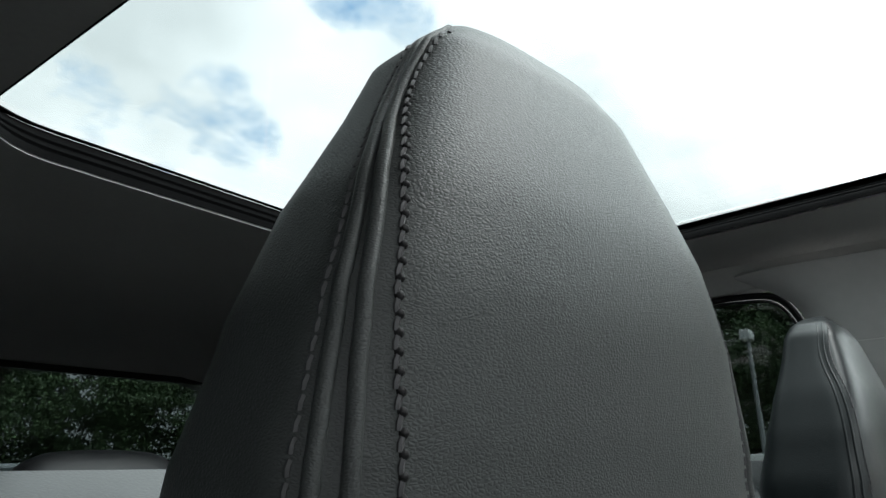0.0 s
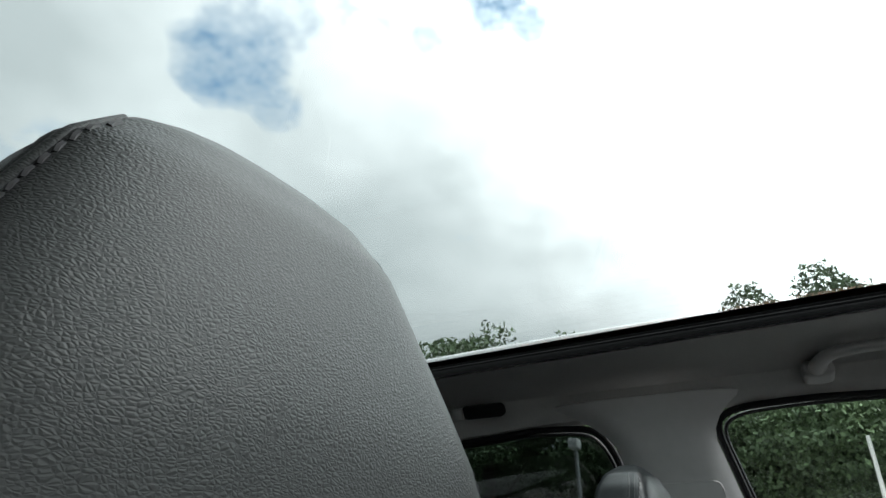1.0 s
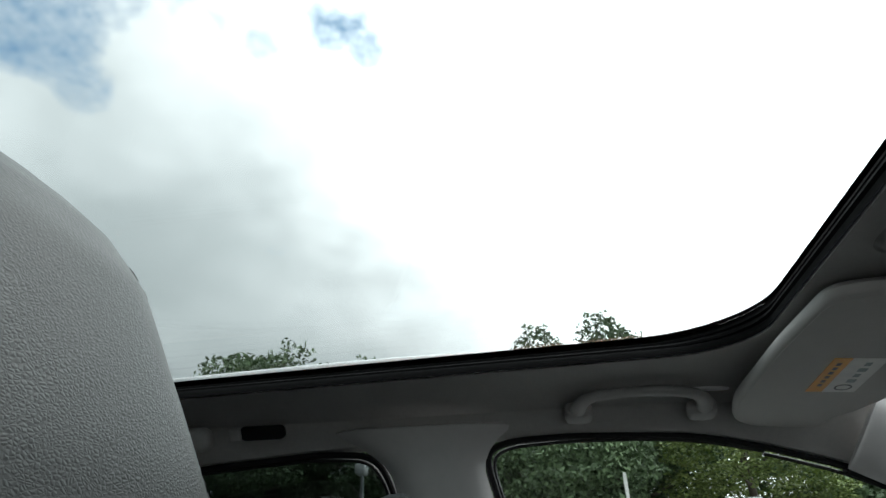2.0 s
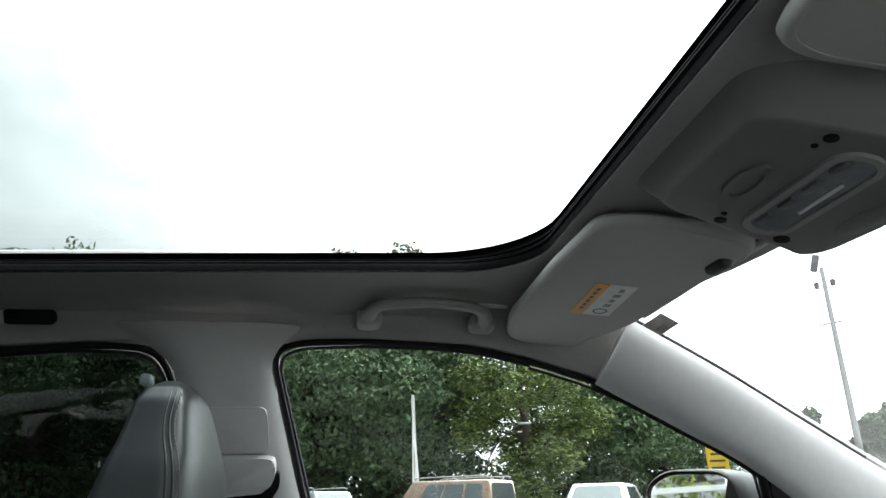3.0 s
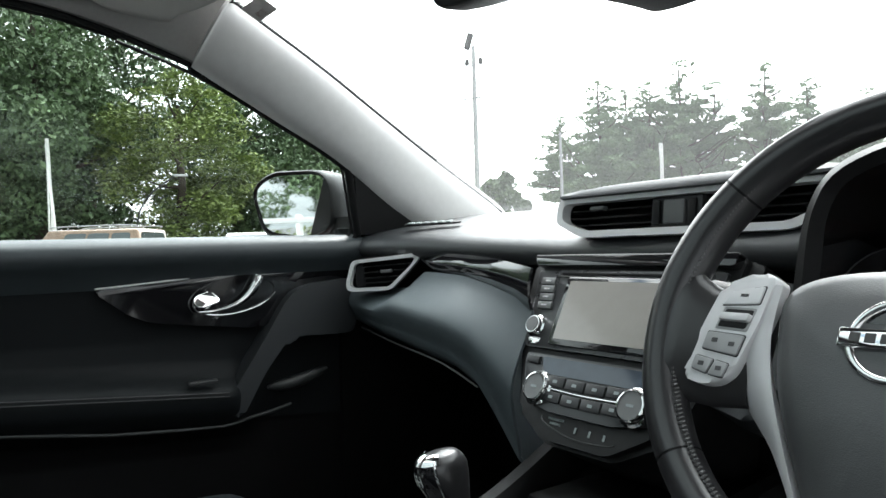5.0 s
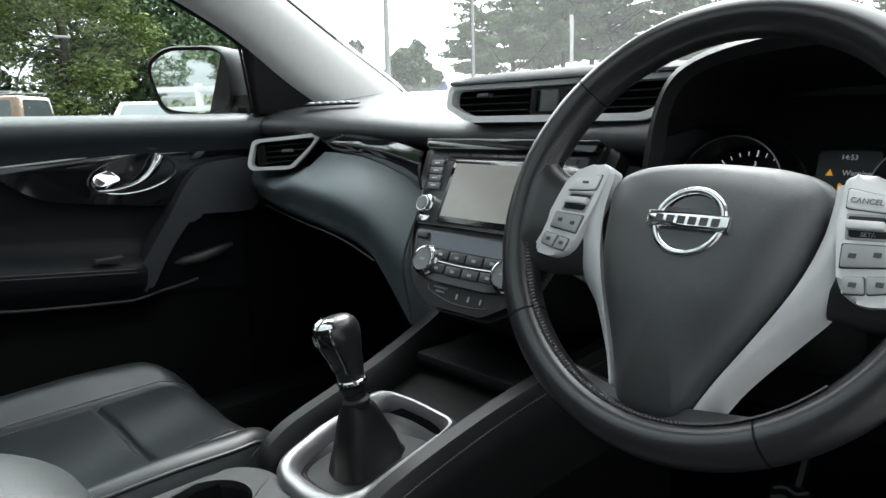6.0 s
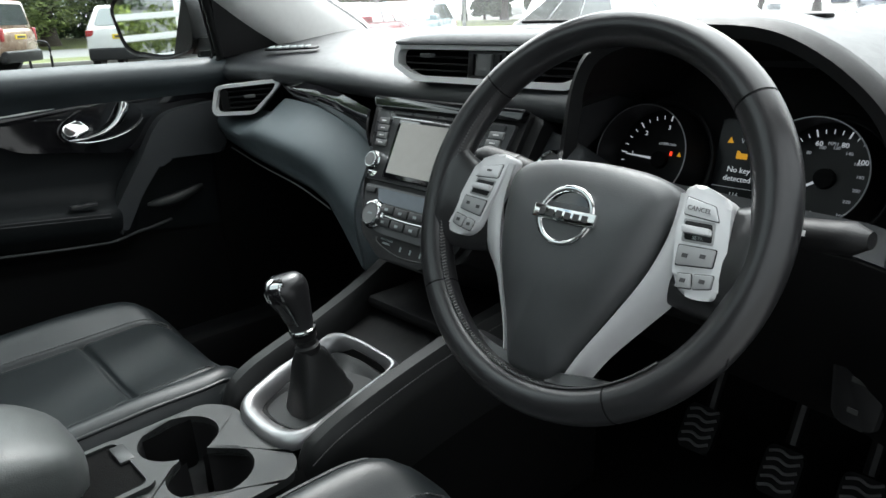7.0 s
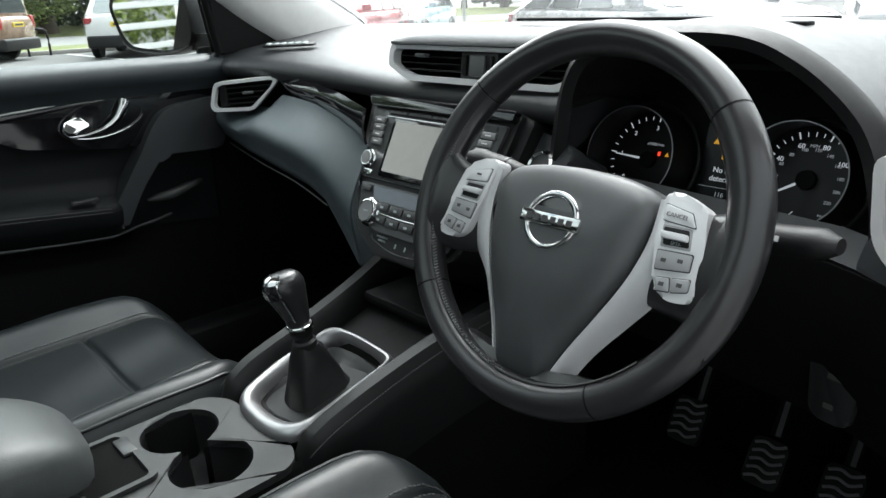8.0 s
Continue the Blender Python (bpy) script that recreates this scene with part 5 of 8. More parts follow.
part("amber_mark", slab(rounded([(-0.007, -0.004), (0.007, -0.004), (0.007, 0.003), (-0.002, 0.003), (-0.004, 0.006), (-0.007, 0.006)], 0.001, 2), 0.0006, mm @ Matrix.Translation((0.0, 0.014, 0.0022))), LIT_AMBER, disp)
part("rule", box((0.06, 0.0006, 0.0005), (0, -0.026, 0.0024), 0, 1, mm), LIT_DIM, disp)

# driver's lower facia, column shroud
rows = []
for x in np.linspace(0.10, 0.76, 26):
    yb = line([(0.10, 0.80), (0.25, 0.77), (0.55, 0.725), (0.60, 0.70), (0.70, 0.645), (0.76, 0.63)], x)
    rows.append([(x, yb + 0.02, 1.00 if x > 0.585 else 0.925), (x, yb, 0.98 if x > 0.585 else 0.905), (x, yb - 0.006, 0.90), (x, yb + 0.004, 0.84), (x, yb + 0.03, 0.76), (x, yb + 0.07, 0.70), (x, yb + 0.20, 0.68)])
# One panel, split: shade under the wheel darkens the lower rows' colour.
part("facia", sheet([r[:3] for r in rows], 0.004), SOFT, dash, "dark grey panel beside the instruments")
part("lower_facia", sheet([r[2:] for r in rows], 0.004), SHADED_PLASTIC, dash, "black lower panel on the driver's side, darkened for shade")
column = thing("steering_column", (0.37, 0.70, 0.86), "black plastic steering column shroud with two stalks", "steering column")
AX = Vector((0, 0.9135, -0.4067))
W0 = Vector((0.37, 0.55, 0.95))
shroud = []
for s, w, h in ((0.055, 0.045, 0.040), (0.07, 0.055, 0.05), (0.14, 0.060, 0.058), (0.26, 0.065, 0.065)):
    c = W0 + AX * s + Vector((0, 0, -0.012))
    up = Vector((0, 0.4067, 0.9135))
    shroud.append([c + Vector((px * w, 0, 0)) + up * (pz * h) for px, pz in rrect(2, 2, 0.6, 5)])
part("shroud", loft(shroud), HARD, column)
for sx, a, b in ((-1, Vector((0.32, 0.63, 0.945)), Vector((0.178, 0.62, 0.966))), (1, Vector((0.42, 0.63, 0.930)), Vector((0.588, 0.61, 0.952)))):
    st = part("stalk", tube([a.lerp(b, s) for s in np.linspace(0, 1, 14)], lambda s: 0.010 + 0.006 * min(1, max(0, s - 0.35) * 4) - (0.008 * max(0, s - 0.93) / 0.07), 16, squash=0.8), HARD, column)
    part("stalk_ring", tube([a.lerp(b, 0.60), a.lerp(b, 0.62)], 0.0168, 16, squash=0.8), BUTTON_DARK, st)
    ml = axes(a.lerp(b, 0.78) + Vector((0, -0.0145, 0.004)), (1, 0, 0), (0, 0.25, 0.97))
    for k in range(3):
        part("mark", box((0.006, 0.0045, 0.0006), (-0.022 + 0.013 * k, 0, 0), 0, 1, ml), PRINT_WHITE, st)

# ---- steering wheel ----
wheel = thing("steering_wheel", tuple(W0), "black leather steering wheel with satin silver spokes and grey buttons", "steering wheel")
mw = axes(tuple(W0), (1, 0, 0), (0, 0.4067, 0.9135))      # z points at the driver
R, RT = 0.1715, 0.0165


def rim_tube(a0, a1, fat, n):
    rings = []
    for k in range(n + 1):
        a = radians(lerp(a0, a1, k / n))
        c, s = math.cos(a), math.sin(a)
        ring = []
        for j in range(18):
            b = 2 * math.pi * j / 18
            thumb = 1 + 0.16 * max(0, math.cos(b - math.pi)) * (math.exp(-(((math.degrees(a) % 360 - 20) / 22) ** 2)) + math.exp(-(((math.degrees(a) % 360 - 160) / 22) ** 2)))
            rr = R + RT * fat * thumb * math.cos(b)
            ring.append(Vector((rr * c, rr * s * (0.965 if s > 0 else 1.0), RT * 1.12 * fat * math.sin(b))))
        rings.append(ring)
    return moved(loft(rings), mw)


for a0, a1 in ((40, 140), (140, 218), (218, 300), (300, 400)):
    part("rim", rim_tube(a0 + 0.35, a1 - 0.35, 1.0, max(12, int((a1 - a0) / 3))), HIDE_WHEEL, wheel)
    part("rim_seam", rim_tube(a0 - 0.5, a0 + 0.5, 0.975, 2), RUBBER, wheel)
# cross stitching along the inside of the rim
bms = []
for k in range(150):
    a = lerp(112, 292, k / 149)
    ca, sa = math.cos(radians(a)), math.sin(radians(a))
    da = radians(0.55)
    p = [Vector(((R - RT * 0.90) * math.cos(radians(a) + q * da), (R - RT * 0.90) * math.sin(radians(a) + q * da), 0.0085 + q * 0.0035)) for q in (-1, 0, 1)]
    bms.append(tube(p, 0.0012, 5, up=(ca, sa, 0)))
for k in range(70):
    a = lerp(-78, -42, k / 69)
    da = radians(0.55)
    p = [Vector(((R - RT * 0.90) * math.cos(radians(a) + q * da), (R - RT * 0.90) * math.sin(radians(a) + q * da), 0.0085 + q * 0.0035)) for q in (-1, 0, 1)]
    bms.append(tube(p, 0.0008, 5, up=(math.cos(radians(a)), math.sin(radians(a)), 0)))
tagged(part("stitching", moved(join(*bms), mw), THREAD, wheel, "grey cross stitching"), kind="stuff")

# hub pad, domed; hub, spokes and switches sit a little below the rim's middle
lean = Matrix.Identity(4)
lean[0][1] = 0.065
mw = mw @ Matrix.Translation((0.0034, -0.015, 0)) @ lean
half = spline([(0.0, 0.060, 0), (0.045, 0.0575, 0), (0.075, 0.050, 0), (0.088, 0.036, 0), (0.086, 0.010, 0), (0.078, -0.025, 0), (0.061, -0.065, 0), (0.042, -0.104, 0), (0.029, -0.138, 0), (0.022, -0.146, 0), (0.0, -0.149, 0)], 4)
out = [(p.x, p.y) for p in half] + [(-p.x, p.y) for p in half[-2:0:-1]]
rings = []
for s, z in ((1.0, -0.030), (1.0, -0.008), (0.985, -0.002), (0.95, 0.004), (0.86, 0.0105), (0.7, 0.0155), (0.5, 0.0183), (0.28, 0.0197), (0.08, 0.020)):
    rings.append([Vector((x * s, (y + 0.03) * s - 0.03, z - 0.010 * max(0, -(y + 0.03) * s - 0.02) / 0.11)) for x, y in out])
PAD = leather("airbag_cover_vinyl", (0.048, 0.051, 0.053), 0.42, scale=620, strength=0.09)
PAD.node_tree.nodes["Principled BSDF"].inputs["Specular IOR Level"].default_value = 0.9
part("hub_pad", moved(loft(rings), mw), PAD, wheel, "grained black airbag cover")
# chrome badge: ring and bar
mb = mw @ Matrix.Translation((0.0, 0.005, 0.0175))
badge = part("badge", moved(tube([(0.0265 * math.cos(2 * math.pi * k / 48), 0.0245 * math.sin(2 * math.pi * k / 48), 0.0015) for k in range(48)], 0.0032, 10, True), mb), CHROME, wheel, "chrome ring badge with a plain bar")
part("badge_bar", box((0.066, 0.0125, 0.006), (0, 0, 0.003), 0.0015, 2, mb), CHROME, badge)
part("badge_disc", turned([(0.0245, -0.002), (0.0245, 0.0005), (0.001, 0.0008)], 36, mb), PIANO, badge)
for k in range(6):
    part("badge_mark", box((0.0062, 0.0062, 0.0008), (-0.0225 + 0.009 * k, 0, 0.0062), 0.0003, 1, mb), PRINT_DARK, badge)
part("writing", join(letters("SRS", 0.0078, mw @ Matrix.Translation((0, -0.050, 0.0176)), 0.0003), letters("AIRBAG", 0.0072, mw @ Matrix.Translation((0, -0.059, 0.0170)), 0.0003)), surface("embossed_mark", (0.016, 0.016, 0.017), 0.6), wheel, "embossed airbag letters", sharp=0)

for sx in (-1, 1):
    flip = Matrix.Diagonal((sx, 1, 1, 1))
    # silver lower spoke
    inner = [(0.088, 0.044), (0.0885, 0.010), (0.080, -0.027), (0.063, -0.066), (0.044, -0.105), (0.031, -0.138)]
    outer = [(0.112, 0.044), (0.108, 0.000), (0.108, -0.034), (0.083, -0.068), (0.059, -0.104), (0.045, -0.134)]
    pi_, po = spline([(x, y, 0) for x, y in inner], 5), spline([(x, y, 0) for x, y in outer], 5)
    rows = []
    for i, (a, b) in enumerate(zip(pi_, po)):
        u = i / (len(pi_) - 1)
        row = []
        for k in range(9):
            t = k / 8
            p = a.lerp(b, t)
            row.append(Vector((p.x, p.y, 0.004 + 0.005 * math.sin(math.pi * t) ** 0.8 - (0.006 + 0.018 * min(1, max(0, u - 0.25) * 3)) * t - 0.010 * u)))
        rows.append(row)
    bm = sheet(rows, 0.008)
    part("spoke_cover", moved(moved(bm, flip), mw), SILVER_WHEEL, wheel, "satin silver spoke cover")
    # leather-covered side arm to the rim
    arm = []
    for x, h, z in ((0.100, 0.040, -0.014), (0.125, 0.044, -0.010), (0.143, 0.046, -0.004), (0.153, 0.052, 0.001), (0.160, 0.060, 0.003), (0.168, 0.074, 0.002)):
        arm.append([Vector((x, -0.004 + h * math.sin(b) + (0.002 if x > 0.13 else 0), z + 0.013 * math.cos(b))) for b in (2 * math.pi * k / 20 for k in range(20))])
    part("arm", moved(moved(loft(arm), flip), mw), HIDE_WHEEL, wheel)
    low = []
    for s in np.linspace(0, 1, 10):
        c = Vector((0.042, -0.126, -0.014)).lerp(Vector((0.052, -0.150, -0.002)), s)
        low.append([c + Vector((0.036 * math.cos(b), 0.006 * math.cos(b), 0.011 * math.sin(b))) for b in (2 * math.pi * k / 16 for k in range(16))])
    part("lower_arm", moved(moved(loft(low), flip), mw), HIDE_WHEEL, wheel)
    # switch pack: silver pod with flush buttons and a rocker
    def plate(name, outline, z, thick, material, parent, r=0.0018, bevel=0.0008):
        return part(name, moved(moved(slab(rounded(outline, r, 3), thick, Matrix.Translation((0, 0, z)), bevel, 2), flip), mw), material, parent)

    pack = plate("switch_pack", [(0.091, 0.050), (0.105, 0.053), (0.1315, 0.042), (0.138, 0.018), (0.1462, -0.020), (0.1455, -0.032), (0.128, -0.0355), (0.1155, -0.033), (0.106, -0.024), (0.096, 0.014)], -0.012, 0.020, SILVER_WHEEL, wheel, 0.006, 0.004)
    top_b = [(0.0970, 0.0410), (0.121, 0.0368), (0.1275, 0.0258), (0.0988, 0.0276)]
    mid_b = [(0.1030, 0.0033), (0.1330, 0.0047), (0.1343, -0.0087), (0.1055, -0.0122)]
    low_b = [[(0.1095, -0.0184), (0.1208, -0.0167), (0.1240, -0.0278), (0.1120, -0.0291)], [(0.1222, -0.0165), (0.1378, -0.0142), (0.1388, -0.0244), (0.1254, -0.0276)]]
    for b_, mt in ((top_b, SILVER_WHEEL), (mid_b, SWITCH), (low_b[0], SWITCH), (low_b[1], SWITCH)):
        cx_, cy_ = sum(p[0] for p in b_) / 4, sum(p[1] for p in b_) / 4
        plate("button_gap", [(cx_ + (x - cx_) * 1.05, cy_ + (y - cy_) * 1.10) for x, y in b_], 0.0074, 0.0010, HARD, pack, bevel=0.0)
        plate("button", b_, 0.0078, 0.0022, mt, pack)
    well = [(0.1010, 0.0228), (0.1235, 0.0232), (0.1275, 0.0092), (0.1050, 0.0082)]
    plate("rocker_frame", [(0.0994, 0.0245), (0.1255, 0.0250), (0.1295, 0.0072), (0.1030, 0.0062)], 0.0076, 0.0008, SWITCH, pack)
    plate("rocker_well", well, 0.0080, 0.0010, HARD, pack)
    plate("rocker", [(0.1012, 0.0190), (0.1245, 0.0192), (0.1258, 0.0135), (0.1028, 0.0130)], 0.0085, 0.0050, SILVER_WHEEL, pack, 0.0018, 0.0015)
    for bx, by in ((0.1160, -0.0228), (0.1310, -0.0205), (0.1110, -0.0040), (0.1250, -0.0020)):
        part("mark", moved(moved(box((0.0045, 0.0032, 0.0005), (bx, by, 0.0102), 0, 1), flip), mw), PRINT_DARK, pack)
    if sx > 0:
        part("writing", letters("CANCEL", 0.0052, mw @ Matrix.Translation((0.1100, 0.0325, 0.0103)) @ Matrix.Rotation(radians(-3), 4, "Z")), PRINT_GREY, pack, sharp=0)
        part("writing", letters("SET/-", 0.0042, mw @ Matrix.Translation((0.1160, 0.0106, 0.0092))), PRINT_DIM, pack, sharp=0)
    else:
        part("mark", box((0.006, 0.0020, 0.0006), (-0.1110, 0.0335, 0.0102), 0, 1, mw), PRINT_DARK, pack)
part("back_cover", turned([(0.035, -0.06), (0.048, -0.035), (0.05, -0.030), (0.03, -0.028)], 32, mw), HARD, wheel)

# bonnet release with pale icons under the facia
mr_ = axes((0.561, 0.748, 0.768), (0.98, -0.2, 0), (0.0, 0.20, 0.98))
release = thing("bonnet_release", (0.556, 0.75, 0.71), "black bonnet release lever with small pale icons", "lever")
part("plate", slab(rounded([(-0.030, 0.040), (0.030, 0.040), (0.026, -0.040), (-0.014, -0.040)], 0.010), 0.010, mr_, 0.003), HARD, release)
for iy, iw in ((0.016, 0.013), (0.006, 0.016), (-0.024, 0.010)):
    part("icon", box((iw, 0.005, 0.0006), (0.004, iy, 0.0106), 0, 1, mr_), PRINT_FAINT, release)

# pedals
for px, pz, name in ((0.258, 0.438, "clutch_pedal"), (0.394, 0.420, "brake_pedal"), (0.505, 0.425, "accelerator_pedal")):
    t = thing(name, (px, 1.06, 0.36), "black rubber pedal with raised wavy ribs", "pedal", group="pedals")
    mp = axes((px, 1.065, pz), (1, 0, 0), (0, 0.55, 0.83))
    part("pad", slab(rrect(0.058, 0.078, 0.012), 0.014, mp, 0.004), RUBBER, t)
    part("lever", tube([(px, 1.09, 0.46), (px, 1.14, 0.56), (px, 1.13, 0.75)], 0.010, 8), HARD, t)
    for k in range(5):
        yv = -0.030 + 0.014 * k
        wave = spline([(-0.024, yv, 0.0145), (-0.008, yv + 0.006, 0.0150), (0.008, yv + 0.002, 0.0150), (0.024, yv + 0.010, 0.0145)], 5)
        part("rib", moved(tube(wave, 0.0024, 6), mp), surface("worn_pedal_rib_%d" % k, (0.10, 0.10, 0.10), 0.45), t, "worn shiny rib")

# ---- centre console ----
con = thing("centre_console", (XC, 0.40, 0.32), "black centre console with silver gear surround and two cup holders", "console")


def con_z(y):
    return max(0.62 + 0.22 * (y - 0.43), 0.602)


def con_section(y, hw, drop, dip=0.0):
    z = con_z(y)
    mid = 0.88 if dip else 0.5
    return [Vector((XC + hw * a, y, z + b)) for a, b in ((-1.0, -drop), (-1.03, -0.06), (-1.0, -0.018), (-0.93, -0.004), (-mid, -dip), (0.0, -dip), (mid, -dip), (0.93, -0.004), (1.0, -0.018), (1.03, -0.06), (1.0, -drop))]


part("body", loft([con_section(*r) for r in ((-0.15, 0.100, 0.20), (0.15, 0.105, 0.24), (0.172, 0.106, 0.24), (0.174, 0.106, 0.24, 0.085), (0.414, 0.112, 0.28, 0.085), (0.436, 0.113, 0.28, 0.030), (0.580, 0.126, 0.32, 0.030), (0.586, 0.127, 0.32), (0.60, 0.128, 0.32), (0.76, 0.150, 0.34), (0.92, 0.160, 0.36))], False), SHADED_PLASTIC, con)
SL = Vector((0, 1, 0.22)).normalized()


def con_frame(y):
    return axes((XC, y, con_z(y) + 0.001), (1, 0, 0), tuple(SL))


# gear gaiter surround
mg = con_frame(0.513)
g_out = rounded([(-0.074, -0.096), (-0.044, -0.113), (0.017, -0.118), (0.064, -0.110), (0.078, -0.085), (0.068, 0.078), (0.056, 0.086), (-0.030, 0.091), (-0.088, 0.086), (-0.102, 0.060), (-0.097, -0.010)], 0.022, 5)
g_in = rounded([(-0.060, -0.070), (-0.046, -0.083), (0.004, -0.086), (0.036, -0.080), (0.058, -0.060), (0.058, 0.060), (0.046, 0.072), (-0.020, 0.075), (-0.068, 0.070), (-0.080, 0.046), (-0.073, -0.012)], 0.016, 5)
ring = []
for w, z in ((0.0, -0.004), (0.03, 0.004), (0.14, 0.0088), (0.32, 0.0115), (0.52, 0.0112), (0.72, 0.0075), (0.90, 0.0005), (1.0, -0.008), (1.0, -0.013), (0.5, -0.009), (0.0, -0.004)):
    ring.append([mg @ Vector((lerp(a[0], b[0], w), lerp(a[1], b[1], w), z)) for a, b in zip(g_out, g_in)])
bm = loft(ring, True, False)
bmesh.ops.remove_doubles(bm, verts=bm.verts, dist=1e-6)
part("gear_surround", bm, SILVER_DEEP, con, "satin silver gear surround")
part("gear_well", slab(g_in, 0.002, mg @ Matrix.Translation((0, 0, -0.026))), RUBBER, con)
# padded side rails
for sx in (-1, 1):
    pts = spline([(XC + sx * 0.098, 0.400, con_z(0.40) + 0.010), (XC + sx * 0.104, 0.45, con_z(0.45) + 0.030), (XC + sx * 0.108, 0.55, con_z(0.55) + 0.038), (XC + sx * 0.120, 0.65, con_z(0.65) + 0.044), (XC + sx * 0.145, 0.76, con_z(0.76) + 0.050), (XC + sx * 0.165, 0.86, con_z(0.86) + 0.05)], 6)
    n = len(pts)
    rings = []
    for i, p in enumerate(pts):
        u = i / (n - 1)
        w, h = 0.021 + 0.006 * u, 0.080
        e = min(1.0, 0.45 + u * 6)
        rings.append([p + Vector((w * e * a, 0, h * b * e - h * 0.72)) for a, b in ((-1, -0.9), (-1, 0.2), (-0.85, 0.55), (-0.4, 0.72), (0.4, 0.72), (0.85, 0.55), (1, 0.2), (1, -0.9))])
    rail = part("side_rail", loft(rings), HIDE_DARK, con, "stitched black padded rail")
    st = [p + Vector((sx * 0.020, 0, -0.012)) for p in pts[2:]]
    bms = [tube([a.lerp(b, q) for q in (0.1, 0.8)], 0.0008, 5) for k in range(len(st) - 1) for a, b in [(st[k].lerp(st[k + 1], w), st[k].lerp(st[k + 1], w + 0.25)) for w in (0, 0.25, 0.5, 0.75)]]
    tagged(part("stitching", join(*bms), THREAD_RAIL, rail), kind="stuff")

# gear lever with leather gaiter
lever = thing("gear_lever", (XC, 0.50, con_z(0.5)), "gear lever with black and chrome knob on a leather gaiter", "gear lever")
neck = Vector((XC - 0.004, 0.492, 0.700))
rings = []
for s, sink in ((0.0, -0.012), (0.05, -0.007), (0.14, -0.012), (0.26, -0.020), (0.38, -0.022), (0.50, -0.014), (0.60, 0.012), (0.72, 0.034), (0.86, 0.062), (1.0, 0.0)):
    ring = []
    for x, y in g_in:
        a = math.atan2(y, x)
        edge = mg @ Vector((x * 0.985, y * 0.985, 0.0))
        top = neck + Vector((0.0165 * math.cos(a), 0.0175 * math.sin(a), 0))
        p = edge.lerp(top, min(1.0, s ** 0.8))
        lift_ = lerp(edge.z, neck.z, table(((0.50, 0.0), (1.0, 1.0)), s))
        fold = 0.0045 * math.sin(math.pi * s) * math.sin(4 * a + 0.9) + 0.002 * math.sin(9 * a + 7 * s) * math.sin(math.pi * s)
        p.z = (edge.z + sink if s < 0.55 else lift_) + fold
        ring.append(p)
    rings.append(ring)
part("gaiter", loft(rings), HIDE_DARK, lever, "folded black leather gaiter")
tilt_l = axes(tuple(neck), (1, 0, 0.05), (-0.04, 1.0, 0.16)) @ Matrix.Diagonal((0.90, 0.90, 0.97, 1))
part("collar", turned([(0.0170, -0.004), (0.0185, 0.000), (0.0185, 0.006), (0.0150, 0.009), (0.0150, 0.016), (0.0180, 0.019), (0.0185, 0.026), (0.0120, 0.028)], 28, tilt_l), HARD, lever)
part("collar_ring", turned([(0.0190, 0.0285), (0.0205, 0.030), (0.0205, 0.0335), (0.0190, 0.035)], 28, tilt_l), CHROME, lever, "chrome ring")
KNOB = ((0.035, 0.0165, 0.0180, 0.0), (0.045, 0.0175, 0.0195, 0.0), (0.060, 0.0190, 0.0225, -0.001), (0.075, 0.0215, 0.0270, -0.003), (0.088, 0.0238, 0.0310, -0.005), (0.098, 0.0240, 0.0320, -0.006), (0.106, 0.0222, 0.0295, -0.007), (0.112, 0.0170, 0.0230, -0.007), (0.1145, 0.0100, 0.0130, -0.007))
knob = [[Vector((rx * math.cos(a), dy + ry * math.sin(a), z)) for a in (2 * math.pi * k / 32 for k in range(32))] for z, rx, ry, dy in KNOB + ((0.1152, 0.0020, 0.0030, -0.007),)]
part("knob", moved(loft(knob), tilt_l), HIDE_WHEEL, lever, "black leather knob")


def knob_pt(z, a, off=0.0):
    """A point of the knob's skin: height and degrees round it."""
    rx, ry, dy = (line([(r[0], r[i]) for r in KNOB], z) for i in (1, 2, 3))
    return Vector(((rx + off) * math.cos(radians(a)), dy + (ry + off) * math.sin(radians(a)), z + off * max(0, (z - 0.10) / 0.012)))


rows = [[knob_pt(z, a, 0.0008) for a in np.linspace(-142, -38, 15)] for z in np.linspace(0.050, 0.1140, 18)]
part("knob_plate", moved(sheet(rows, 0.0006), tilt_l), PIANO, lever, "glossy black plate with shift pattern")
for a in (-142, -38):
    part("knob_trim", moved(tube([knob_pt(z, a, 0.0006) for z in np.linspace(0.046, 0.1140, 20)], 0.0019, 8), tilt_l), CHROME, lever, "chrome trim")
rows = [[knob_pt(z, a, 0.0012) for a in np.linspace(-155, -25, 15)] for z in np.linspace(0.1075, 0.1142, 6)]
part("knob_crown", moved(sheet(rows, 0.0008), tilt_l), CHROME, lever, "chrome crown")
for a in (-102, -90, -78):
    part("shift_mark", moved(tube([knob_pt(z, a, 0.0012) for z in (0.088, 0.094, 0.100)], 0.0006, 5), tilt_l), PRINT_WHITE, lever)
part("shift_mark", moved(tube([knob_pt(0.094, a, 0.0012) for a in (-102, -96, -90, -84, -78)], 0.0006, 5), tilt_l), PRINT_WHITE, lever)


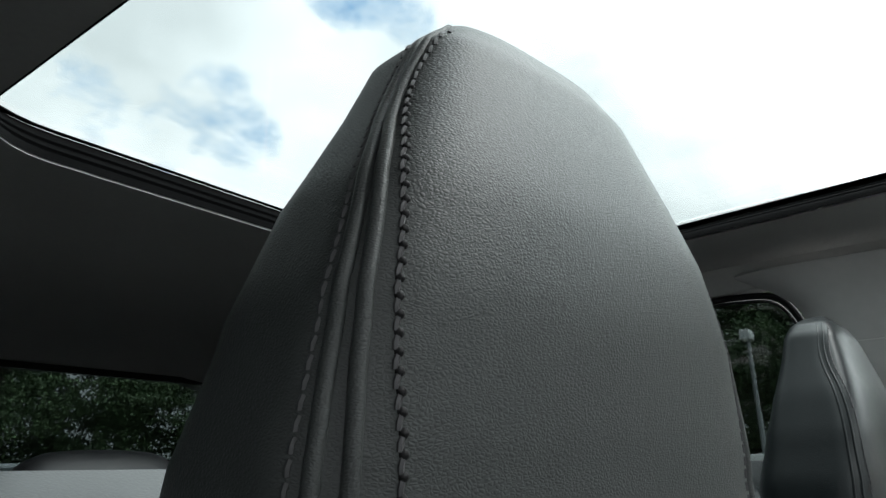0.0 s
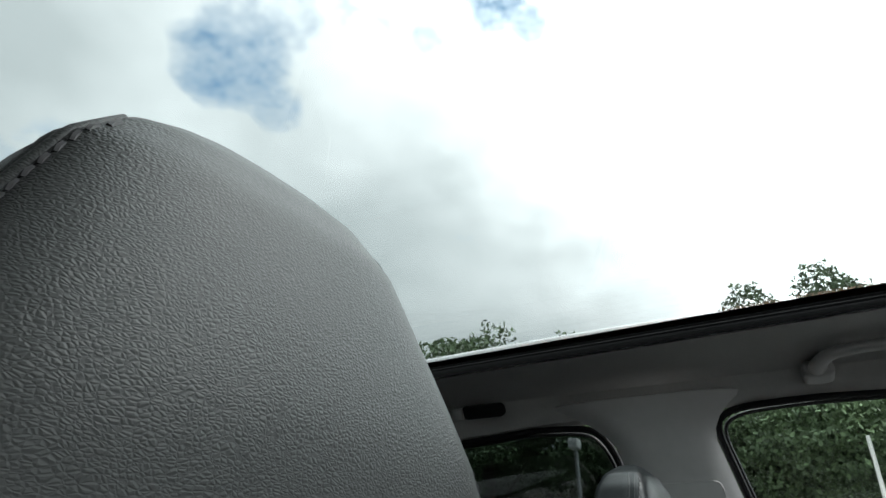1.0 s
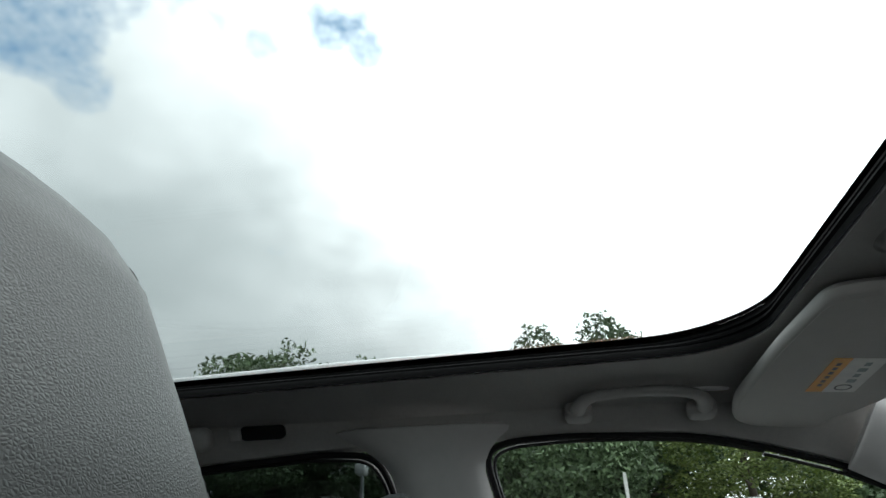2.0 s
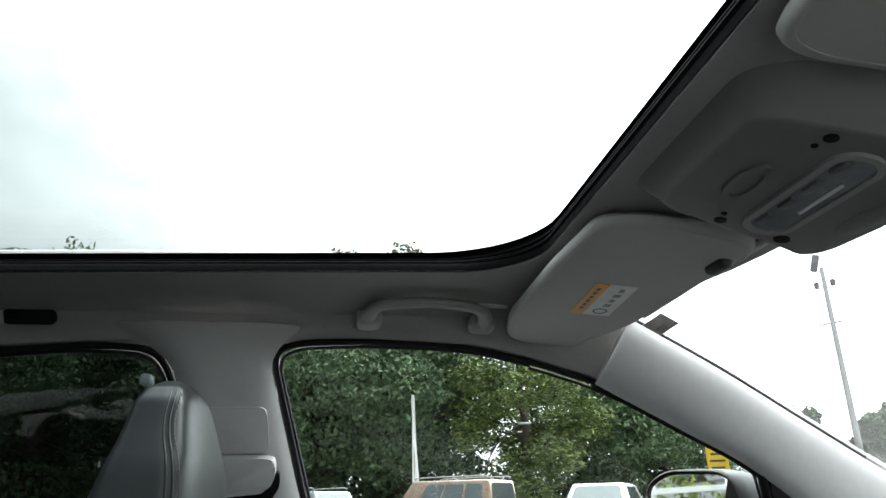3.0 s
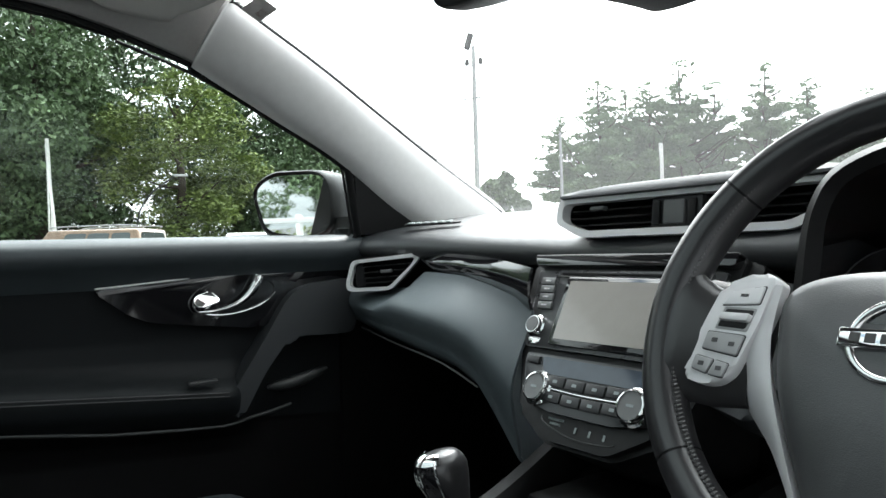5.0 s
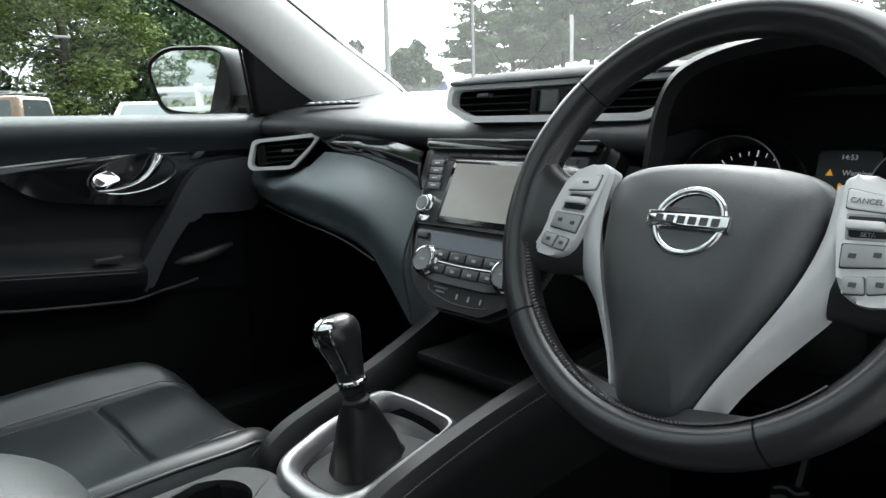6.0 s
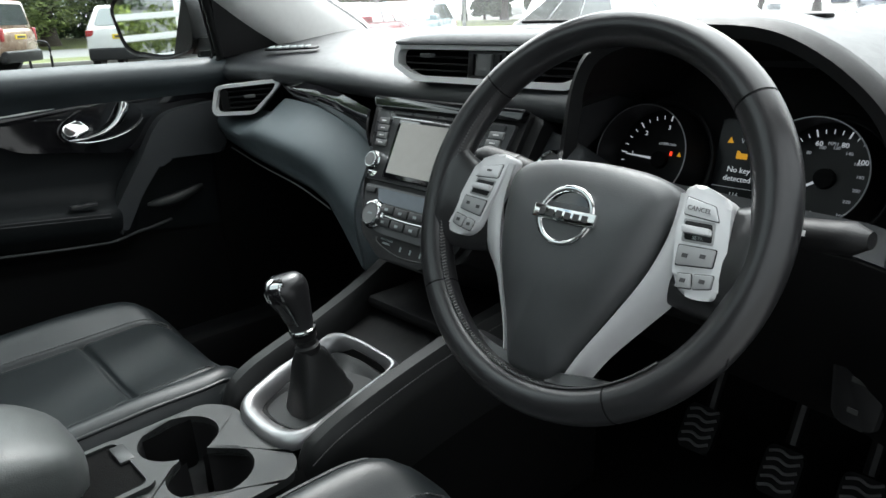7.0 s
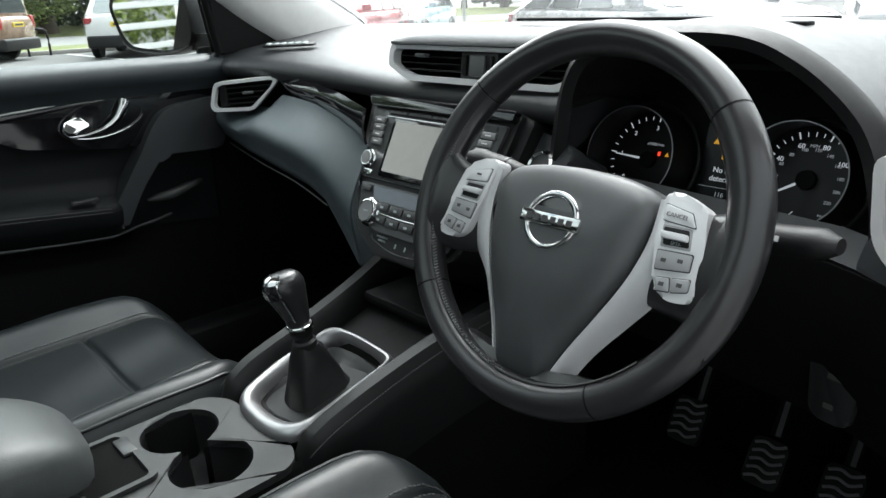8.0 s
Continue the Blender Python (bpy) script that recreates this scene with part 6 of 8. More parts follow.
def bowl(profile, n, m, cx):
    """An open well; its wall stops where it would stand in the other well."""
    other = [c for c in cups if c[0] != cx][0]
    me = [c for c in cups if c[0] == cx][0]
    rings = []
    for r, z in profile:
        ring = []
        for k in range(n):
            a = 2 * math.pi * k / n
            ring.append((r * math.cos(a), r * math.sin(a), z))
        rings.append(ring)
    bm = loft(rings, True, False)
    gone = [f for f in bm.faces if (Vector((f.calc_center_median().x + me[0], f.calc_center_median().y + me[1])) - Vector(other[:2])).length < other[2] * 1.0 and f.calc_center_median().z > -0.064]
    bmesh.ops.delete(bm, geom=gone, context="FACES")
    return moved(bm, m)


# cup holder deck: grey plate with two wells that run together
md = axes((XC, 0.30, 0.604), (1, 0, 0), (0, 1, 0.03))
plate_o = rounded([(-0.122, -0.13), (0.112, -0.13), (0.112, 0.090), (0.085, 0.112), (-0.085, 0.112), (-0.122, 0.085)], 0.02, 8)
n_o = len(plate_o)
cups = [(-0.065, 0.027, 0.050), (0.031, 0.025, 0.051)]
wells = []
for k in range(n_o):
    a = 2 * math.pi * k / n_o + radians(20)
    best = 0
    d = Vector((math.cos(a), math.sin(a)))
    o = Vector((-0.020, 0.025))
    for cx, cy, cr in cups:
        q = o - Vector((cx, cy))
        bq, cq = q.dot(d), q.dot(q) - cr * cr
        disc = bq * bq - cq
        if disc > 0:
            best = max(best, -bq + math.sqrt(disc))
    wells.append((o.x + d.x * best, o.y + d.y * best))
shift = min(range(n_o), key=lambda s: sum((Vector(plate_o[(i + s) % n_o]).normalized() - (Vector(wells[i]) - Vector((-0.02, 0.025))).normalized()).length for i in range(0, n_o, 4)))
plate_o = [plate_o[(i + shift) % n_o] for i in range(n_o)]
part("cup_deck", frame_ring(plate_o, wells, 0.010, md @ Matrix.Translation((0, 0, -0.002))), GREYPLASTIC, con, "grey plastic cup holder deck")
for cx, cy, cr in cups:
    part("cup_well", bowl([(cr + 0.001, 0.004), (cr, -0.002), (cr * 0.93, -0.060), (cr * 0.85, -0.066), (0.001, -0.066)], 36, md @ Matrix.Translation((cx, cy, 0.001)), cx), HARD, con, "dark cup well", sharp=60)
tray_o, tray_i = rrect(0.128, 0.092, 0.012, 5, (-0.050, -0.076)), rrect(0.112, 0.076, 0.010, 5, (-0.050, -0.076))
part("tray", frame_ring(tray_o, tray_i, 0.006, md @ Matrix.Translation((0, 0, 0.0085)), 0.002), GREYPLASTIC, con, "grey tray rim")
part("tray_floor", slab(tray_i, 0.001, md @ Matrix.Translation((0, 0, 0.0090))), CARPET, con, "black felt tray floor")
part("seat_switch", box((0.042, 0.018, 0.006), (-0.075, -0.040, 0.0125), 0.002, 2, md), BUTTON_DARK, con)
part("seat_switch", box((0.042, 0.018, 0.006), (0.010, -0.118, 0.0125), 0.002, 2, md), BUTTON, con)

# armrest lid
def arm_fn(p):
    return Vector((p.x * (1 - 0.10 * max(0, p.y) / 0.2), p.y, p.z + 0.012 * math.cos(p.x / 0.09) - 0.02 * max(0, p.y - 0.08) ** 2 / 0.01))


arm = thing("armrest", (XC - 0.015, 0.02, 0.60), "black leather centre armrest with a rounded front", "armrest")
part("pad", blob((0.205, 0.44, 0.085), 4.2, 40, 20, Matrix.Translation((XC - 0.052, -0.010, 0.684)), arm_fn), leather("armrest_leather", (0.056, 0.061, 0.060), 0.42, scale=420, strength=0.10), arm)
part("base", box((0.17, 0.38, 0.12), (XC - 0.038, -0.03, 0.60), 0.02), HARD, arm)

# front storage and sockets under the stack
cub = thing("storage_cubby", (XC, 0.80, 0.60), "dark open cubby with a power socket", "storage tray")
part("tray", box((0.20, 0.16, 0.02), (XC, 0.74, con_z(0.74) + 0.003), 0.008), SHADED_PLASTIC, cub)
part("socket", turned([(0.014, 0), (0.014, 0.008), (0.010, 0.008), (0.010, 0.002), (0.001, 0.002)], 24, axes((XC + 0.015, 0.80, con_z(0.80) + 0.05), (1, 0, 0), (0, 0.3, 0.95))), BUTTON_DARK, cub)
part("back", box((0.22, 0.02, 0.14), (XC, 0.83, con_z(0.83) + 0.05), 0.01), SHADED_PLASTIC, cub)

# ---- seats ----
HR_SIZE = ((0.0, 0.0048), (0.003, 0.0205), (0.008, 0.0325), (0.015, 0.0455), (0.03, 0.0610), (0.057, 0.0720), (0.10, 0.0911), (0.142, 0.1070), (0.19, 0.1166), (0.225, 0.1184), (0.25, 0.1131), (0.266, 0.096), (0.273, 0.067), (0.275, 0.029))
HR_SLIM = ((0.0, 1.0), (0.03, 0.930), (0.10, 0.954), (0.15, 0.926), (0.20, 0.939))
HR_BEND = 0.4183
HR_SEAM = ((0.0, 0.42), (0.025, 0.39), (0.050, 0.28), (0.070, 0.32), (0.091, 0.46), (0.112, 0.55), (0.133, 0.605), (0.150, 0.633), (0.166, 0.66), (0.181, 0.69), (0.200, 0.712), (0.26, 0.72))
HR_SEAM = [(p.x, p.y) for p in spline([(d, v, 0) for d, v in HR_SEAM], 6)]


def hr_point(t, a, out=0.0):
    """A point of the headrest skin: t below its top, a round it from the outer side to the front."""
    s = line(HR_SIZE, t) * line(HR_SLIM, t) + out
    c, n = math.cos(a), math.sin(a)
    w, d = 1.237 * s, (0.4675 if n > 0 else 0.6873) * s
    mid = 0.0081 * math.sin(math.pi * min(1, t / 0.2)) - 0.02 * max(0, t - 0.10)
    return Vector((w * math.copysign(abs(c) ** 0.737, c), mid + d * math.copysign(abs(n) ** HR_BEND, n), -t))


def hr_angle(v):
    """The angle at which the skin stands v of its depth before the middle."""
    return math.copysign(math.asin(min(1, abs(v)) ** (1 / HR_BEND)), v)


HR_RING = [hr_angle(v) for v in np.linspace(0, 0.93, 40)] + list(np.linspace(hr_angle(0.93), math.pi / 2, 12))[1:]
HR_RING = HR_RING + [math.pi - a for a in HR_RING[-2::-1]]
HR_RING = HR_RING + [2 * math.pi - a for a in HR_RING[-2:0:-1]]


def headrest(at, yaw, label, hide, stitched, wide=1.0):
    """A leather headrest, narrow at the top; at: the place of its top."""
    t = thing("headrest", (at[0], at[1], at[2] - 0.27), label, "headrest", group="headrests")
    m = Matrix.Translation(at) @ Matrix.Rotation(yaw, 4, "Z") @ Matrix.Diagonal((wide, 1, 1, 1))
    depths = [p.x for p in spline([(d, 0, 0) for d, _ in HR_SIZE], 4)]
    seam_v = lambda d, o: line(HR_SEAM, d) + o / (0.4675 * max(0.02, line(HR_SIZE, d)))
    rings = []
    for d in depths:
        ring = []
        for a in HR_RING:
            # the skin is drawn in a little along both seams
            v = abs(math.sin(a)) ** HR_BEND * (1 if math.sin(a) > 0 else -1)
            dip = 0.0012 * math.exp(-(((v - line(HR_SEAM, d)) * 0.4675 * line(HR_SIZE, d) / 0.007) ** 2)) if d > 0.004 else 0
            ring.append(hr_point(d, a, -dip))
        rings.append(ring)
    part("cushion", moved(loft(rings), m), hide, t, sharp=60)
    for sx in (-1, 1):
        flip = Matrix.Diagonal((sx, 1, 1, 1))
        ds = np.r_[np.linspace(0.262, 0.06, 44), np.linspace(0.055, 0.016, 16)]
        for o in (-0.0030, 0.0030):
            part("welt", moved(moved(tube([hr_point(d, hr_angle(seam_v(d, o)), (-0.0009 if stitched else -0.0010) - 0.0012 * max(0, 0.05 - d) / 0.05) for d in ds], lambda q: (0.0026 if stitched else 0.0013) * (1 - 0.35 * max(0, q - 0.7) / 0.3), 12, up=(1, 0, 0)), flip), m), hide, t)
        bms, holes = [], []
        for o in (-0.0085, 0.0080) if stitched else (0.008,):
            for k in range(44):
                d = lerp(0.258, 0.024, (k / 43) ** 0.92)
                q = [hr_point(d + e, hr_angle(seam_v(d, o)), f) for e, f in ((0.0020, -0.0008), (0.0, -0.0004), (-0.0020, -0.0008))]
                bms.append(tube(q, 0.0011, 6, up=(1, 0, 0)))
                if stitched and o > 0 and sx > 0 and d > 0.06:
                    holes.append(blob((0.0034, 0.0038, 0.0034), 2.0, 8, 5, Matrix.Translation(hr_point(d - 0.0029, hr_angle(seam_v(d, o)), -0.0010))))
        tagged(part("stitching", moved(moved(join(*bms), flip), m), THREAD_DARK, t, "two rows of dark stitches"), kind="stuff")
        for hole_bm in holes:
            part("stitch_hole", moved(moved(hole_bm, flip), m), RUBBER, t)
        part("post", moved(tube([(sx * 0.07, -0.012, -0.262), (sx * 0.07, -0.004, -0.36)], 0.006, 10), m), CHROME, t)
    return t


headrest((-0.356, -0.210, 1.281), -0.058, "black leather headrest on the passenger seat", HIDE_SHADED, False, 1.10)
headrest((0.3575, -0.2152, 1.3021), -0.140, "black leather headrest with a double stitched side seam", HIDE_LIT, True)


def seat(cx, yb, label, lift=0.0):
    """Front seat: cushion with bolsters and a reclined backrest."""
    t = thing("car_seat", (cx, 0.15, 0.32), label, "car seat", group="front seats")
    # cushion
    half = 0.247
    rows = []
    us = sorted(set(list(np.linspace(-1, 1, 41)) + [s * q for s in (-1, 1) for q in (0.995, 0.985, 0.965, 0.53, 0.545, 0.555, 0.565, 0.575, 0.59)]))
    for v in sorted(list(np.linspace(0, 1, 40)) + [0.718, 0.724, 0.729, 0.733, 0.737, 0.741, 0.746, 0.752]):
        y = lerp(-0.17, 0.524, v)
        seam_u = 0.56
        row = []
        for u in us:
            au = abs(u)
            x = cx + half * u * (1 - 0.10 * max(0, v - 0.86) / 0.14)
            yy = y - 0.022 * max(0, au - 0.7) / 0.3 * v
            z = 0.556 + lift + 0.040 * v
            z += 0.036 * table(((0.52, 0.0), (0.82, 1.0)), au) * (1 - 0.25 * table(((0.7, 0.0), (1.0, 1.0)), v))
            z -= 0.075 * max(0, (au - 0.84) / 0.16) ** 2.2
            z -= 0.075 * max(0, (v - 0.88) / 0.12) ** 2.2
            z -= 0.008 * math.exp(-(((au - seam_u) / 0.015) ** 2))
            z -= 0.007 * math.exp(-(((v - 0.735) / 0.007) ** 2)) * (1 if au < seam_u else 0)
            z += 0.004 * math.sin(3.1 * x * 9 + 5 * y) * math.sin(7 * y + 4 * x)
            row.append((x, yy, z))
        rows.append(row)
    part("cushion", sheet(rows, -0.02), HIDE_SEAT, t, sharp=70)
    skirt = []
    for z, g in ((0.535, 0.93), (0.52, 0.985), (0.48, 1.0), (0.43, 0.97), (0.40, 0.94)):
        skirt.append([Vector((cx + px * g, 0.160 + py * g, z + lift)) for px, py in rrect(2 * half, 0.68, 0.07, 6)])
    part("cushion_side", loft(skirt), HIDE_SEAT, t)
    for sx in (-1, 1):
        pipe = []
        for row in rows:
            q = row[len(us) - 6] if sx > 0 else row[5]
            pipe.append(Vector(q) + Vector((0, 0, 0.001)))
        part("piping", tube(pipe, 0.0028, 8), HIDE_SEAT, t)
        bms = [tube([pipe[k].lerp(pipe[k + 1], w) + Vector((-sx * 0.010, 0, 0.0042)) for w in (q, q + 0.2)], 0.0007, 5) for k in range(2, len(pipe) - 2) for q in (0.0, 0.33, 0.66)]
        for near in (0.515, 0.615):
            col_ = min(range(len(us)), key=lambda k: abs(us[k] - sx * near))
            seam = [Vector(row[col_]) + Vector((0, 0, 0.0012)) for row in rows]
            bms += [tube([seam[k].lerp(seam[k + 1], w) for w in (q, q + 0.2)], 0.0009, 5) for k in range(2, len(seam) - 2) for q in (0.0, 0.33, 0.66)]
        tagged(part("stitching", join(*bms), THREAD, t), kind="stuff")
    # backrest
    rows = []
    for v in np.linspace(0, 1, 26):
        row = []
        lean = radians(20)
        up = 0.60 * v
        yc, zc = yb + 0.02 - math.sin(lean) * up, 0.55 + math.cos(lean) * up
        w = line([(0, 0.235), (0.5, 0.25), (0.8, 0.235), (0.93, 0.19), (1.0, 0.12)], v)
        for u in np.linspace(-1, 1, 25):
            bol = 0.055 * table(((0.5, 0.0), (0.9, 1.0)), abs(u)) * line([(0, 0.8), (0.5, 1.0), (0.85, 0.6), (1, 0.0)], v) - 0.07 * table(((0.9, 0.0), (1.0, 1.0)), abs(u))
            top = -0.05 * table(((0.9, 0.0), (1.0, 1.0)), v)
            row.append((cx + w * u, yc + bol + top, zc))
        rows.append(row)
    part("backrest", sheet(rows, 0.085), HIDE_SEAT, t)
    part("seat_base", box((0.40, 0.50, 0.10), (cx, 0.15, 0.37), 0.02), HARD, t)
    return t


seat(-0.398, -0.10, "black leather passenger seat with stitched side bolsters")
seat(0.385, -0.16, "black leather driver's seat with stitched bolsters", 0.034)

# rear bench and its headrests
HIDE_REAR = leather("rear_seat_leather", (0.010, 0.011, 0.012), 0.5, scale=420, strength=0.16)
bench = thing("rear_seat", (0, -0.9, 0.32), "black leather rear bench seat", "car seat")
part("cushion", blob((1.30, 0.52, 0.20), 5, 40, 14, Matrix.Translation((0, -0.72, 0.52))), HIDE_REAR, bench)
part("backrest", blob((1.30, 0.16, 0.62), 5, 40, 14, Matrix.Translation((0, -1.02, 0.735)) @ Matrix.Rotation(radians(16), 4, "X")), HIDE_REAR, bench)
for x in (-0.38, 0.06, 0.42):
    hr = blob((0.25, 0.10, 0.15), 3.6, 28, 12, Matrix.Translation((x, -1.12, 1.075)) @ Matrix.Rotation(radians(14), 4, "X"))
    single("headrest", hr, HIDE_REAR, "low black leather headrest on the rear bench", "headrest", group="rear headrests")

# ---- fittings under the roof ----
def visor_z(x, y):
    return 1.405 + 0.075 * (x + 0.308) - 0.072 * (y - 0.352)


def sun_visor(side):
    fix = (lambda b: b) if side > 0 else mirror_x
    v = thing("sun_visor", (side * -0.37, 0.33, 1.40), "pale grey vinyl sun visor folded up with a warning label" if side > 0 else "pale grey vinyl sun visor folded up", "sun visor", group="sun visors")
    out = rounded([(-0.165, 0.254), (-0.30, 0.240), (-0.50, 0.232), (-0.583, 0.248), (-0.609, 0.280), (-0.612, 0.372), (-0.565, 0.377), (-0.545, 0.392), (-0.476, 0.417), (-0.324, 0.436), (-0.19, 0.460), (-0.158, 0.430), (-0.146, 0.36), (-0.148, 0.29)], 0.022, 6)
    cx, cy = -0.385, 0.335
    rings = []
    for s, up in ((0.5, 0.0205), (0.90, 0.020), (0.975, 0.0165), (1.0, 0.010), (0.992, 0.0042), (0.975, 0.0012), (0.95, 0.0), (0.5, 0.0)):
        rings.append([Vector((cx + (x - cx) * s, cy + (y - cy) * (s if s > 0.9 else s), 0)) for x, y in out])
        rings[-1] = [Vector((q.x, q.y, visor_z(q.x, q.y) + up)) for q in rings[-1]]
    part("panel", fix(loft(rings)), VISORCLOTH, v)
    seam = [Vector((cx + (x - cx) * 0.945, cy + (y - cy) * 0.945, 0)) for x, y in out]
    part("edge_seam", fix(tube([Vector((q.x, q.y, visor_z(q.x, q.y) + 0.0004)) for q in seam], 0.0010, 6, True)), VISORCLOTH, v)
    mc_ = axes((-0.232, 0.430, visor_z(-0.232, 0.430) + 0.002), (-1, -0.12, -0.075), (-0.12, 1, -0.072))
    part("hinge_clip", fix(box((0.036, 0.020, 0.018), (0, 0, 0.002), 0.006, 3, mc_)), BUTTON_DARK, v, "dark hinge clip")
    part("rod", fix(tube([(-0.175, 0.462, 1.418), (-0.30, 0.447, 1.412), (-0.45, 0.428, 1.399)], 0.006, 8)), TRIM, v)
    if side > 0:
        ml = axes((-0.382, 0.338, visor_z(-0.382, 0.338)), (-1, 0.0, -0.075), (0, 1, -0.072))
        dn = Matrix.Translation((0, 0, 0.0002))
        lab = part("label", slab([(-0.058, -0.010), (0.058, -0.010), (0.058, 0.029), (-0.058, 0.029)], 0.0008, ml @ dn), PAPER, v, "white and orange warning label")
        part("orange_band", slab([(-0.058, -0.030), (0.058, -0.030), (0.058, -0.010), (-0.058, -0.010)], 0.0008, ml @ dn), PRINT_ORANGE, lab)
        for k in range(6):
            part("text_bar", box((0.0085, 0.005, 0.0004), (-0.040 + 0.0145 * k, -0.020, 0.0011), 0, 1, ml), PRINT_DARK, lab)
        part("round_mark", frame_ring(circle(0.0105, 24, (0.040, 0.010)), circle(0.0085, 24, (0.040, 0.010)), 0.0004, ml @ Matrix.Translation((0, 0, 0.0010)), 0), PRINT_DARK, lab)
        for k in range(4):
            part("text_bar", box((0.011, 0.010 - 0.003 * (k % 2), 0.0004), (0.016 - 0.019 * k, 0.012, 0.0011), 0, 1, ml), PRINT_DIM, lab)
    return v


sun_visor(1), sun_visor(-1)

# overhead console
oc = thing("overhead_console", (0.0, 0.38, 1.42), "pale grey roof console with reading lamps and microphone holes", "roof console")
mo = axes((0.0, 0.375, 1.396), (1, 0, 0), (0, -1, 0.235))        # z points down
o = rounded([(-0.080, 0.092), (0.080, 0.092), (0.092, 0.075), (0.112, -0.060), (0.120, -0.085), (0.095, -0.100), (0.0, -0.106), (-0.095, -0.100), (-0.120, -0.085), (-0.112, -0.060), (-0.092, 0.075)], 0.018, 6)
rings = [[Vector((x * s, y * s, z - (0.035 if z < -0.02 and y < 0 else 0))) for x, y in o] for s, z in ((1.34, -0.034), (1.20, -0.022), (1.09, -0.012), (1.03, -0.006), (1.0, -0.002), (0.985, -0.0005), (0.95, 0.0), (0.5, 0.0))]
part("shell", moved(loft(rings), mo), ROOFPLASTIC, oc)
lamp_o, lamp_i = rrect(0.166, 0.050, 0.024, 7, (-0.004, -0.016)), rrect(0.152, 0.037, 0.018, 7, (-0.004, -0.016))
part("lamp_rim", frame_ring(lamp_o, lamp_i, 0.005, mo @ Matrix.Translation((0, 0, -0.001)), 0.002), GRIP, oc)
part("lamp_lens", slab(lamp_i, 0.002, mo @ Matrix.Translation((0, 0, -0.0005))), LAMPLENS, oc, "ribbed clear lamp lens")
for x in (-0.055, -0.018, 0.018, 0.055):
    part("lamp_switch", box((0.022, 0.008, 0.005), (x, -0.006, 0.0028), 0.0015, 2, mo), BUTTON, oc)
part("lamp_bar", box((0.062, 0.004, 0.003), (0.0, -0.025, 0.0028), 0.0008, 1, mo), PAPER, oc)
part("finger_cup", frame_ring(circle(0.034, 28, (-0.006, 0.042), ry=0.014), circle(0.026, 28, (-0.006, 0.042), ry=0.009), 0.004, mo @ Matrix.Translation((0, 0, -0.001)), 0.0015), ROOFPLASTIC, oc)
part("finger_tab", slab(circle(0.026, 28, (-0.006, 0.042), ry=0.009), 0.0012, mo @ Matrix.Translation((0, 0, -0.0005))), ROOFPLASTIC, oc)
for x in (-0.082, 0.082):
    part("microphone_hole", turned([(0.008, 0.009), (0.008, 0.0125), (0.001, 0.0125)], 20, mo @ Matrix.Translation((x * 1.12, -0.046, -0.0115))), RUBBER, oc)
    part("dot", turned([(0.006, 0.009), (0.006, 0.0125), (0.001, 0.0125)], 16, mo @ Matrix.Translation((x * 1.04, 0.024, -0.0115))), RUBBER, oc)
    part("dot", turned([(0.003, 0.009), (0.003, 0.0125), (0.001, 0.0125)], 12, mo @ Matrix.Translation((x * 0.86, 0.028, -0.0115))), RUBBER, oc)
part("bump", blob((0.07, 0.024, 0.008), 2.4, 20, 10, mo @ Matrix.Translation((-0.019, -0.083, -0.001))), ROOFPLASTIC, oc)

# interior mirror on its foot
rm = thing("interior_mirror", (0.07, 0.50, 1.28), "black framed interior mirror with a bulky sensor housing behind", "mirror")
MC = Vector((0.025, 0.556, 1.310))
mr = Matrix.Translation(MC) @ Matrix.Rotation(radians(RV_YAW), 4, "Z") @ Matrix.Rotation(radians(RV_TILT), 4, "X") @ Matrix.Rotation(radians(RV_ROLL), 4, "Y")
mr = mr @ Matrix(((1, 0, 0, 0), (0, 0, -1, 0), (0, 1, 0, 0), (0, 0, 0, 1)))           # z points at the rear
face = rounded([(-0.124, 0.026), (-0.105, 0.037), (0.105, 0.040), (0.125, 0.032), (0.126, -0.018), (0.108, -0.034), (0.04, -0.038), (-0.105, -0.034), (-0.124, -0.020)], 0.020, 6)
rings = [[Vector((x * s, y * s, z)) for x, y in face] for s, z in ((0.55, -0.050), (0.82, -0.040), (0.96, -0.022), (1.0, -0.006), (1.0, 0.002), (0.975, 0.006), (0.95, 0.0045))]
part("housing", moved(loft(rings), mr), HARD, rm)
part("mirror_glass", slab([(x * 0.915, y * 0.82 + 0.001) for x, y in face], 0.0012, mr @ Matrix.Translation((0, 0, 0.0048))), MIRROR_SHADED, rm, "silvered glass", sharp=30)
foot = []
for c, w, h in (((-0.012, 0.548, 1.432), 0.052, 0.03), ((0.004, 0.560, 1.408), 0.050, 0.03), ((0.022, 0.580, 1.375), 0.054, 0.036), ((0.036, 0.596, 1.335), 0.075, 0.04)):
    foot.append([Vector(c) + Vector((a, b * 0.6, 0.2 * b)) for a, b in rrect(w, h, 0.010, 4)])
part("foot", loft(foot), HARD, rm)
part("wiring_cover", tube(spline([(0.004, 0.615, 1.398), (0.030, 0.622, 1.404), (0.080, 0.625, 1.396), (0.140, 0.625, 1.377), (0.20, 0.625, 1.350)], 6), 0.017, 12, squash=0.8), HARD, rm, "black cover over the wiring")
cover = [[Vector((0.055 + a * w, y + 0.035, z + b * h)) for a, b in rrect(2, 2, 0.7, 5)] for y, w, h, z in ((0.575, 0.056, 0.019, 1.298), (0.585, 0.074, 0.028, 1.306), (0.64, 0.085, 0.032, 1.324), (0.72, 0.085, 0.028, 1.324), (0.78, 0.078, 0.014, 1.312))]
part("sensor_cover", loft(cover), RUBBER, rm, "black sensor cover")


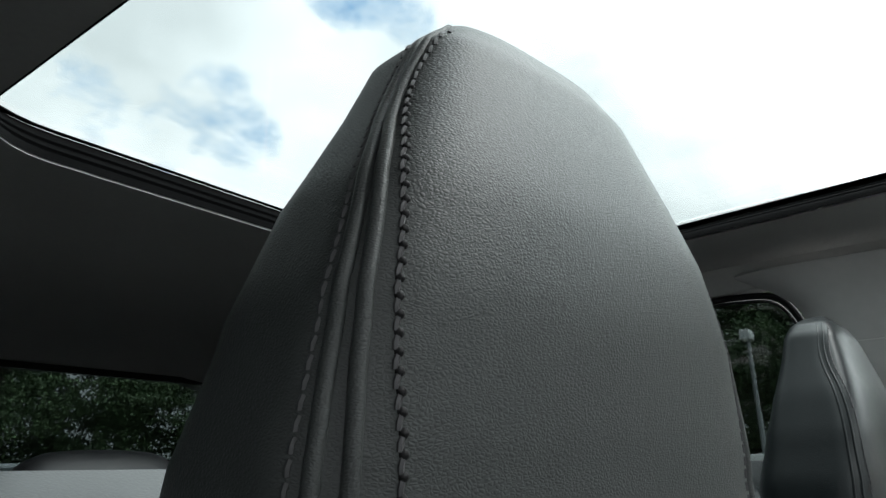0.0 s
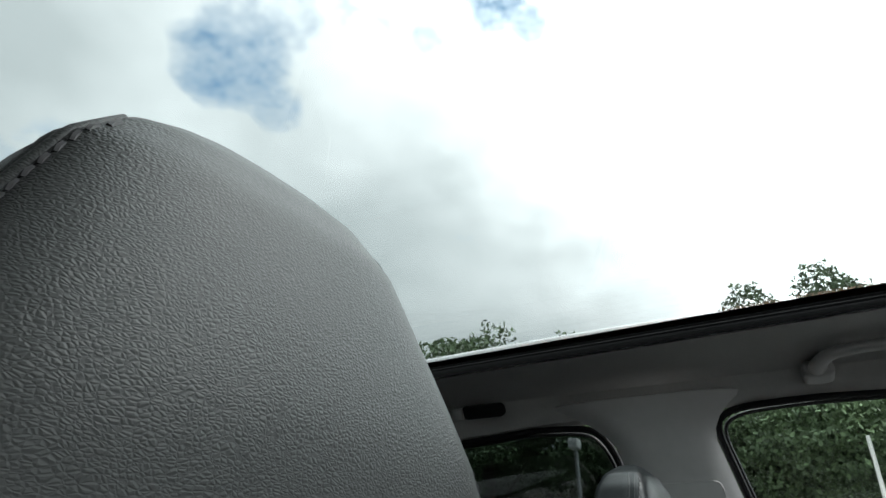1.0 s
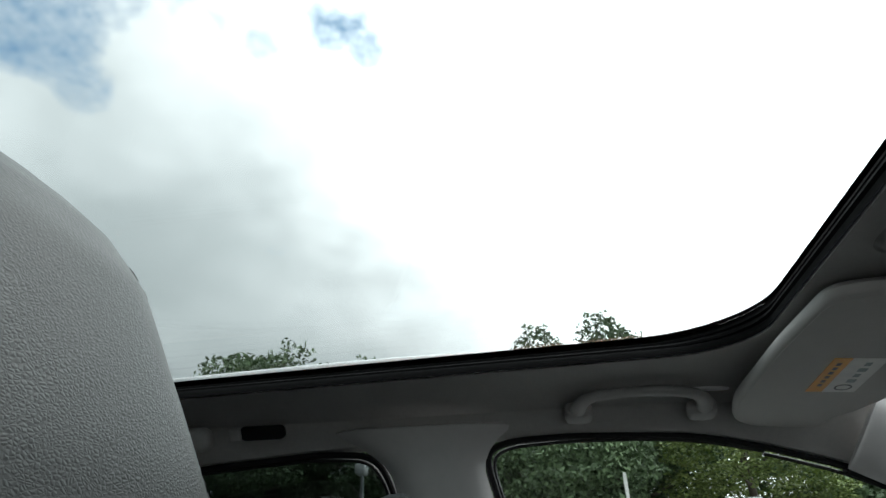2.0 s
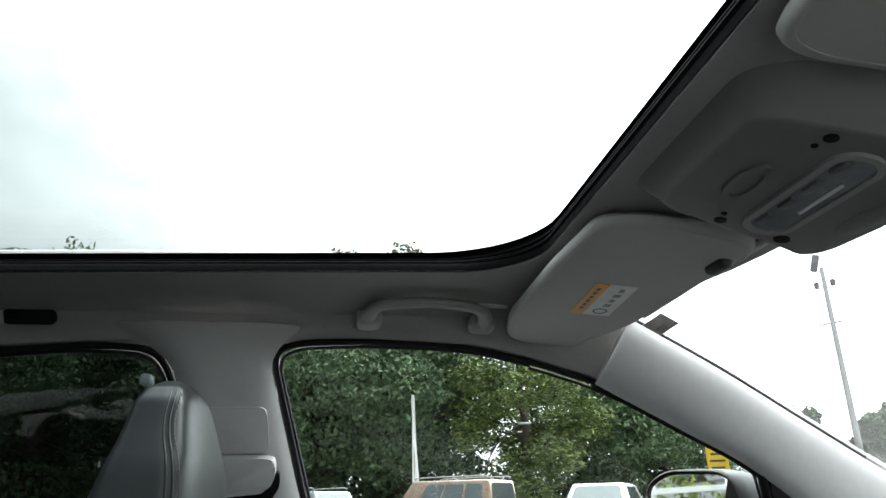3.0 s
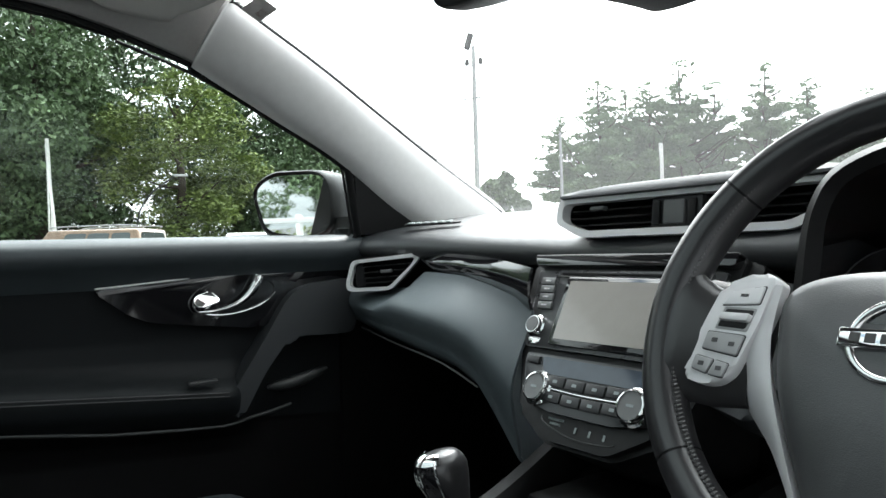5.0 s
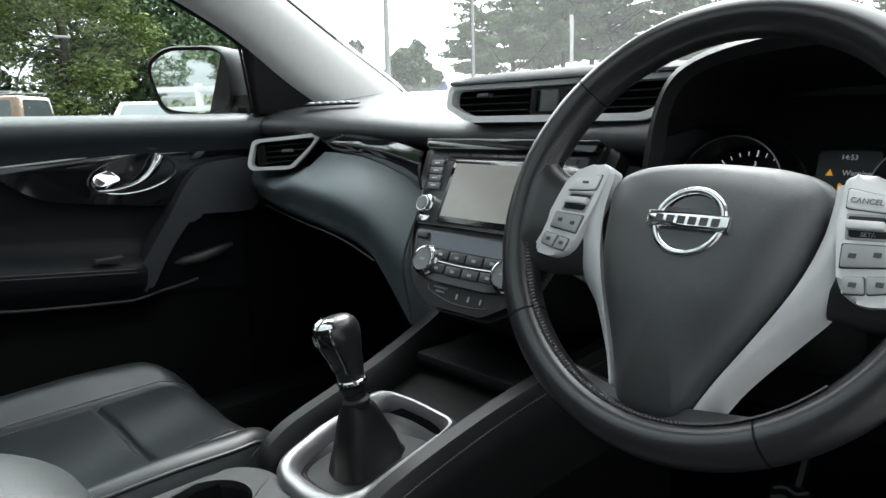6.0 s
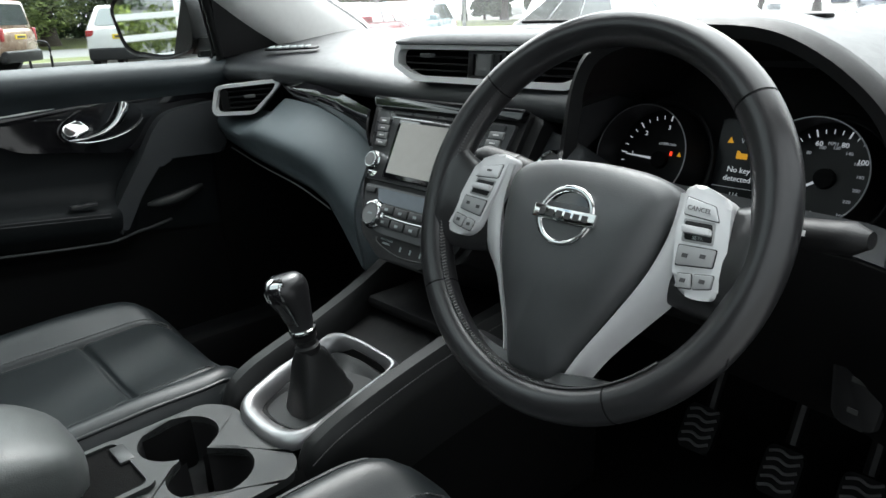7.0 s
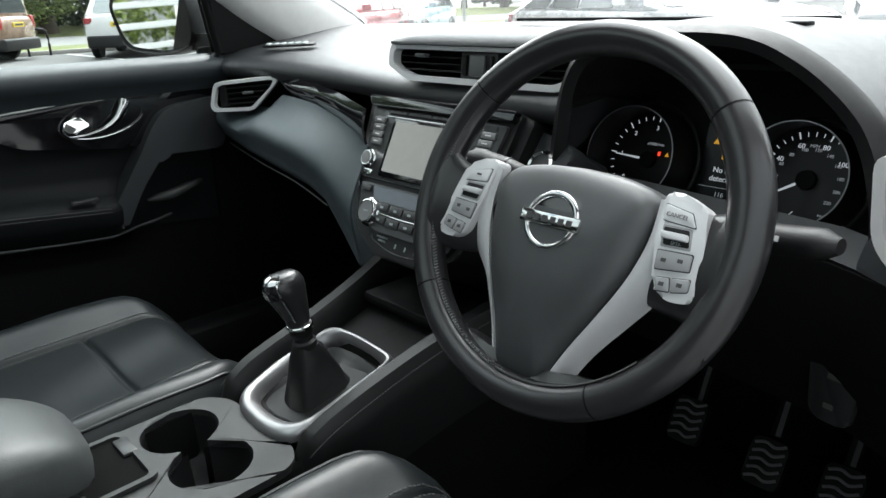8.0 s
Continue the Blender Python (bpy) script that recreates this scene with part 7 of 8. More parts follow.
# grab handles and coat hooks
def grab(side, y0):
    fix = (lambda b: b) if side > 0 else mirror_x
    t = thing("grab_handle", (side * -0.585, y0, 1.41), "pale grey curved grab handle on the roof rail", "grab handle", group="grab handles")
    p = spline([(-0.592, y0 - 0.090, 1.410), (-0.575, y0 - 0.092, 1.414), (-0.548, y0 - 0.090, 1.421), (-0.527, y0 - 0.072, 1.428), (-0.519, y0 - 0.03, 1.430), (-0.519, y0 + 0.03, 1.4295), (-0.526, y0 + 0.072, 1.425), (-0.545, y0 + 0.090, 1.418), (-0.572, y0 + 0.092, 1.410), (-0.588, y0 + 0.090, 1.406)], 6)
    part("grip", fix(tube(p, lambda s: 0.0138 - 0.0022 * math.sin(math.pi * s), 14, up=(0, 0, 1), squash=0.66)), GRIP, t)
    for dy, z in ((-0.091, 1.417), (0.091, 1.413)):
        part("foot", fix(box((0.034, 0.042, 0.026), (0, 0, 0), 0.009, 3, Matrix.Translation((-0.578, y0 + dy, z)) @ Matrix.Rotation(radians(-14), 4, "Y"))), GRIP, t)
    return t


grab(1, 0.114)
hook = thing("coat_hook", (-0.575, -0.45, 1.41), "dark recess of a folded coat hook beside a round cap", "coat hook")
mk = axes((-0.572, -0.478, 1.412), (0, 1, 0), (0.55, 0, 0.83))
part("recess", slab(rrect(0.075, 0.022, 0.008), 0.006, mk @ Matrix.Translation((0, 0, -0.003)), 0.002), RUBBER, hook)
part("flap", box((0.020, 0.020, 0.010), (-0.044, 0, 0.002), 0.004, 2, mk), GRIP, hook)
part("cap", blob((0.060, 0.040, 0.030), 3, 20, 10, mk @ Matrix.Translation((-0.115, -0.006, 0.0))), GRIP, hook)

# ---- outdoors: car park, road, trees ----
bm = bmesh.new()
vs = [bm.verts.new((x, y, 0)) for x, y in ((-2500, -2500), (2500, -2500), (2500, 2500), (-2500, 2500))]
bm.faces.new(vs)
single("ground", bm, ASPHALT, "grey asphalt car park ground", "ground", kind="structure", sharp=0)


def strip(name, x0, x1, y0, y1, z, material, label, category):
    rows = [[(lerp(x0, x1, i / 6) + 0.25 * math.sin(j * 0.7 + i), lerp(y0, y1, j / 40), z if 0 < i < 6 else 0.0) for j in range(41)] for i in range(7)]
    return single(name, sheet(rows, 0.04), material, label, category, kind="structure")


strip("verge", -27.0, -23.0, -70, 60, 0.10, GRASS, "mown grass verge beside the parking bays", "grass")
strip("road", -40.0, -27.3, -90, 90, 0.03, ROADTAR, "pale grey road behind the verge", "road")
strip("bank", -75.0, -40.4, -90, 60, 0.35, GRASS, "rough grass under the trees", "grass")
bm = box((0.14, 120, 0.13), (-22.9, -5, 0.06), 0.02)
single("kerb", bm, surface("concrete_kerb", (0.36, 0.35, 0.33), 0.8, grain=0.5, grain_scale=80), "concrete kerb along the verge", "kerb", kind="structure")
for k in range(9):
    single("bay_line", slab([(-22.7, -9.95 + 2.75 * k), (-17.9, -9.95 + 2.75 * k), (-17.9, -9.85 + 2.75 * k), (-22.7, -9.85 + 2.75 * k)], 0.005), WHITEPAINT, "worn white parking bay line", "marking", group="bay lines", kind="structure")
for y in (0.35, 5.85):
    t = thing("hoop", (-22.5, y, 0), "low dark steel hoop at the end of a parking bay", "barrier", group="steel hoops")
    part("bar", tube(spline([(-22.5, y - 0.28, 0.0), (-22.5, y - 0.28, 0.55), (-22.5, y - 0.18, 0.72), (-22.5, y + 0.18, 0.72), (-22.5, y + 0.28, 0.55), (-22.5, y + 0.28, 0.0)], 5), 0.035, 8), HARD, t)


def leaf_mesh(name, lobes, count, size, flat, seed, material):
    """A crown of many small leaf sprays set in uneven lobes, with gaps between."""
    rng = np.random.default_rng(seed)
    w = np.array([l[3] * l[4] * l[5] for l in lobes])
    pick = rng.choice(len(lobes), count, p=w / w.sum())
    L = np.array(lobes)[pick]
    d = rng.normal(size=(count, 3))
    d /= np.linalg.norm(d, axis=1, keepdims=True)
    r = rng.uniform(0.35, 1.0, count) ** 0.45
    bump = 1 + 0.18 * np.sin(d[:, 0] * 7 + pick) * np.sin(d[:, 1] * 6 + 2 * pick) + 0.14 * np.sin(d[:, 2] * 9 + pick)
    c = L[:, :3] + d * L[:, 3:6] * (r * bump)[:, None]
    u = rng.normal(size=(count, 3))
    u[:, 2] *= flat
    u /= np.linalg.norm(u, axis=1, keepdims=True)
    v = np.cross(u, rng.normal(size=(count, 3)))
    v[:, 2] *= flat
    v /= np.linalg.norm(v, axis=1, keepdims=True)
    s = size * rng.uniform(0.55, 1.4, (count, 1))
    tip, mid1, mid2, root = c + u * s, c + v * s * 0.42 + u * s * 0.1, c - v * s * 0.42 + u * s * 0.1, c - u * s * 0.8
    verts = np.stack([root, mid1, tip, mid2], 1).reshape(-1, 3)
    me = bpy.data.meshes.new(name)
    me.from_pydata(verts.tolist(), [], np.arange(4 * count).reshape(-1, 4).tolist())
    me.materials.append(material)
    return me


def trunk_bm(height, r0, limbs, seed, wobble=0.25):
    rng = random.Random(seed)
    path = [Vector((wobble * rng.uniform(-1, 1) * (k / 6), wobble * rng.uniform(-1, 1) * (k / 6), height * k / 6)) for k in range(7)]
    bms = [tube(spline(path, 4), lambda s: r0 * (1.25 - s) * (1 + 0.5 * max(0, 0.1 - s) * 10), 10)]
    for k in range(limbs):
        h = rng.uniform(0.30, 0.9)
        a = rng.uniform(0, 6.28)
        o = path[0].lerp(path[-1], h)
        ln = height * rng.uniform(0.25, 0.42) * (1.15 - 0.6 * h)
        e = o + Vector((math.cos(a) * ln, math.sin(a) * ln, ln * rng.uniform(0.25, 0.8)))
        bms.append(tube(spline([o, o.lerp(e, 0.5) + Vector((0, 0, -0.06 * ln)), e], 4), lambda s, rr=r0 * 0.42 * (1.1 - h * 0.6): rr * (1.1 - s), 7))
    return join(*bms)


def tree(name, label, height, radius, seed, material, count, size, base=0.14, flat=1.0, lobes_n=26):
    rng = random.Random(seed)
    t = thing(name, (0, 0, 0), label, "tree", group="trees")
    part("trunk", trunk_bm(height * 0.82, height * 0.028, 14, seed), BARK, t)
    lobes = []
    for k in range(lobes_n):
        h = base + (0.93 - base) * ((k + rng.random()) / lobes_n)
        prof = math.sin(math.pi * min(1, max(0.03, (h - base + 0.10) / (1.08 - base)))) ** 0.7
        a = rng.uniform(0, 6.283)
        d = radius * prof * rng.uniform(0.25, 0.82)
        s = radius * rng.uniform(0.24, 0.42) * (0.55 + 0.5 * prof)
        lobes.append((math.cos(a) * d, math.sin(a) * d, height * h, s, s, s * rng.uniform(0.55, 0.85)))
    me = leaf_mesh("crown", lobes, count, size, flat, seed, material)
    ob = new("crown", me)
    ob.parent = t
    return t


def pine(name, label, height, radius, seed, count, bare=0.35):
    rng = random.Random(seed)
    t = thing(name, (0, 0, 0), label, "tree", group="trees")
    part("trunk", trunk_bm(height * 0.97, height * 0.016, 18, seed, 0.15), BARK, t)
    lobes = []
    for k in range(17):
        h = bare + (0.985 - bare) * (k / 16)
        w = radius * (1.10 - h) ** 0.8 * rng.uniform(0.65, 1.2) + 0.25
        for j in range(4 if h < 0.85 else 2):
            a = rng.uniform(0, 6.283)
            for q in (0.35, 0.70, 1.0):
                d = w * q
                z = w * (0.16 if h > 0.7 else 0.02) * q + rng.uniform(-0.2, 0.2)
                r = w * rng.uniform(0.20, 0.30) * (1.25 - 0.5 * q)
                lobes.append((math.cos(a) * d, math.sin(a) * d, height * h + z, r * 1.15, r * 1.15, r * 0.50))
    ob = new("crown", leaf_mesh("crown", lobes, count, 0.22, 0.6, seed, LEAF_PINE))
    ob.parent = t
    return t


big_a = tree("broadleaf_tree", "tall dark green broadleaf tree with dense low foliage", 17.0, 6.2, 3, LEAF, 30000, 0.185, 0.05)
big_b = tree("broadleaf_tree", "tall dark green broadleaf tree with dense low foliage", 16.0, 6.6, 11, LEAF, 30000, 0.185, 0.06)
big_c = tree("broadleaf_tree", "broad yellow-green tree with layered spreading branches", 13.2, 5.6, 21, LEAF_LIGHT, 30000, 0.165, 0.10, flat=0.35)
small_a = tree("broadleaf_tree", "smaller pale green tree at the far side", 9.0, 3.6, 33, LEAF, 11000, 0.28, 0.16)


def plant(src, x, y, turn, s):
    ob = copy_thing(src, pose(x, y, 0, 0, 0, turn))
    ob.scale = (s, s, s)
    return ob


def put(src, x, y, turn, s):
    src.matrix_basis = pose(x, y, 0, 0, 0, turn)
    src.scale = (s, s, s)


put(big_a, -47.5, 4.5, 20, 1.1)
put(big_b, -46.5, -3.5, 130, 0.95)
put(big_c, -43.0, 11.6, 60, 0.92)
for src, y, x, turn, s in ((big_a, 23.0, -48.5, 200, 0.74), (big_b, 17.5, -50.0, 15, 1.1), (big_a, -12.0, -47.0, 75, 0.97), (big_b, -17.6, -46.0, 250, 1.14), (big_a, -30.0, -46.5, 310, 1.08), (big_b, -41.0, -47.0, 170, 1.0), (big_b, 8.5, -56.0, 300, 1.28), (big_a, -7.0, -57.0, 100, 1.05), (big_b, -21.0, -57.0, 30, 1.20), (big_a, 0.0, -56, 45, 1.24), (big_b, 30.0, -58, 45, 0.6), (big_a, -52.0, -46, 12, 1.05), (big_b, -62.0, -44, 82, 1.1), (big_a, -70.0, -38, 112, 1.25), (big_b, -74.0, -28, 182, 1.38), (big_a, -76.0, -17, 222, 1.36), (big_b, -77.0, -6, 260, 1.35), (big_a, -77.0, 5, 20, 1.3), (big_b, -76.0, 16, 70, 1.03)):
    plant(src, x, y, turn, s)
put(small_a, -62.0, 44.0, 0, 1.0)
for x, y, turn, s in ((-66, 55, 40, 1.1), (-72, 58, 90, 0.85), (-57, 50, 150, 0.72), (-60.0, 63, 10, 0.7), (-50, 55, 200, 0.55), (-70, 47, 260, 1.05), (-43, 66, 20, 0.5), (-53, 64, 80, 0.62)):
    plant(small_a, x, y, turn, s)
pine_a = pine("pine_tree", "tall blue-green pine with a bare lower trunk", 17.0, 4.6, 5, 21000, 0.40)
pine_b = pine("pine_tree", "tall blue-green pine with a bare lower trunk", 17.5, 4.1, 8, 21000, 0.36)


def at_azel(az, dist):
    return 0.54 - math.sin(radians(az)) * dist, 0.02 + math.cos(radians(az)) * dist


put(pine_a, *at_azel(42.3, 72), 0, 0.99)
put(pine_b, *at_azel(36.2, 74), 30, 1.08)
for src, az, dist, turn, s in ((pine_a, 45.4, 76, 80, 0.80), (pine_b, 40.2, 80, 140, 0.95), (pine_a, 38.4, 73, 200, 0.93), (pine_b, 33.8, 76, 260, 0.90), (pine_b, 30.3, 72, 300, 0.92), (pine_a, 27.6, 82, 40, 0.95), (pine_a, 24.0, 78, 100, 0.82), (pine_b, 20.5, 84, 180, 0.95), (pine_a, 15, 80, 220, 1.0), (pine_b, 9, 84, 330, 0.95)):
    plant(src, *at_azel(az, dist), turn, s * 1.06)
under_rng = random.Random(77)
under_l = [(under_rng.uniform(-3.0, 3.0), y, under_rng.uniform(0.6, 2.2), under_rng.uniform(1.2, 2.2), under_rng.uniform(1.2, 2.0), under_rng.uniform(0.9, 1.7)) for y in np.arange(-58, 30, 0.9)]
under = new("undergrowth", leaf_mesh("undergrowth", under_l, 26000, 0.26, 1.0, 78, LEAF))
tagged(under, "dark dense undergrowth below the broadleaf trees", "bushes", kind="stuff")
under.matrix_basis = pose(-51.5, 0, 0)
hedge_l = [(x, 0.4 * math.sin(x * 2.1), 0.55 + 0.1 * math.sin(x * 3.3), 0.6, 0.45, 0.5) for x in np.arange(-7, 7.1, 0.55)]
hedge = new("hedge", leaf_mesh("hedge", hedge_l, 9000, 0.075, 1.0, 55, HEDGELEAF))
tagged(hedge, "low yellow-green clipped hedge behind the white fence", "hedge", kind="stuff")
F0, F1 = Vector((-10.8, -2.0, 0)), Vector((-1.2, -11.9, 0))
fd = (F1 - F0).normalized()
fn = Vector((fd.y, -fd.x, 0))
mid = (F0 + F1) / 2 + fn * (0.9 if fn.x < 0 else -0.9)
hedge.matrix_basis = pose(mid.x, mid.y, 0, 0, 0, math.degrees(math.atan2(fd.y, fd.x)))
fence = thing("fence", tuple((F0 + F1) / 2), "white painted post and rail fence in front of a hedge", "fence")
ln = (F1 - F0).length
fm = Matrix.Translation(F0) @ Matrix.Rotation(math.atan2(fd.y, fd.x), 4, "Z")
for k in range(9):
    part("post", box((0.10, 0.10, 1.30), (ln * k / 8, 0, 0.65), 0.012, 1, fm), WHITEPAINT, fence)
for k in range(4):
    part("rail", box((ln, 0.035, 0.095), (ln / 2, 0.066, 0.24 + 0.32 * k), 0.008, 1, fm), WHITEPAINT, fence)


# poles, flags, lamps, sign
def pole(x, y, h, r, name, label, category, top=None):
    t = thing(name, (x, y, 0), label, category)
    part("shaft", tube([(x, y, 0), (x, y, h * 0.5), (x, y, h)], lambda s: r * (1.15 - 0.4 * s), 12), STEEL, t)
    return t


mx, my = at_azel(52.0, 34)
mast = pole(mx, my, 10.6, 0.13, "light_mast", "tall galvanised lamp mast with floodlights on top", "lamp post")
part("crossbar", tube([(mx - 0.42, my - 0.24, 9.68), (mx + 0.42, my + 0.24, 9.68)], 0.03, 8), STEEL, mast)
part("crossbar", tube([(mx - 0.5, my - 0.3, 8.1), (mx + 0.3, my + 0.2, 8.1)], 0.05, 8), STEEL, mast)
for s in (-1, 1):
    part("floodlight", box((0.22, 0.16, 0.28), (mx + 0.30 * s, my + 0.17 * s, 9.85), 0.05, 2), HARD, mast)
part("floodlight", box((0.30, 0.22, 0.8), (0, 0, 0), 0.05, 2, Matrix.Translation((mx - 0.22, my - 0.1, 10.85)) @ Matrix.Rotation(radians(28), 4, "Y")), HARD, mast, "dark tilted floodlight")
p2 = at_azel(45.3, 40)
pole(*p2, 7.2, 0.09, "utility_pole", "plain grey wooden pole before the pines", "pole")
p3 = at_azel(94.5, 40)
pole(*p3, 9.5, 0.09, "utility_pole", "plain grey pole before the trees", "pole")


def feather(az, dist, h, label):
    x, y = at_azel(az, dist)
    t = thing("feather_flag", (x, y, 0), label, "flag", group="white flags")
    part("mast", tube([(x, y, 0), (x, y, h)], 0.03, 8), WHITEPAINT, t)
    side = Vector((-math.cos(radians(az)), -math.sin(radians(az)), 0)) * -1
    rows = []
    for k in range(15):
        s = k / 14
        z = lerp(h * 0.30, h, s)
        w = 0.42 * math.sin(math.pi * (0.32 + 0.66 * s)) ** 0.8 * (h / 4.2) * 0.38
        rows.append([tuple(Vector((x, y, z)) + side * w * u + Vector((0.03 * math.sin(3 * u + 4 * s), 0.05 * math.sin(2 * u + 5 * s), 0))) for u in (0, 0.25, 0.5, 0.75, 1)])
    part("cloth", sheet(rows, 0.004), WHITEPAINT, t, "white cloth")
    return t


feather(83.9, 26, 4.9, "slim white feather flag on a pole")
feather(37.6, 19, 3.5, "white feather flag before the pines")
feather(55.6, 30, 4.4, "white feather flag before the trees")
lx, ly = at_azel(104.0, 22)
lamp = pole(lx, ly, 4.6, 0.07, "street_lamp", "grey street lamp with a boxy white head", "street lamp")
part("head", box((0.55, 0.30, 0.30), (lx + 0.1, ly, 4.65), 0.06, 2), WHITEPAINT, lamp)
lx, ly = at_azel(78.2, 37)
lamp = thing("street_lamp", (lx, ly, 0), "dark street lamp with a curved arm", "street lamp")
part("shaft", tube(spline([(lx, ly, 0), (lx, ly, 2.6), (lx + 0.2, ly + 0.5, 3.9), (lx + 0.3, ly + 1.7, 4.9)], 6), 0.035, 8), GREYPLASTIC, lamp)
part("head", box((0.24, 0.7, 0.10), (lx + 0.3, ly + 2.0, 4.95), 0.05, 2), STEEL, lamp)
sx_, sy_ = at_azel(61.2, 24)
sign = thing("sign_board", (sx_, sy_, 0), "yellow sign board on two posts", "sign")
ms_ = Matrix.Translation((sx_, sy_, 0)) @ Matrix.Rotation(radians(61 + 180), 4, "Z")
part("board", box((0.62, 0.04, 1.15), (0, 0, 2.2), 0.01, 1, ms_), SIGN_YELLOW, sign)
for x in (-0.25, 0.25):
    part("post", box((0.06, 0.06, 1.7), (x, -0.05, 0.85), 0.005, 1, ms_), STEEL, sign)
for k in range(5):
    part("text_bar", box((0.44 - 0.06 * (k % 2), 0.008, 0.06), (0, 0.022, 2.62 - 0.2 * k), 0, 1, ms_), PRINT_DARK, sign)
sx_, sy_ = at_azel(47.6, 36)
sign = thing("road_sign", (sx_, sy_, 0), "round blue road sign on a grey post", "sign")
part("post", tube([(sx_, sy_, 0), (sx_, sy_, 2.6)], 0.04, 8), STEEL, sign)
part("disc", turned([(0.32, 0), (0.32, 0.02), (0.001, 0.02)], 24, axes((sx_, sy_ - 0.05, 2.35), (1, 0, 0), (0, 0, 1))), surface("blue_sign_paint", (0.03, 0.10, 0.35), 0.45), sign)


# ---- parked cars ----
def on(q, u, v):
    a, b, c, d = (Vector(p) for p in q)
    return a.lerp(b, u).lerp(d.lerp(c, u), v)


def pane_on(q, u0, u1, v0, v1, lift=0.012, r=0.07):
    """A rounded pane on a four-cornered face (corners a, b, c, d round it)."""
    n = (Vector(q[1]) - Vector(q[0])).cross(Vector(q[3]) - Vector(q[0])).normalized()
    mid = (Vector(q[0]) + Vector(q[2])) / 2
    if n.dot(mid - Vector((0, 0, 1.0))) < 0:
        n = -n
    pts = rounded([(u0, v0), (u1, v0), (u1, v1), (u0, v1)], r, 3)
    bm = bmesh.new()
    lo = [bm.verts.new(on(q, u, v) - n * 0.02) for u, v in pts]
    hi = [bm.verts.new(on(q, u, v) + n * lift) for u, v in pts]
    bm.faces.new(hi), bm.faces.new(lo[::-1])
    for i in range(len(lo)):
        bm.faces.new((lo[i - 1], lo[i], hi[i], hi[i - 1]))
    return bm


def parked_car(label, paint, L=4.6, W=1.9, H=1.7, belt=1.02, nose=0.95, cab=(-2.1, -1.85, 0.55, 1.35), wheel_r=0.36, lower=None, rails=False, boxy=False):
    """A parked car, nose along +x. cab: rear and front x of the roof, and of the belt at the windscreen."""
    t = thing("parked_car", (0, 0, 0), label, "car", group="parked cars")
    h = L / 2
    st = []
    for x, w, zt in ((-h, 0.80, belt * 0.86), (-h + 0.05, 0.90, belt * 0.96), (-h + 0.22, 0.97, belt), (-h * 0.55, 1.0, belt + 0.01), (0.0, 1.0, belt), (cab[3], 0.99, belt - 0.01), (cab[3] + 0.25, 0.98, nose + 0.03), (h - 0.45, 0.94, nose - 0.02), (h - 0.15, 0.86, nose - 0.12), (h - 0.02, 0.72, nose - 0.28), (h, 0.66, nose - 0.36)):
        hw = W / 2 * w
        zb = 0.30 if abs(x) < h - 0.3 else 0.36
        st.append([Vector((x, y * hw, z)) for y, z in ((-0.86, zb), (-0.97, zb + 0.10), (-1.0, lerp(zb, zt, 0.45)), (-0.985, lerp(zb, zt, 0.8)), (-0.93, zt - 0.02), (-0.80, zt + 0.012), (-0.4, zt + 0.03), (0.4, zt + 0.03), (0.80, zt + 0.012), (0.93, zt - 0.02), (0.985, lerp(zb, zt, 0.8)), (1.0, lerp(zb, zt, 0.45)), (0.97, zb + 0.10), (0.86, zb))])
    part("body", loft(st), paint, t)
    bw, tw = W / 2 * 0.93, W / 2 * (0.80 if boxy else 0.74)
    rb, rt, ft, fb = -h + (0.10 if boxy else 0.14), cab[1], cab[2], cab[3]
    zr = H - 0.03
    B = [(rb, -bw, belt - 0.03), (fb, -bw, belt - 0.03), (fb, bw, belt - 0.03), (rb, bw, belt - 0.03)]
    T = [(rt, -tw, zr - 0.04), (ft, -tw, zr - 0.02), (ft, tw, zr - 0.02), (rt, tw, zr - 0.04)]
    bm = bmesh.new()
    vb, vt = [bm.verts.new(p) for p in B], [bm.verts.new(p) for p in T]
    bm.faces.new(vb[::-1]), bm.faces.new(vt)
    for i in range(4):
        bm.faces.new((vb[i], vb[(i + 1) % 4], vt[(i + 1) % 4], vt[i]))
    bmesh.ops.bevel(bm, geom=bm.edges[:], offset=0.09, segments=3, profile=0.5, affect="EDGES", clamp_overlap=True)
    part("cabin", bm, paint, t)
    right, left = [B[1], B[0], T[0], T[1]], [B[2], B[3], T[3], T[2]]
    for q in (right, left):
        cuts = ((0.24, 0.46), (0.48, 0.70), (0.73, 0.92))
        for a, b in cuts:
            part("side_window", pane_on(q, a, b, 0.10, 0.84, 0.010, 0.05), AUTOGLASS, t)
    part("windscreen", pane_on([B[1], B[2], T[2], T[1]], 0.08, 0.92, 0.10, 0.90, 0.012, 0.06), AUTOGLASS, t)
    part("rear_window", pane_on([B[3], B[0], T[0], T[3]], 0.10, 0.90, 0.14, 0.86, 0.012, 0.08), AUTOGLASS, t)
    dark = lower or HARD
    part("rear_bumper", box((0.24, W * 0.90, 0.30), (-h + 0.06, 0, 0.42), 0.06, 3), dark, t, "dark lower bumper")
    part("front_bumper", box((0.26, W * 0.86, 0.26), (h - 0.12, 0, 0.40), 0.06, 3), dark, t, "dark lower bumper")
    part("grille", box((0.05, W * 0.42, 0.20), (h - 0.05, 0, nose - 0.30), 0.03, 2), PIANO, t)
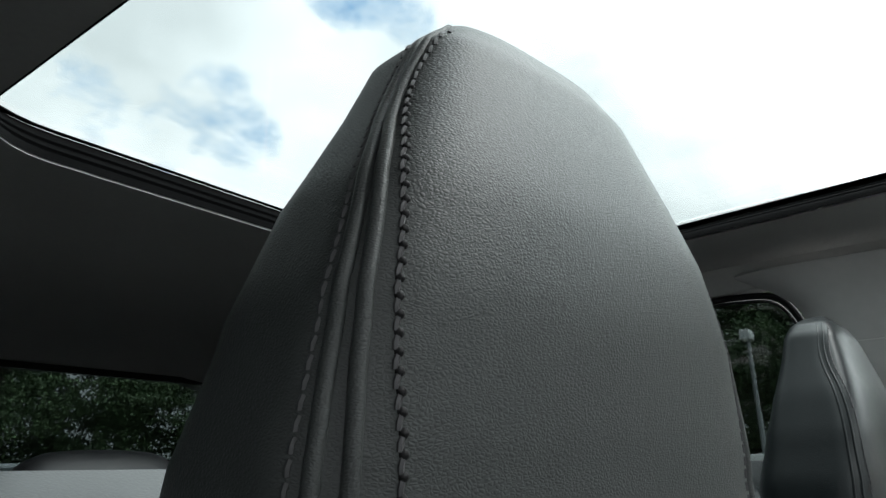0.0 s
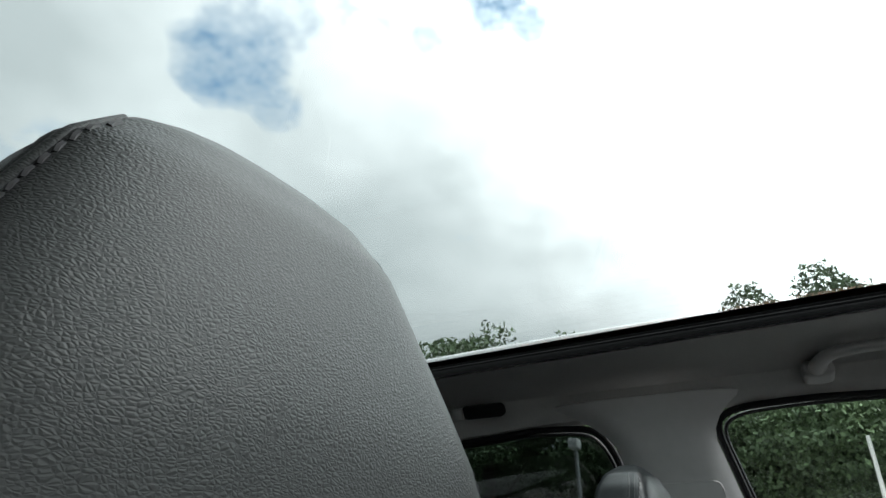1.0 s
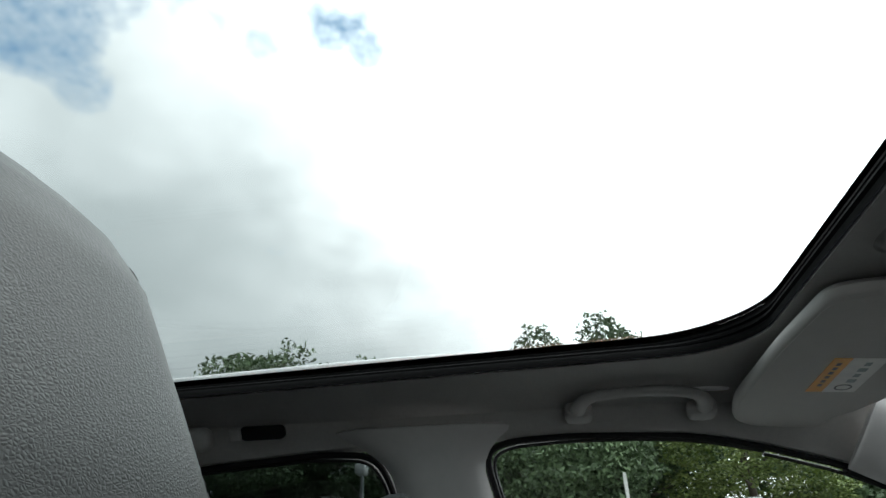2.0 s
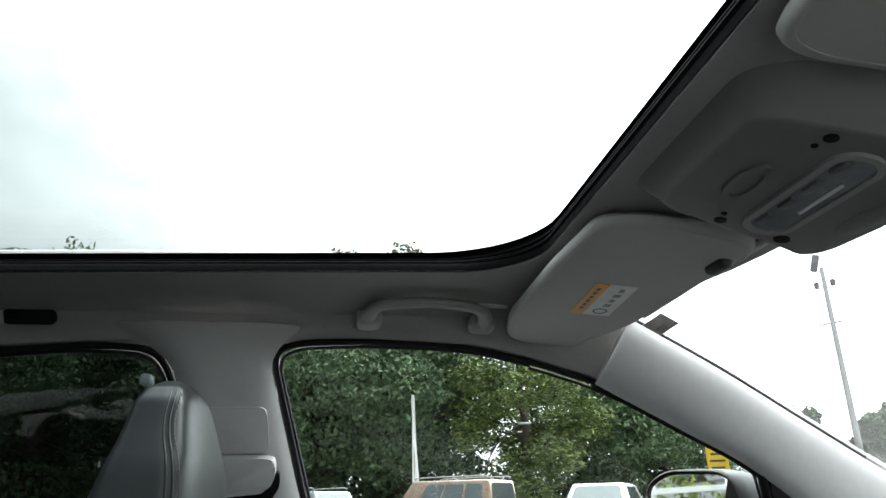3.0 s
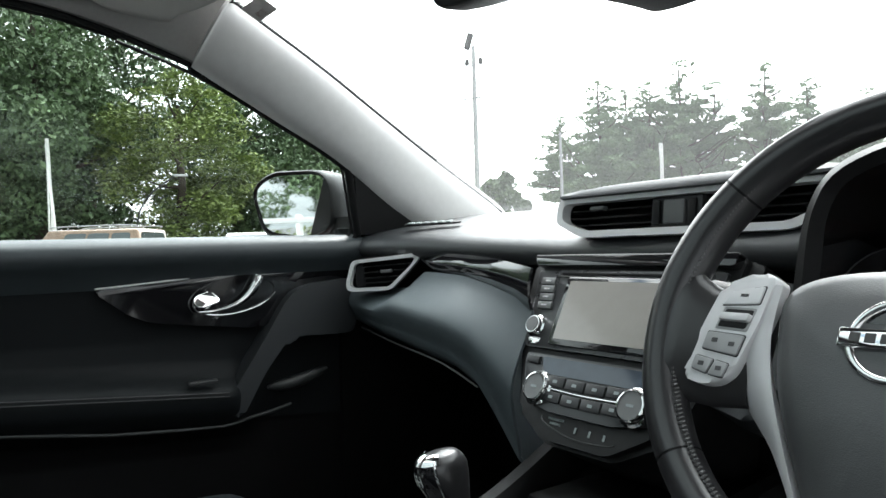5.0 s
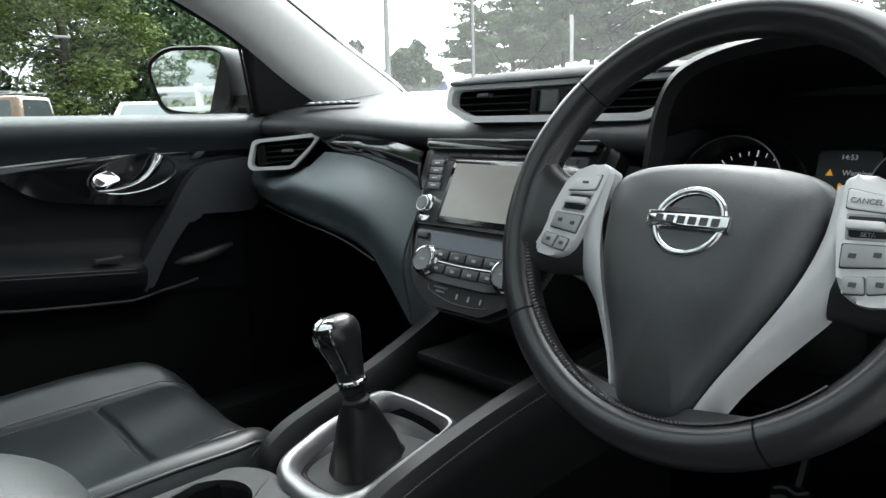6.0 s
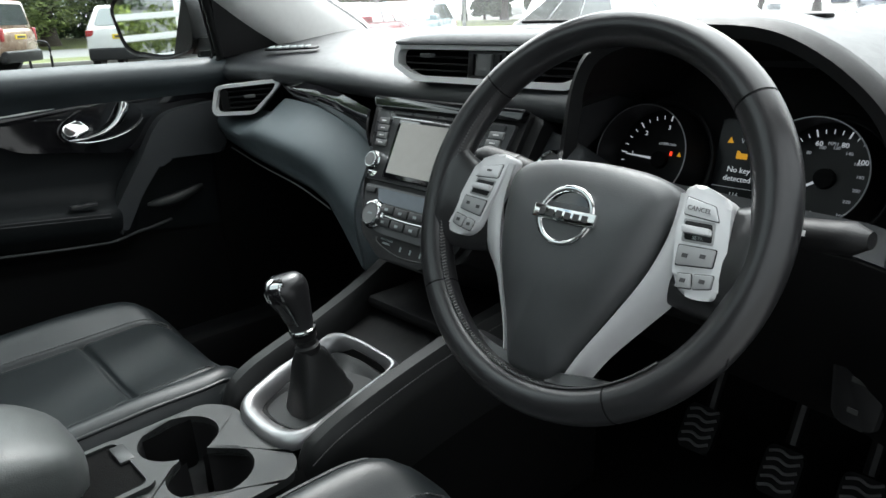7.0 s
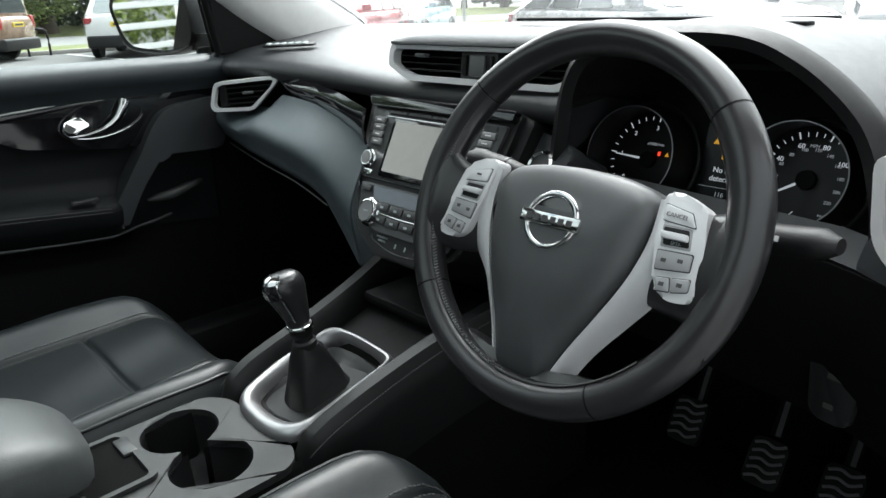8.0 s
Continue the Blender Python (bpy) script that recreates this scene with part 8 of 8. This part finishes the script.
    for s in (-1, 1):
        part("tail_lamp", box((0.10, 0.20 if not boxy else 0.16, 0.16 if not boxy else 0.34), (-h + 0.05, s * W * 0.405, belt - (0.13 if not boxy else 0.16)), 0.03, 2), TAILRED, t, "red tail lamp")
        part("headlamp", box((0.30, 0.30, 0.15), (h - 0.20, s * W * 0.375, nose - 0.17), 0.05, 3), HEADLENS, t, "clear headlamp")
        part("sill", box((L * 0.52, 0.10, 0.12), (0.05, s * (W / 2 - 0.05), 0.33), 0.03, 2), dark, t)
        part("door_mirror", box((0.12, 0.20, 0.14), (cab[3] - 0.25, s * (W / 2 + 0.06), belt + 0.08), 0.04, 2), paint, t)
        if rails:
            part("roof_rail", tube(spline([(rt + 0.15, s * tw * 0.93, zr + 0.0), (rt + 0.25, s * tw * 0.93, zr + 0.06), (ft - 0.25, s * tw * 0.93, zr + 0.06), (ft - 0.1, s * tw * 0.93, zr)], 5), 0.018, 8), STEEL, t)
        for x in (-h * 0.60, h * 0.62):
            c = Matrix.Translation((x, s * (W / 2 - 0.11), wheel_r)) @ Matrix.Rotation(radians(-90 * s), 4, "X")
            wh = part("wheel", turned([(wheel_r * 0.66, -0.10), (wheel_r * 0.96, -0.09), (wheel_r, -0.05), (wheel_r, 0.06), (wheel_r * 0.96, 0.10), (wheel_r * 0.70, 0.11), (wheel_r * 0.66, 0.09)], 28, c), TYRE, t)
            part("rim", turned([(wheel_r * 0.66, 0.07), (wheel_r * 0.68, 0.105), (wheel_r * 0.62, 0.095), (wheel_r * 0.58, 0.05), (0.001, 0.04)], 28, c), HARD, wh)
            bms = [box((wheel_r * 0.55, 0.065, 0.03), (wheel_r * 0.33, 0, 0.085), 0.01, 1, c @ Matrix.Rotation(radians(72 * k), 4, "Z")) for k in range(5)]
            part("spokes", join(*bms), ALLOY, wh, "five alloy spokes")
            arch = [(x + (wheel_r + 0.05) * math.cos(radians(a)), s * (W / 2 - 0.035), wheel_r + (wheel_r + 0.05) * math.sin(radians(a))) for a in np.linspace(-12, 192, 24)]
            part("wheel_arch", tube(arch, 0.05, 8), paint if boxy else dark, t)
            part("arch_shadow", turned([(wheel_r + 0.05, -0.10), (wheel_r + 0.05, 0.045), (0.001, 0.045)], 24, c), RUBBER, t)
    mp = Matrix.Translation((-h - 0.075 * 0 - 0.005, 0, belt - 0.22))
    pl = part("number_plate", box((0.03, 0.52, 0.115), (0, 0, 0), 0.008, 1, mp), PLATE, t, "yellow plate with plain bars")
    part("plate_bar", box((0.012, 0.40, 0.055), (-0.012, 0, 0), 0.0, 1, mp), PRINT_DARK, pl)
    return t


def paint(name, colour, metal=0.4):
    return surface(name, colour, 0.28, metal=metal, vary=0.04, coat=1.0)


def park(t, x, y, heading):
    t.matrix_basis = pose(x, y, 0, 0, 0, heading)
    return t


BRONZE = paint("bronze_paint", (0.32, 0.215, 0.145))
GREYP = paint("slate_grey_paint", (0.20, 0.215, 0.22))
WHITEP = paint("white_car_paint", (0.80, 0.80, 0.79), 0.0)
SILVERP = paint("silver_car_paint", (0.55, 0.57, 0.59), 0.5)
NAVYP = paint("dark_blue_paint", (0.03, 0.045, 0.07), 0.3)
BLUEP = paint("bright_blue_paint", (0.06, 0.17, 0.36), 0.3)
REDP = paint("red_car_paint", (0.42, 0.04, 0.05), 0.2)
PALEB = paint("pale_blue_paint", (0.42, 0.60, 0.66), 0.3)
park(parked_car("bronze tall boxy off-road car parked beside the verge", BRONZE, 4.8, 1.95, 1.88, 1.12, 1.08, (-2.3, -2.22, 0.45, 1.0), 0.40, rails=True, boxy=True), -22.4, 3.25, 229)
park(parked_car("slate grey sport utility car parked beside the verge", GREYP, 4.5, 1.92, 1.70, 1.05, 0.98, (-2.1, -1.75, 0.4, 1.05), 0.37, rails=True), -25.2, -1.0, 215)
park(parked_car("white sport utility car seen from behind", WHITEP, 4.8, 1.94, 1.68, 1.06, 0.98, (-2.2, -1.7, 0.5, 1.25), 0.38), -20.6, 8.05, 150)
park(parked_car("white sport utility car parked facing the windscreen", WHITEP, 4.7, 1.9, 1.70, 1.06, 0.98, (-2.1, -1.75, 0.4, 1.1), 0.37, rails=True), -7.0, 10.6, -62)
park(parked_car("silver saloon parked facing the windscreen", SILVERP, 4.6, 1.82, 1.45, 0.98, 0.96, (-2.0, -1.3, 0.3, 1.1), 0.33), -4.2, 8.2, -20)
park(parked_car("dark blue sport utility car parked ahead", NAVYP, 4.7, 1.92, 1.68, 1.08, 1.02, (-2.1, -1.7, 0.4, 1.1), 0.38, rails=True), -1.6, 9.8, -70)
park(parked_car("red hatchback parked among others", REDP, 4.2, 1.78, 1.46, 0.98, 0.86, (-1.9, -1.5, 0.4, 1.1), 0.32), -12.8, 9.6, -60)
park(parked_car("pale blue hatchback parked among others", PALEB, 4.2, 1.78, 1.52, 0.98, 0.86, (-1.9, -1.5, 0.4, 1.1), 0.32), -14.6, 13.0, -58)
park(parked_car("silver estate car parked behind the hedge", SILVERP, 4.6, 1.82, 1.52, 0.98, 0.88, (-2.1, -1.8, 0.3, 1.1), 0.33), -6.6, -13.6, 122)
park(parked_car("blue van-like car parked behind the hedge", BLUEP, 4.5, 1.85, 1.75, 1.05, 0.95, (-2.0, -1.9, 0.5, 1.2), 0.34), -11.5, -8.5, 122)
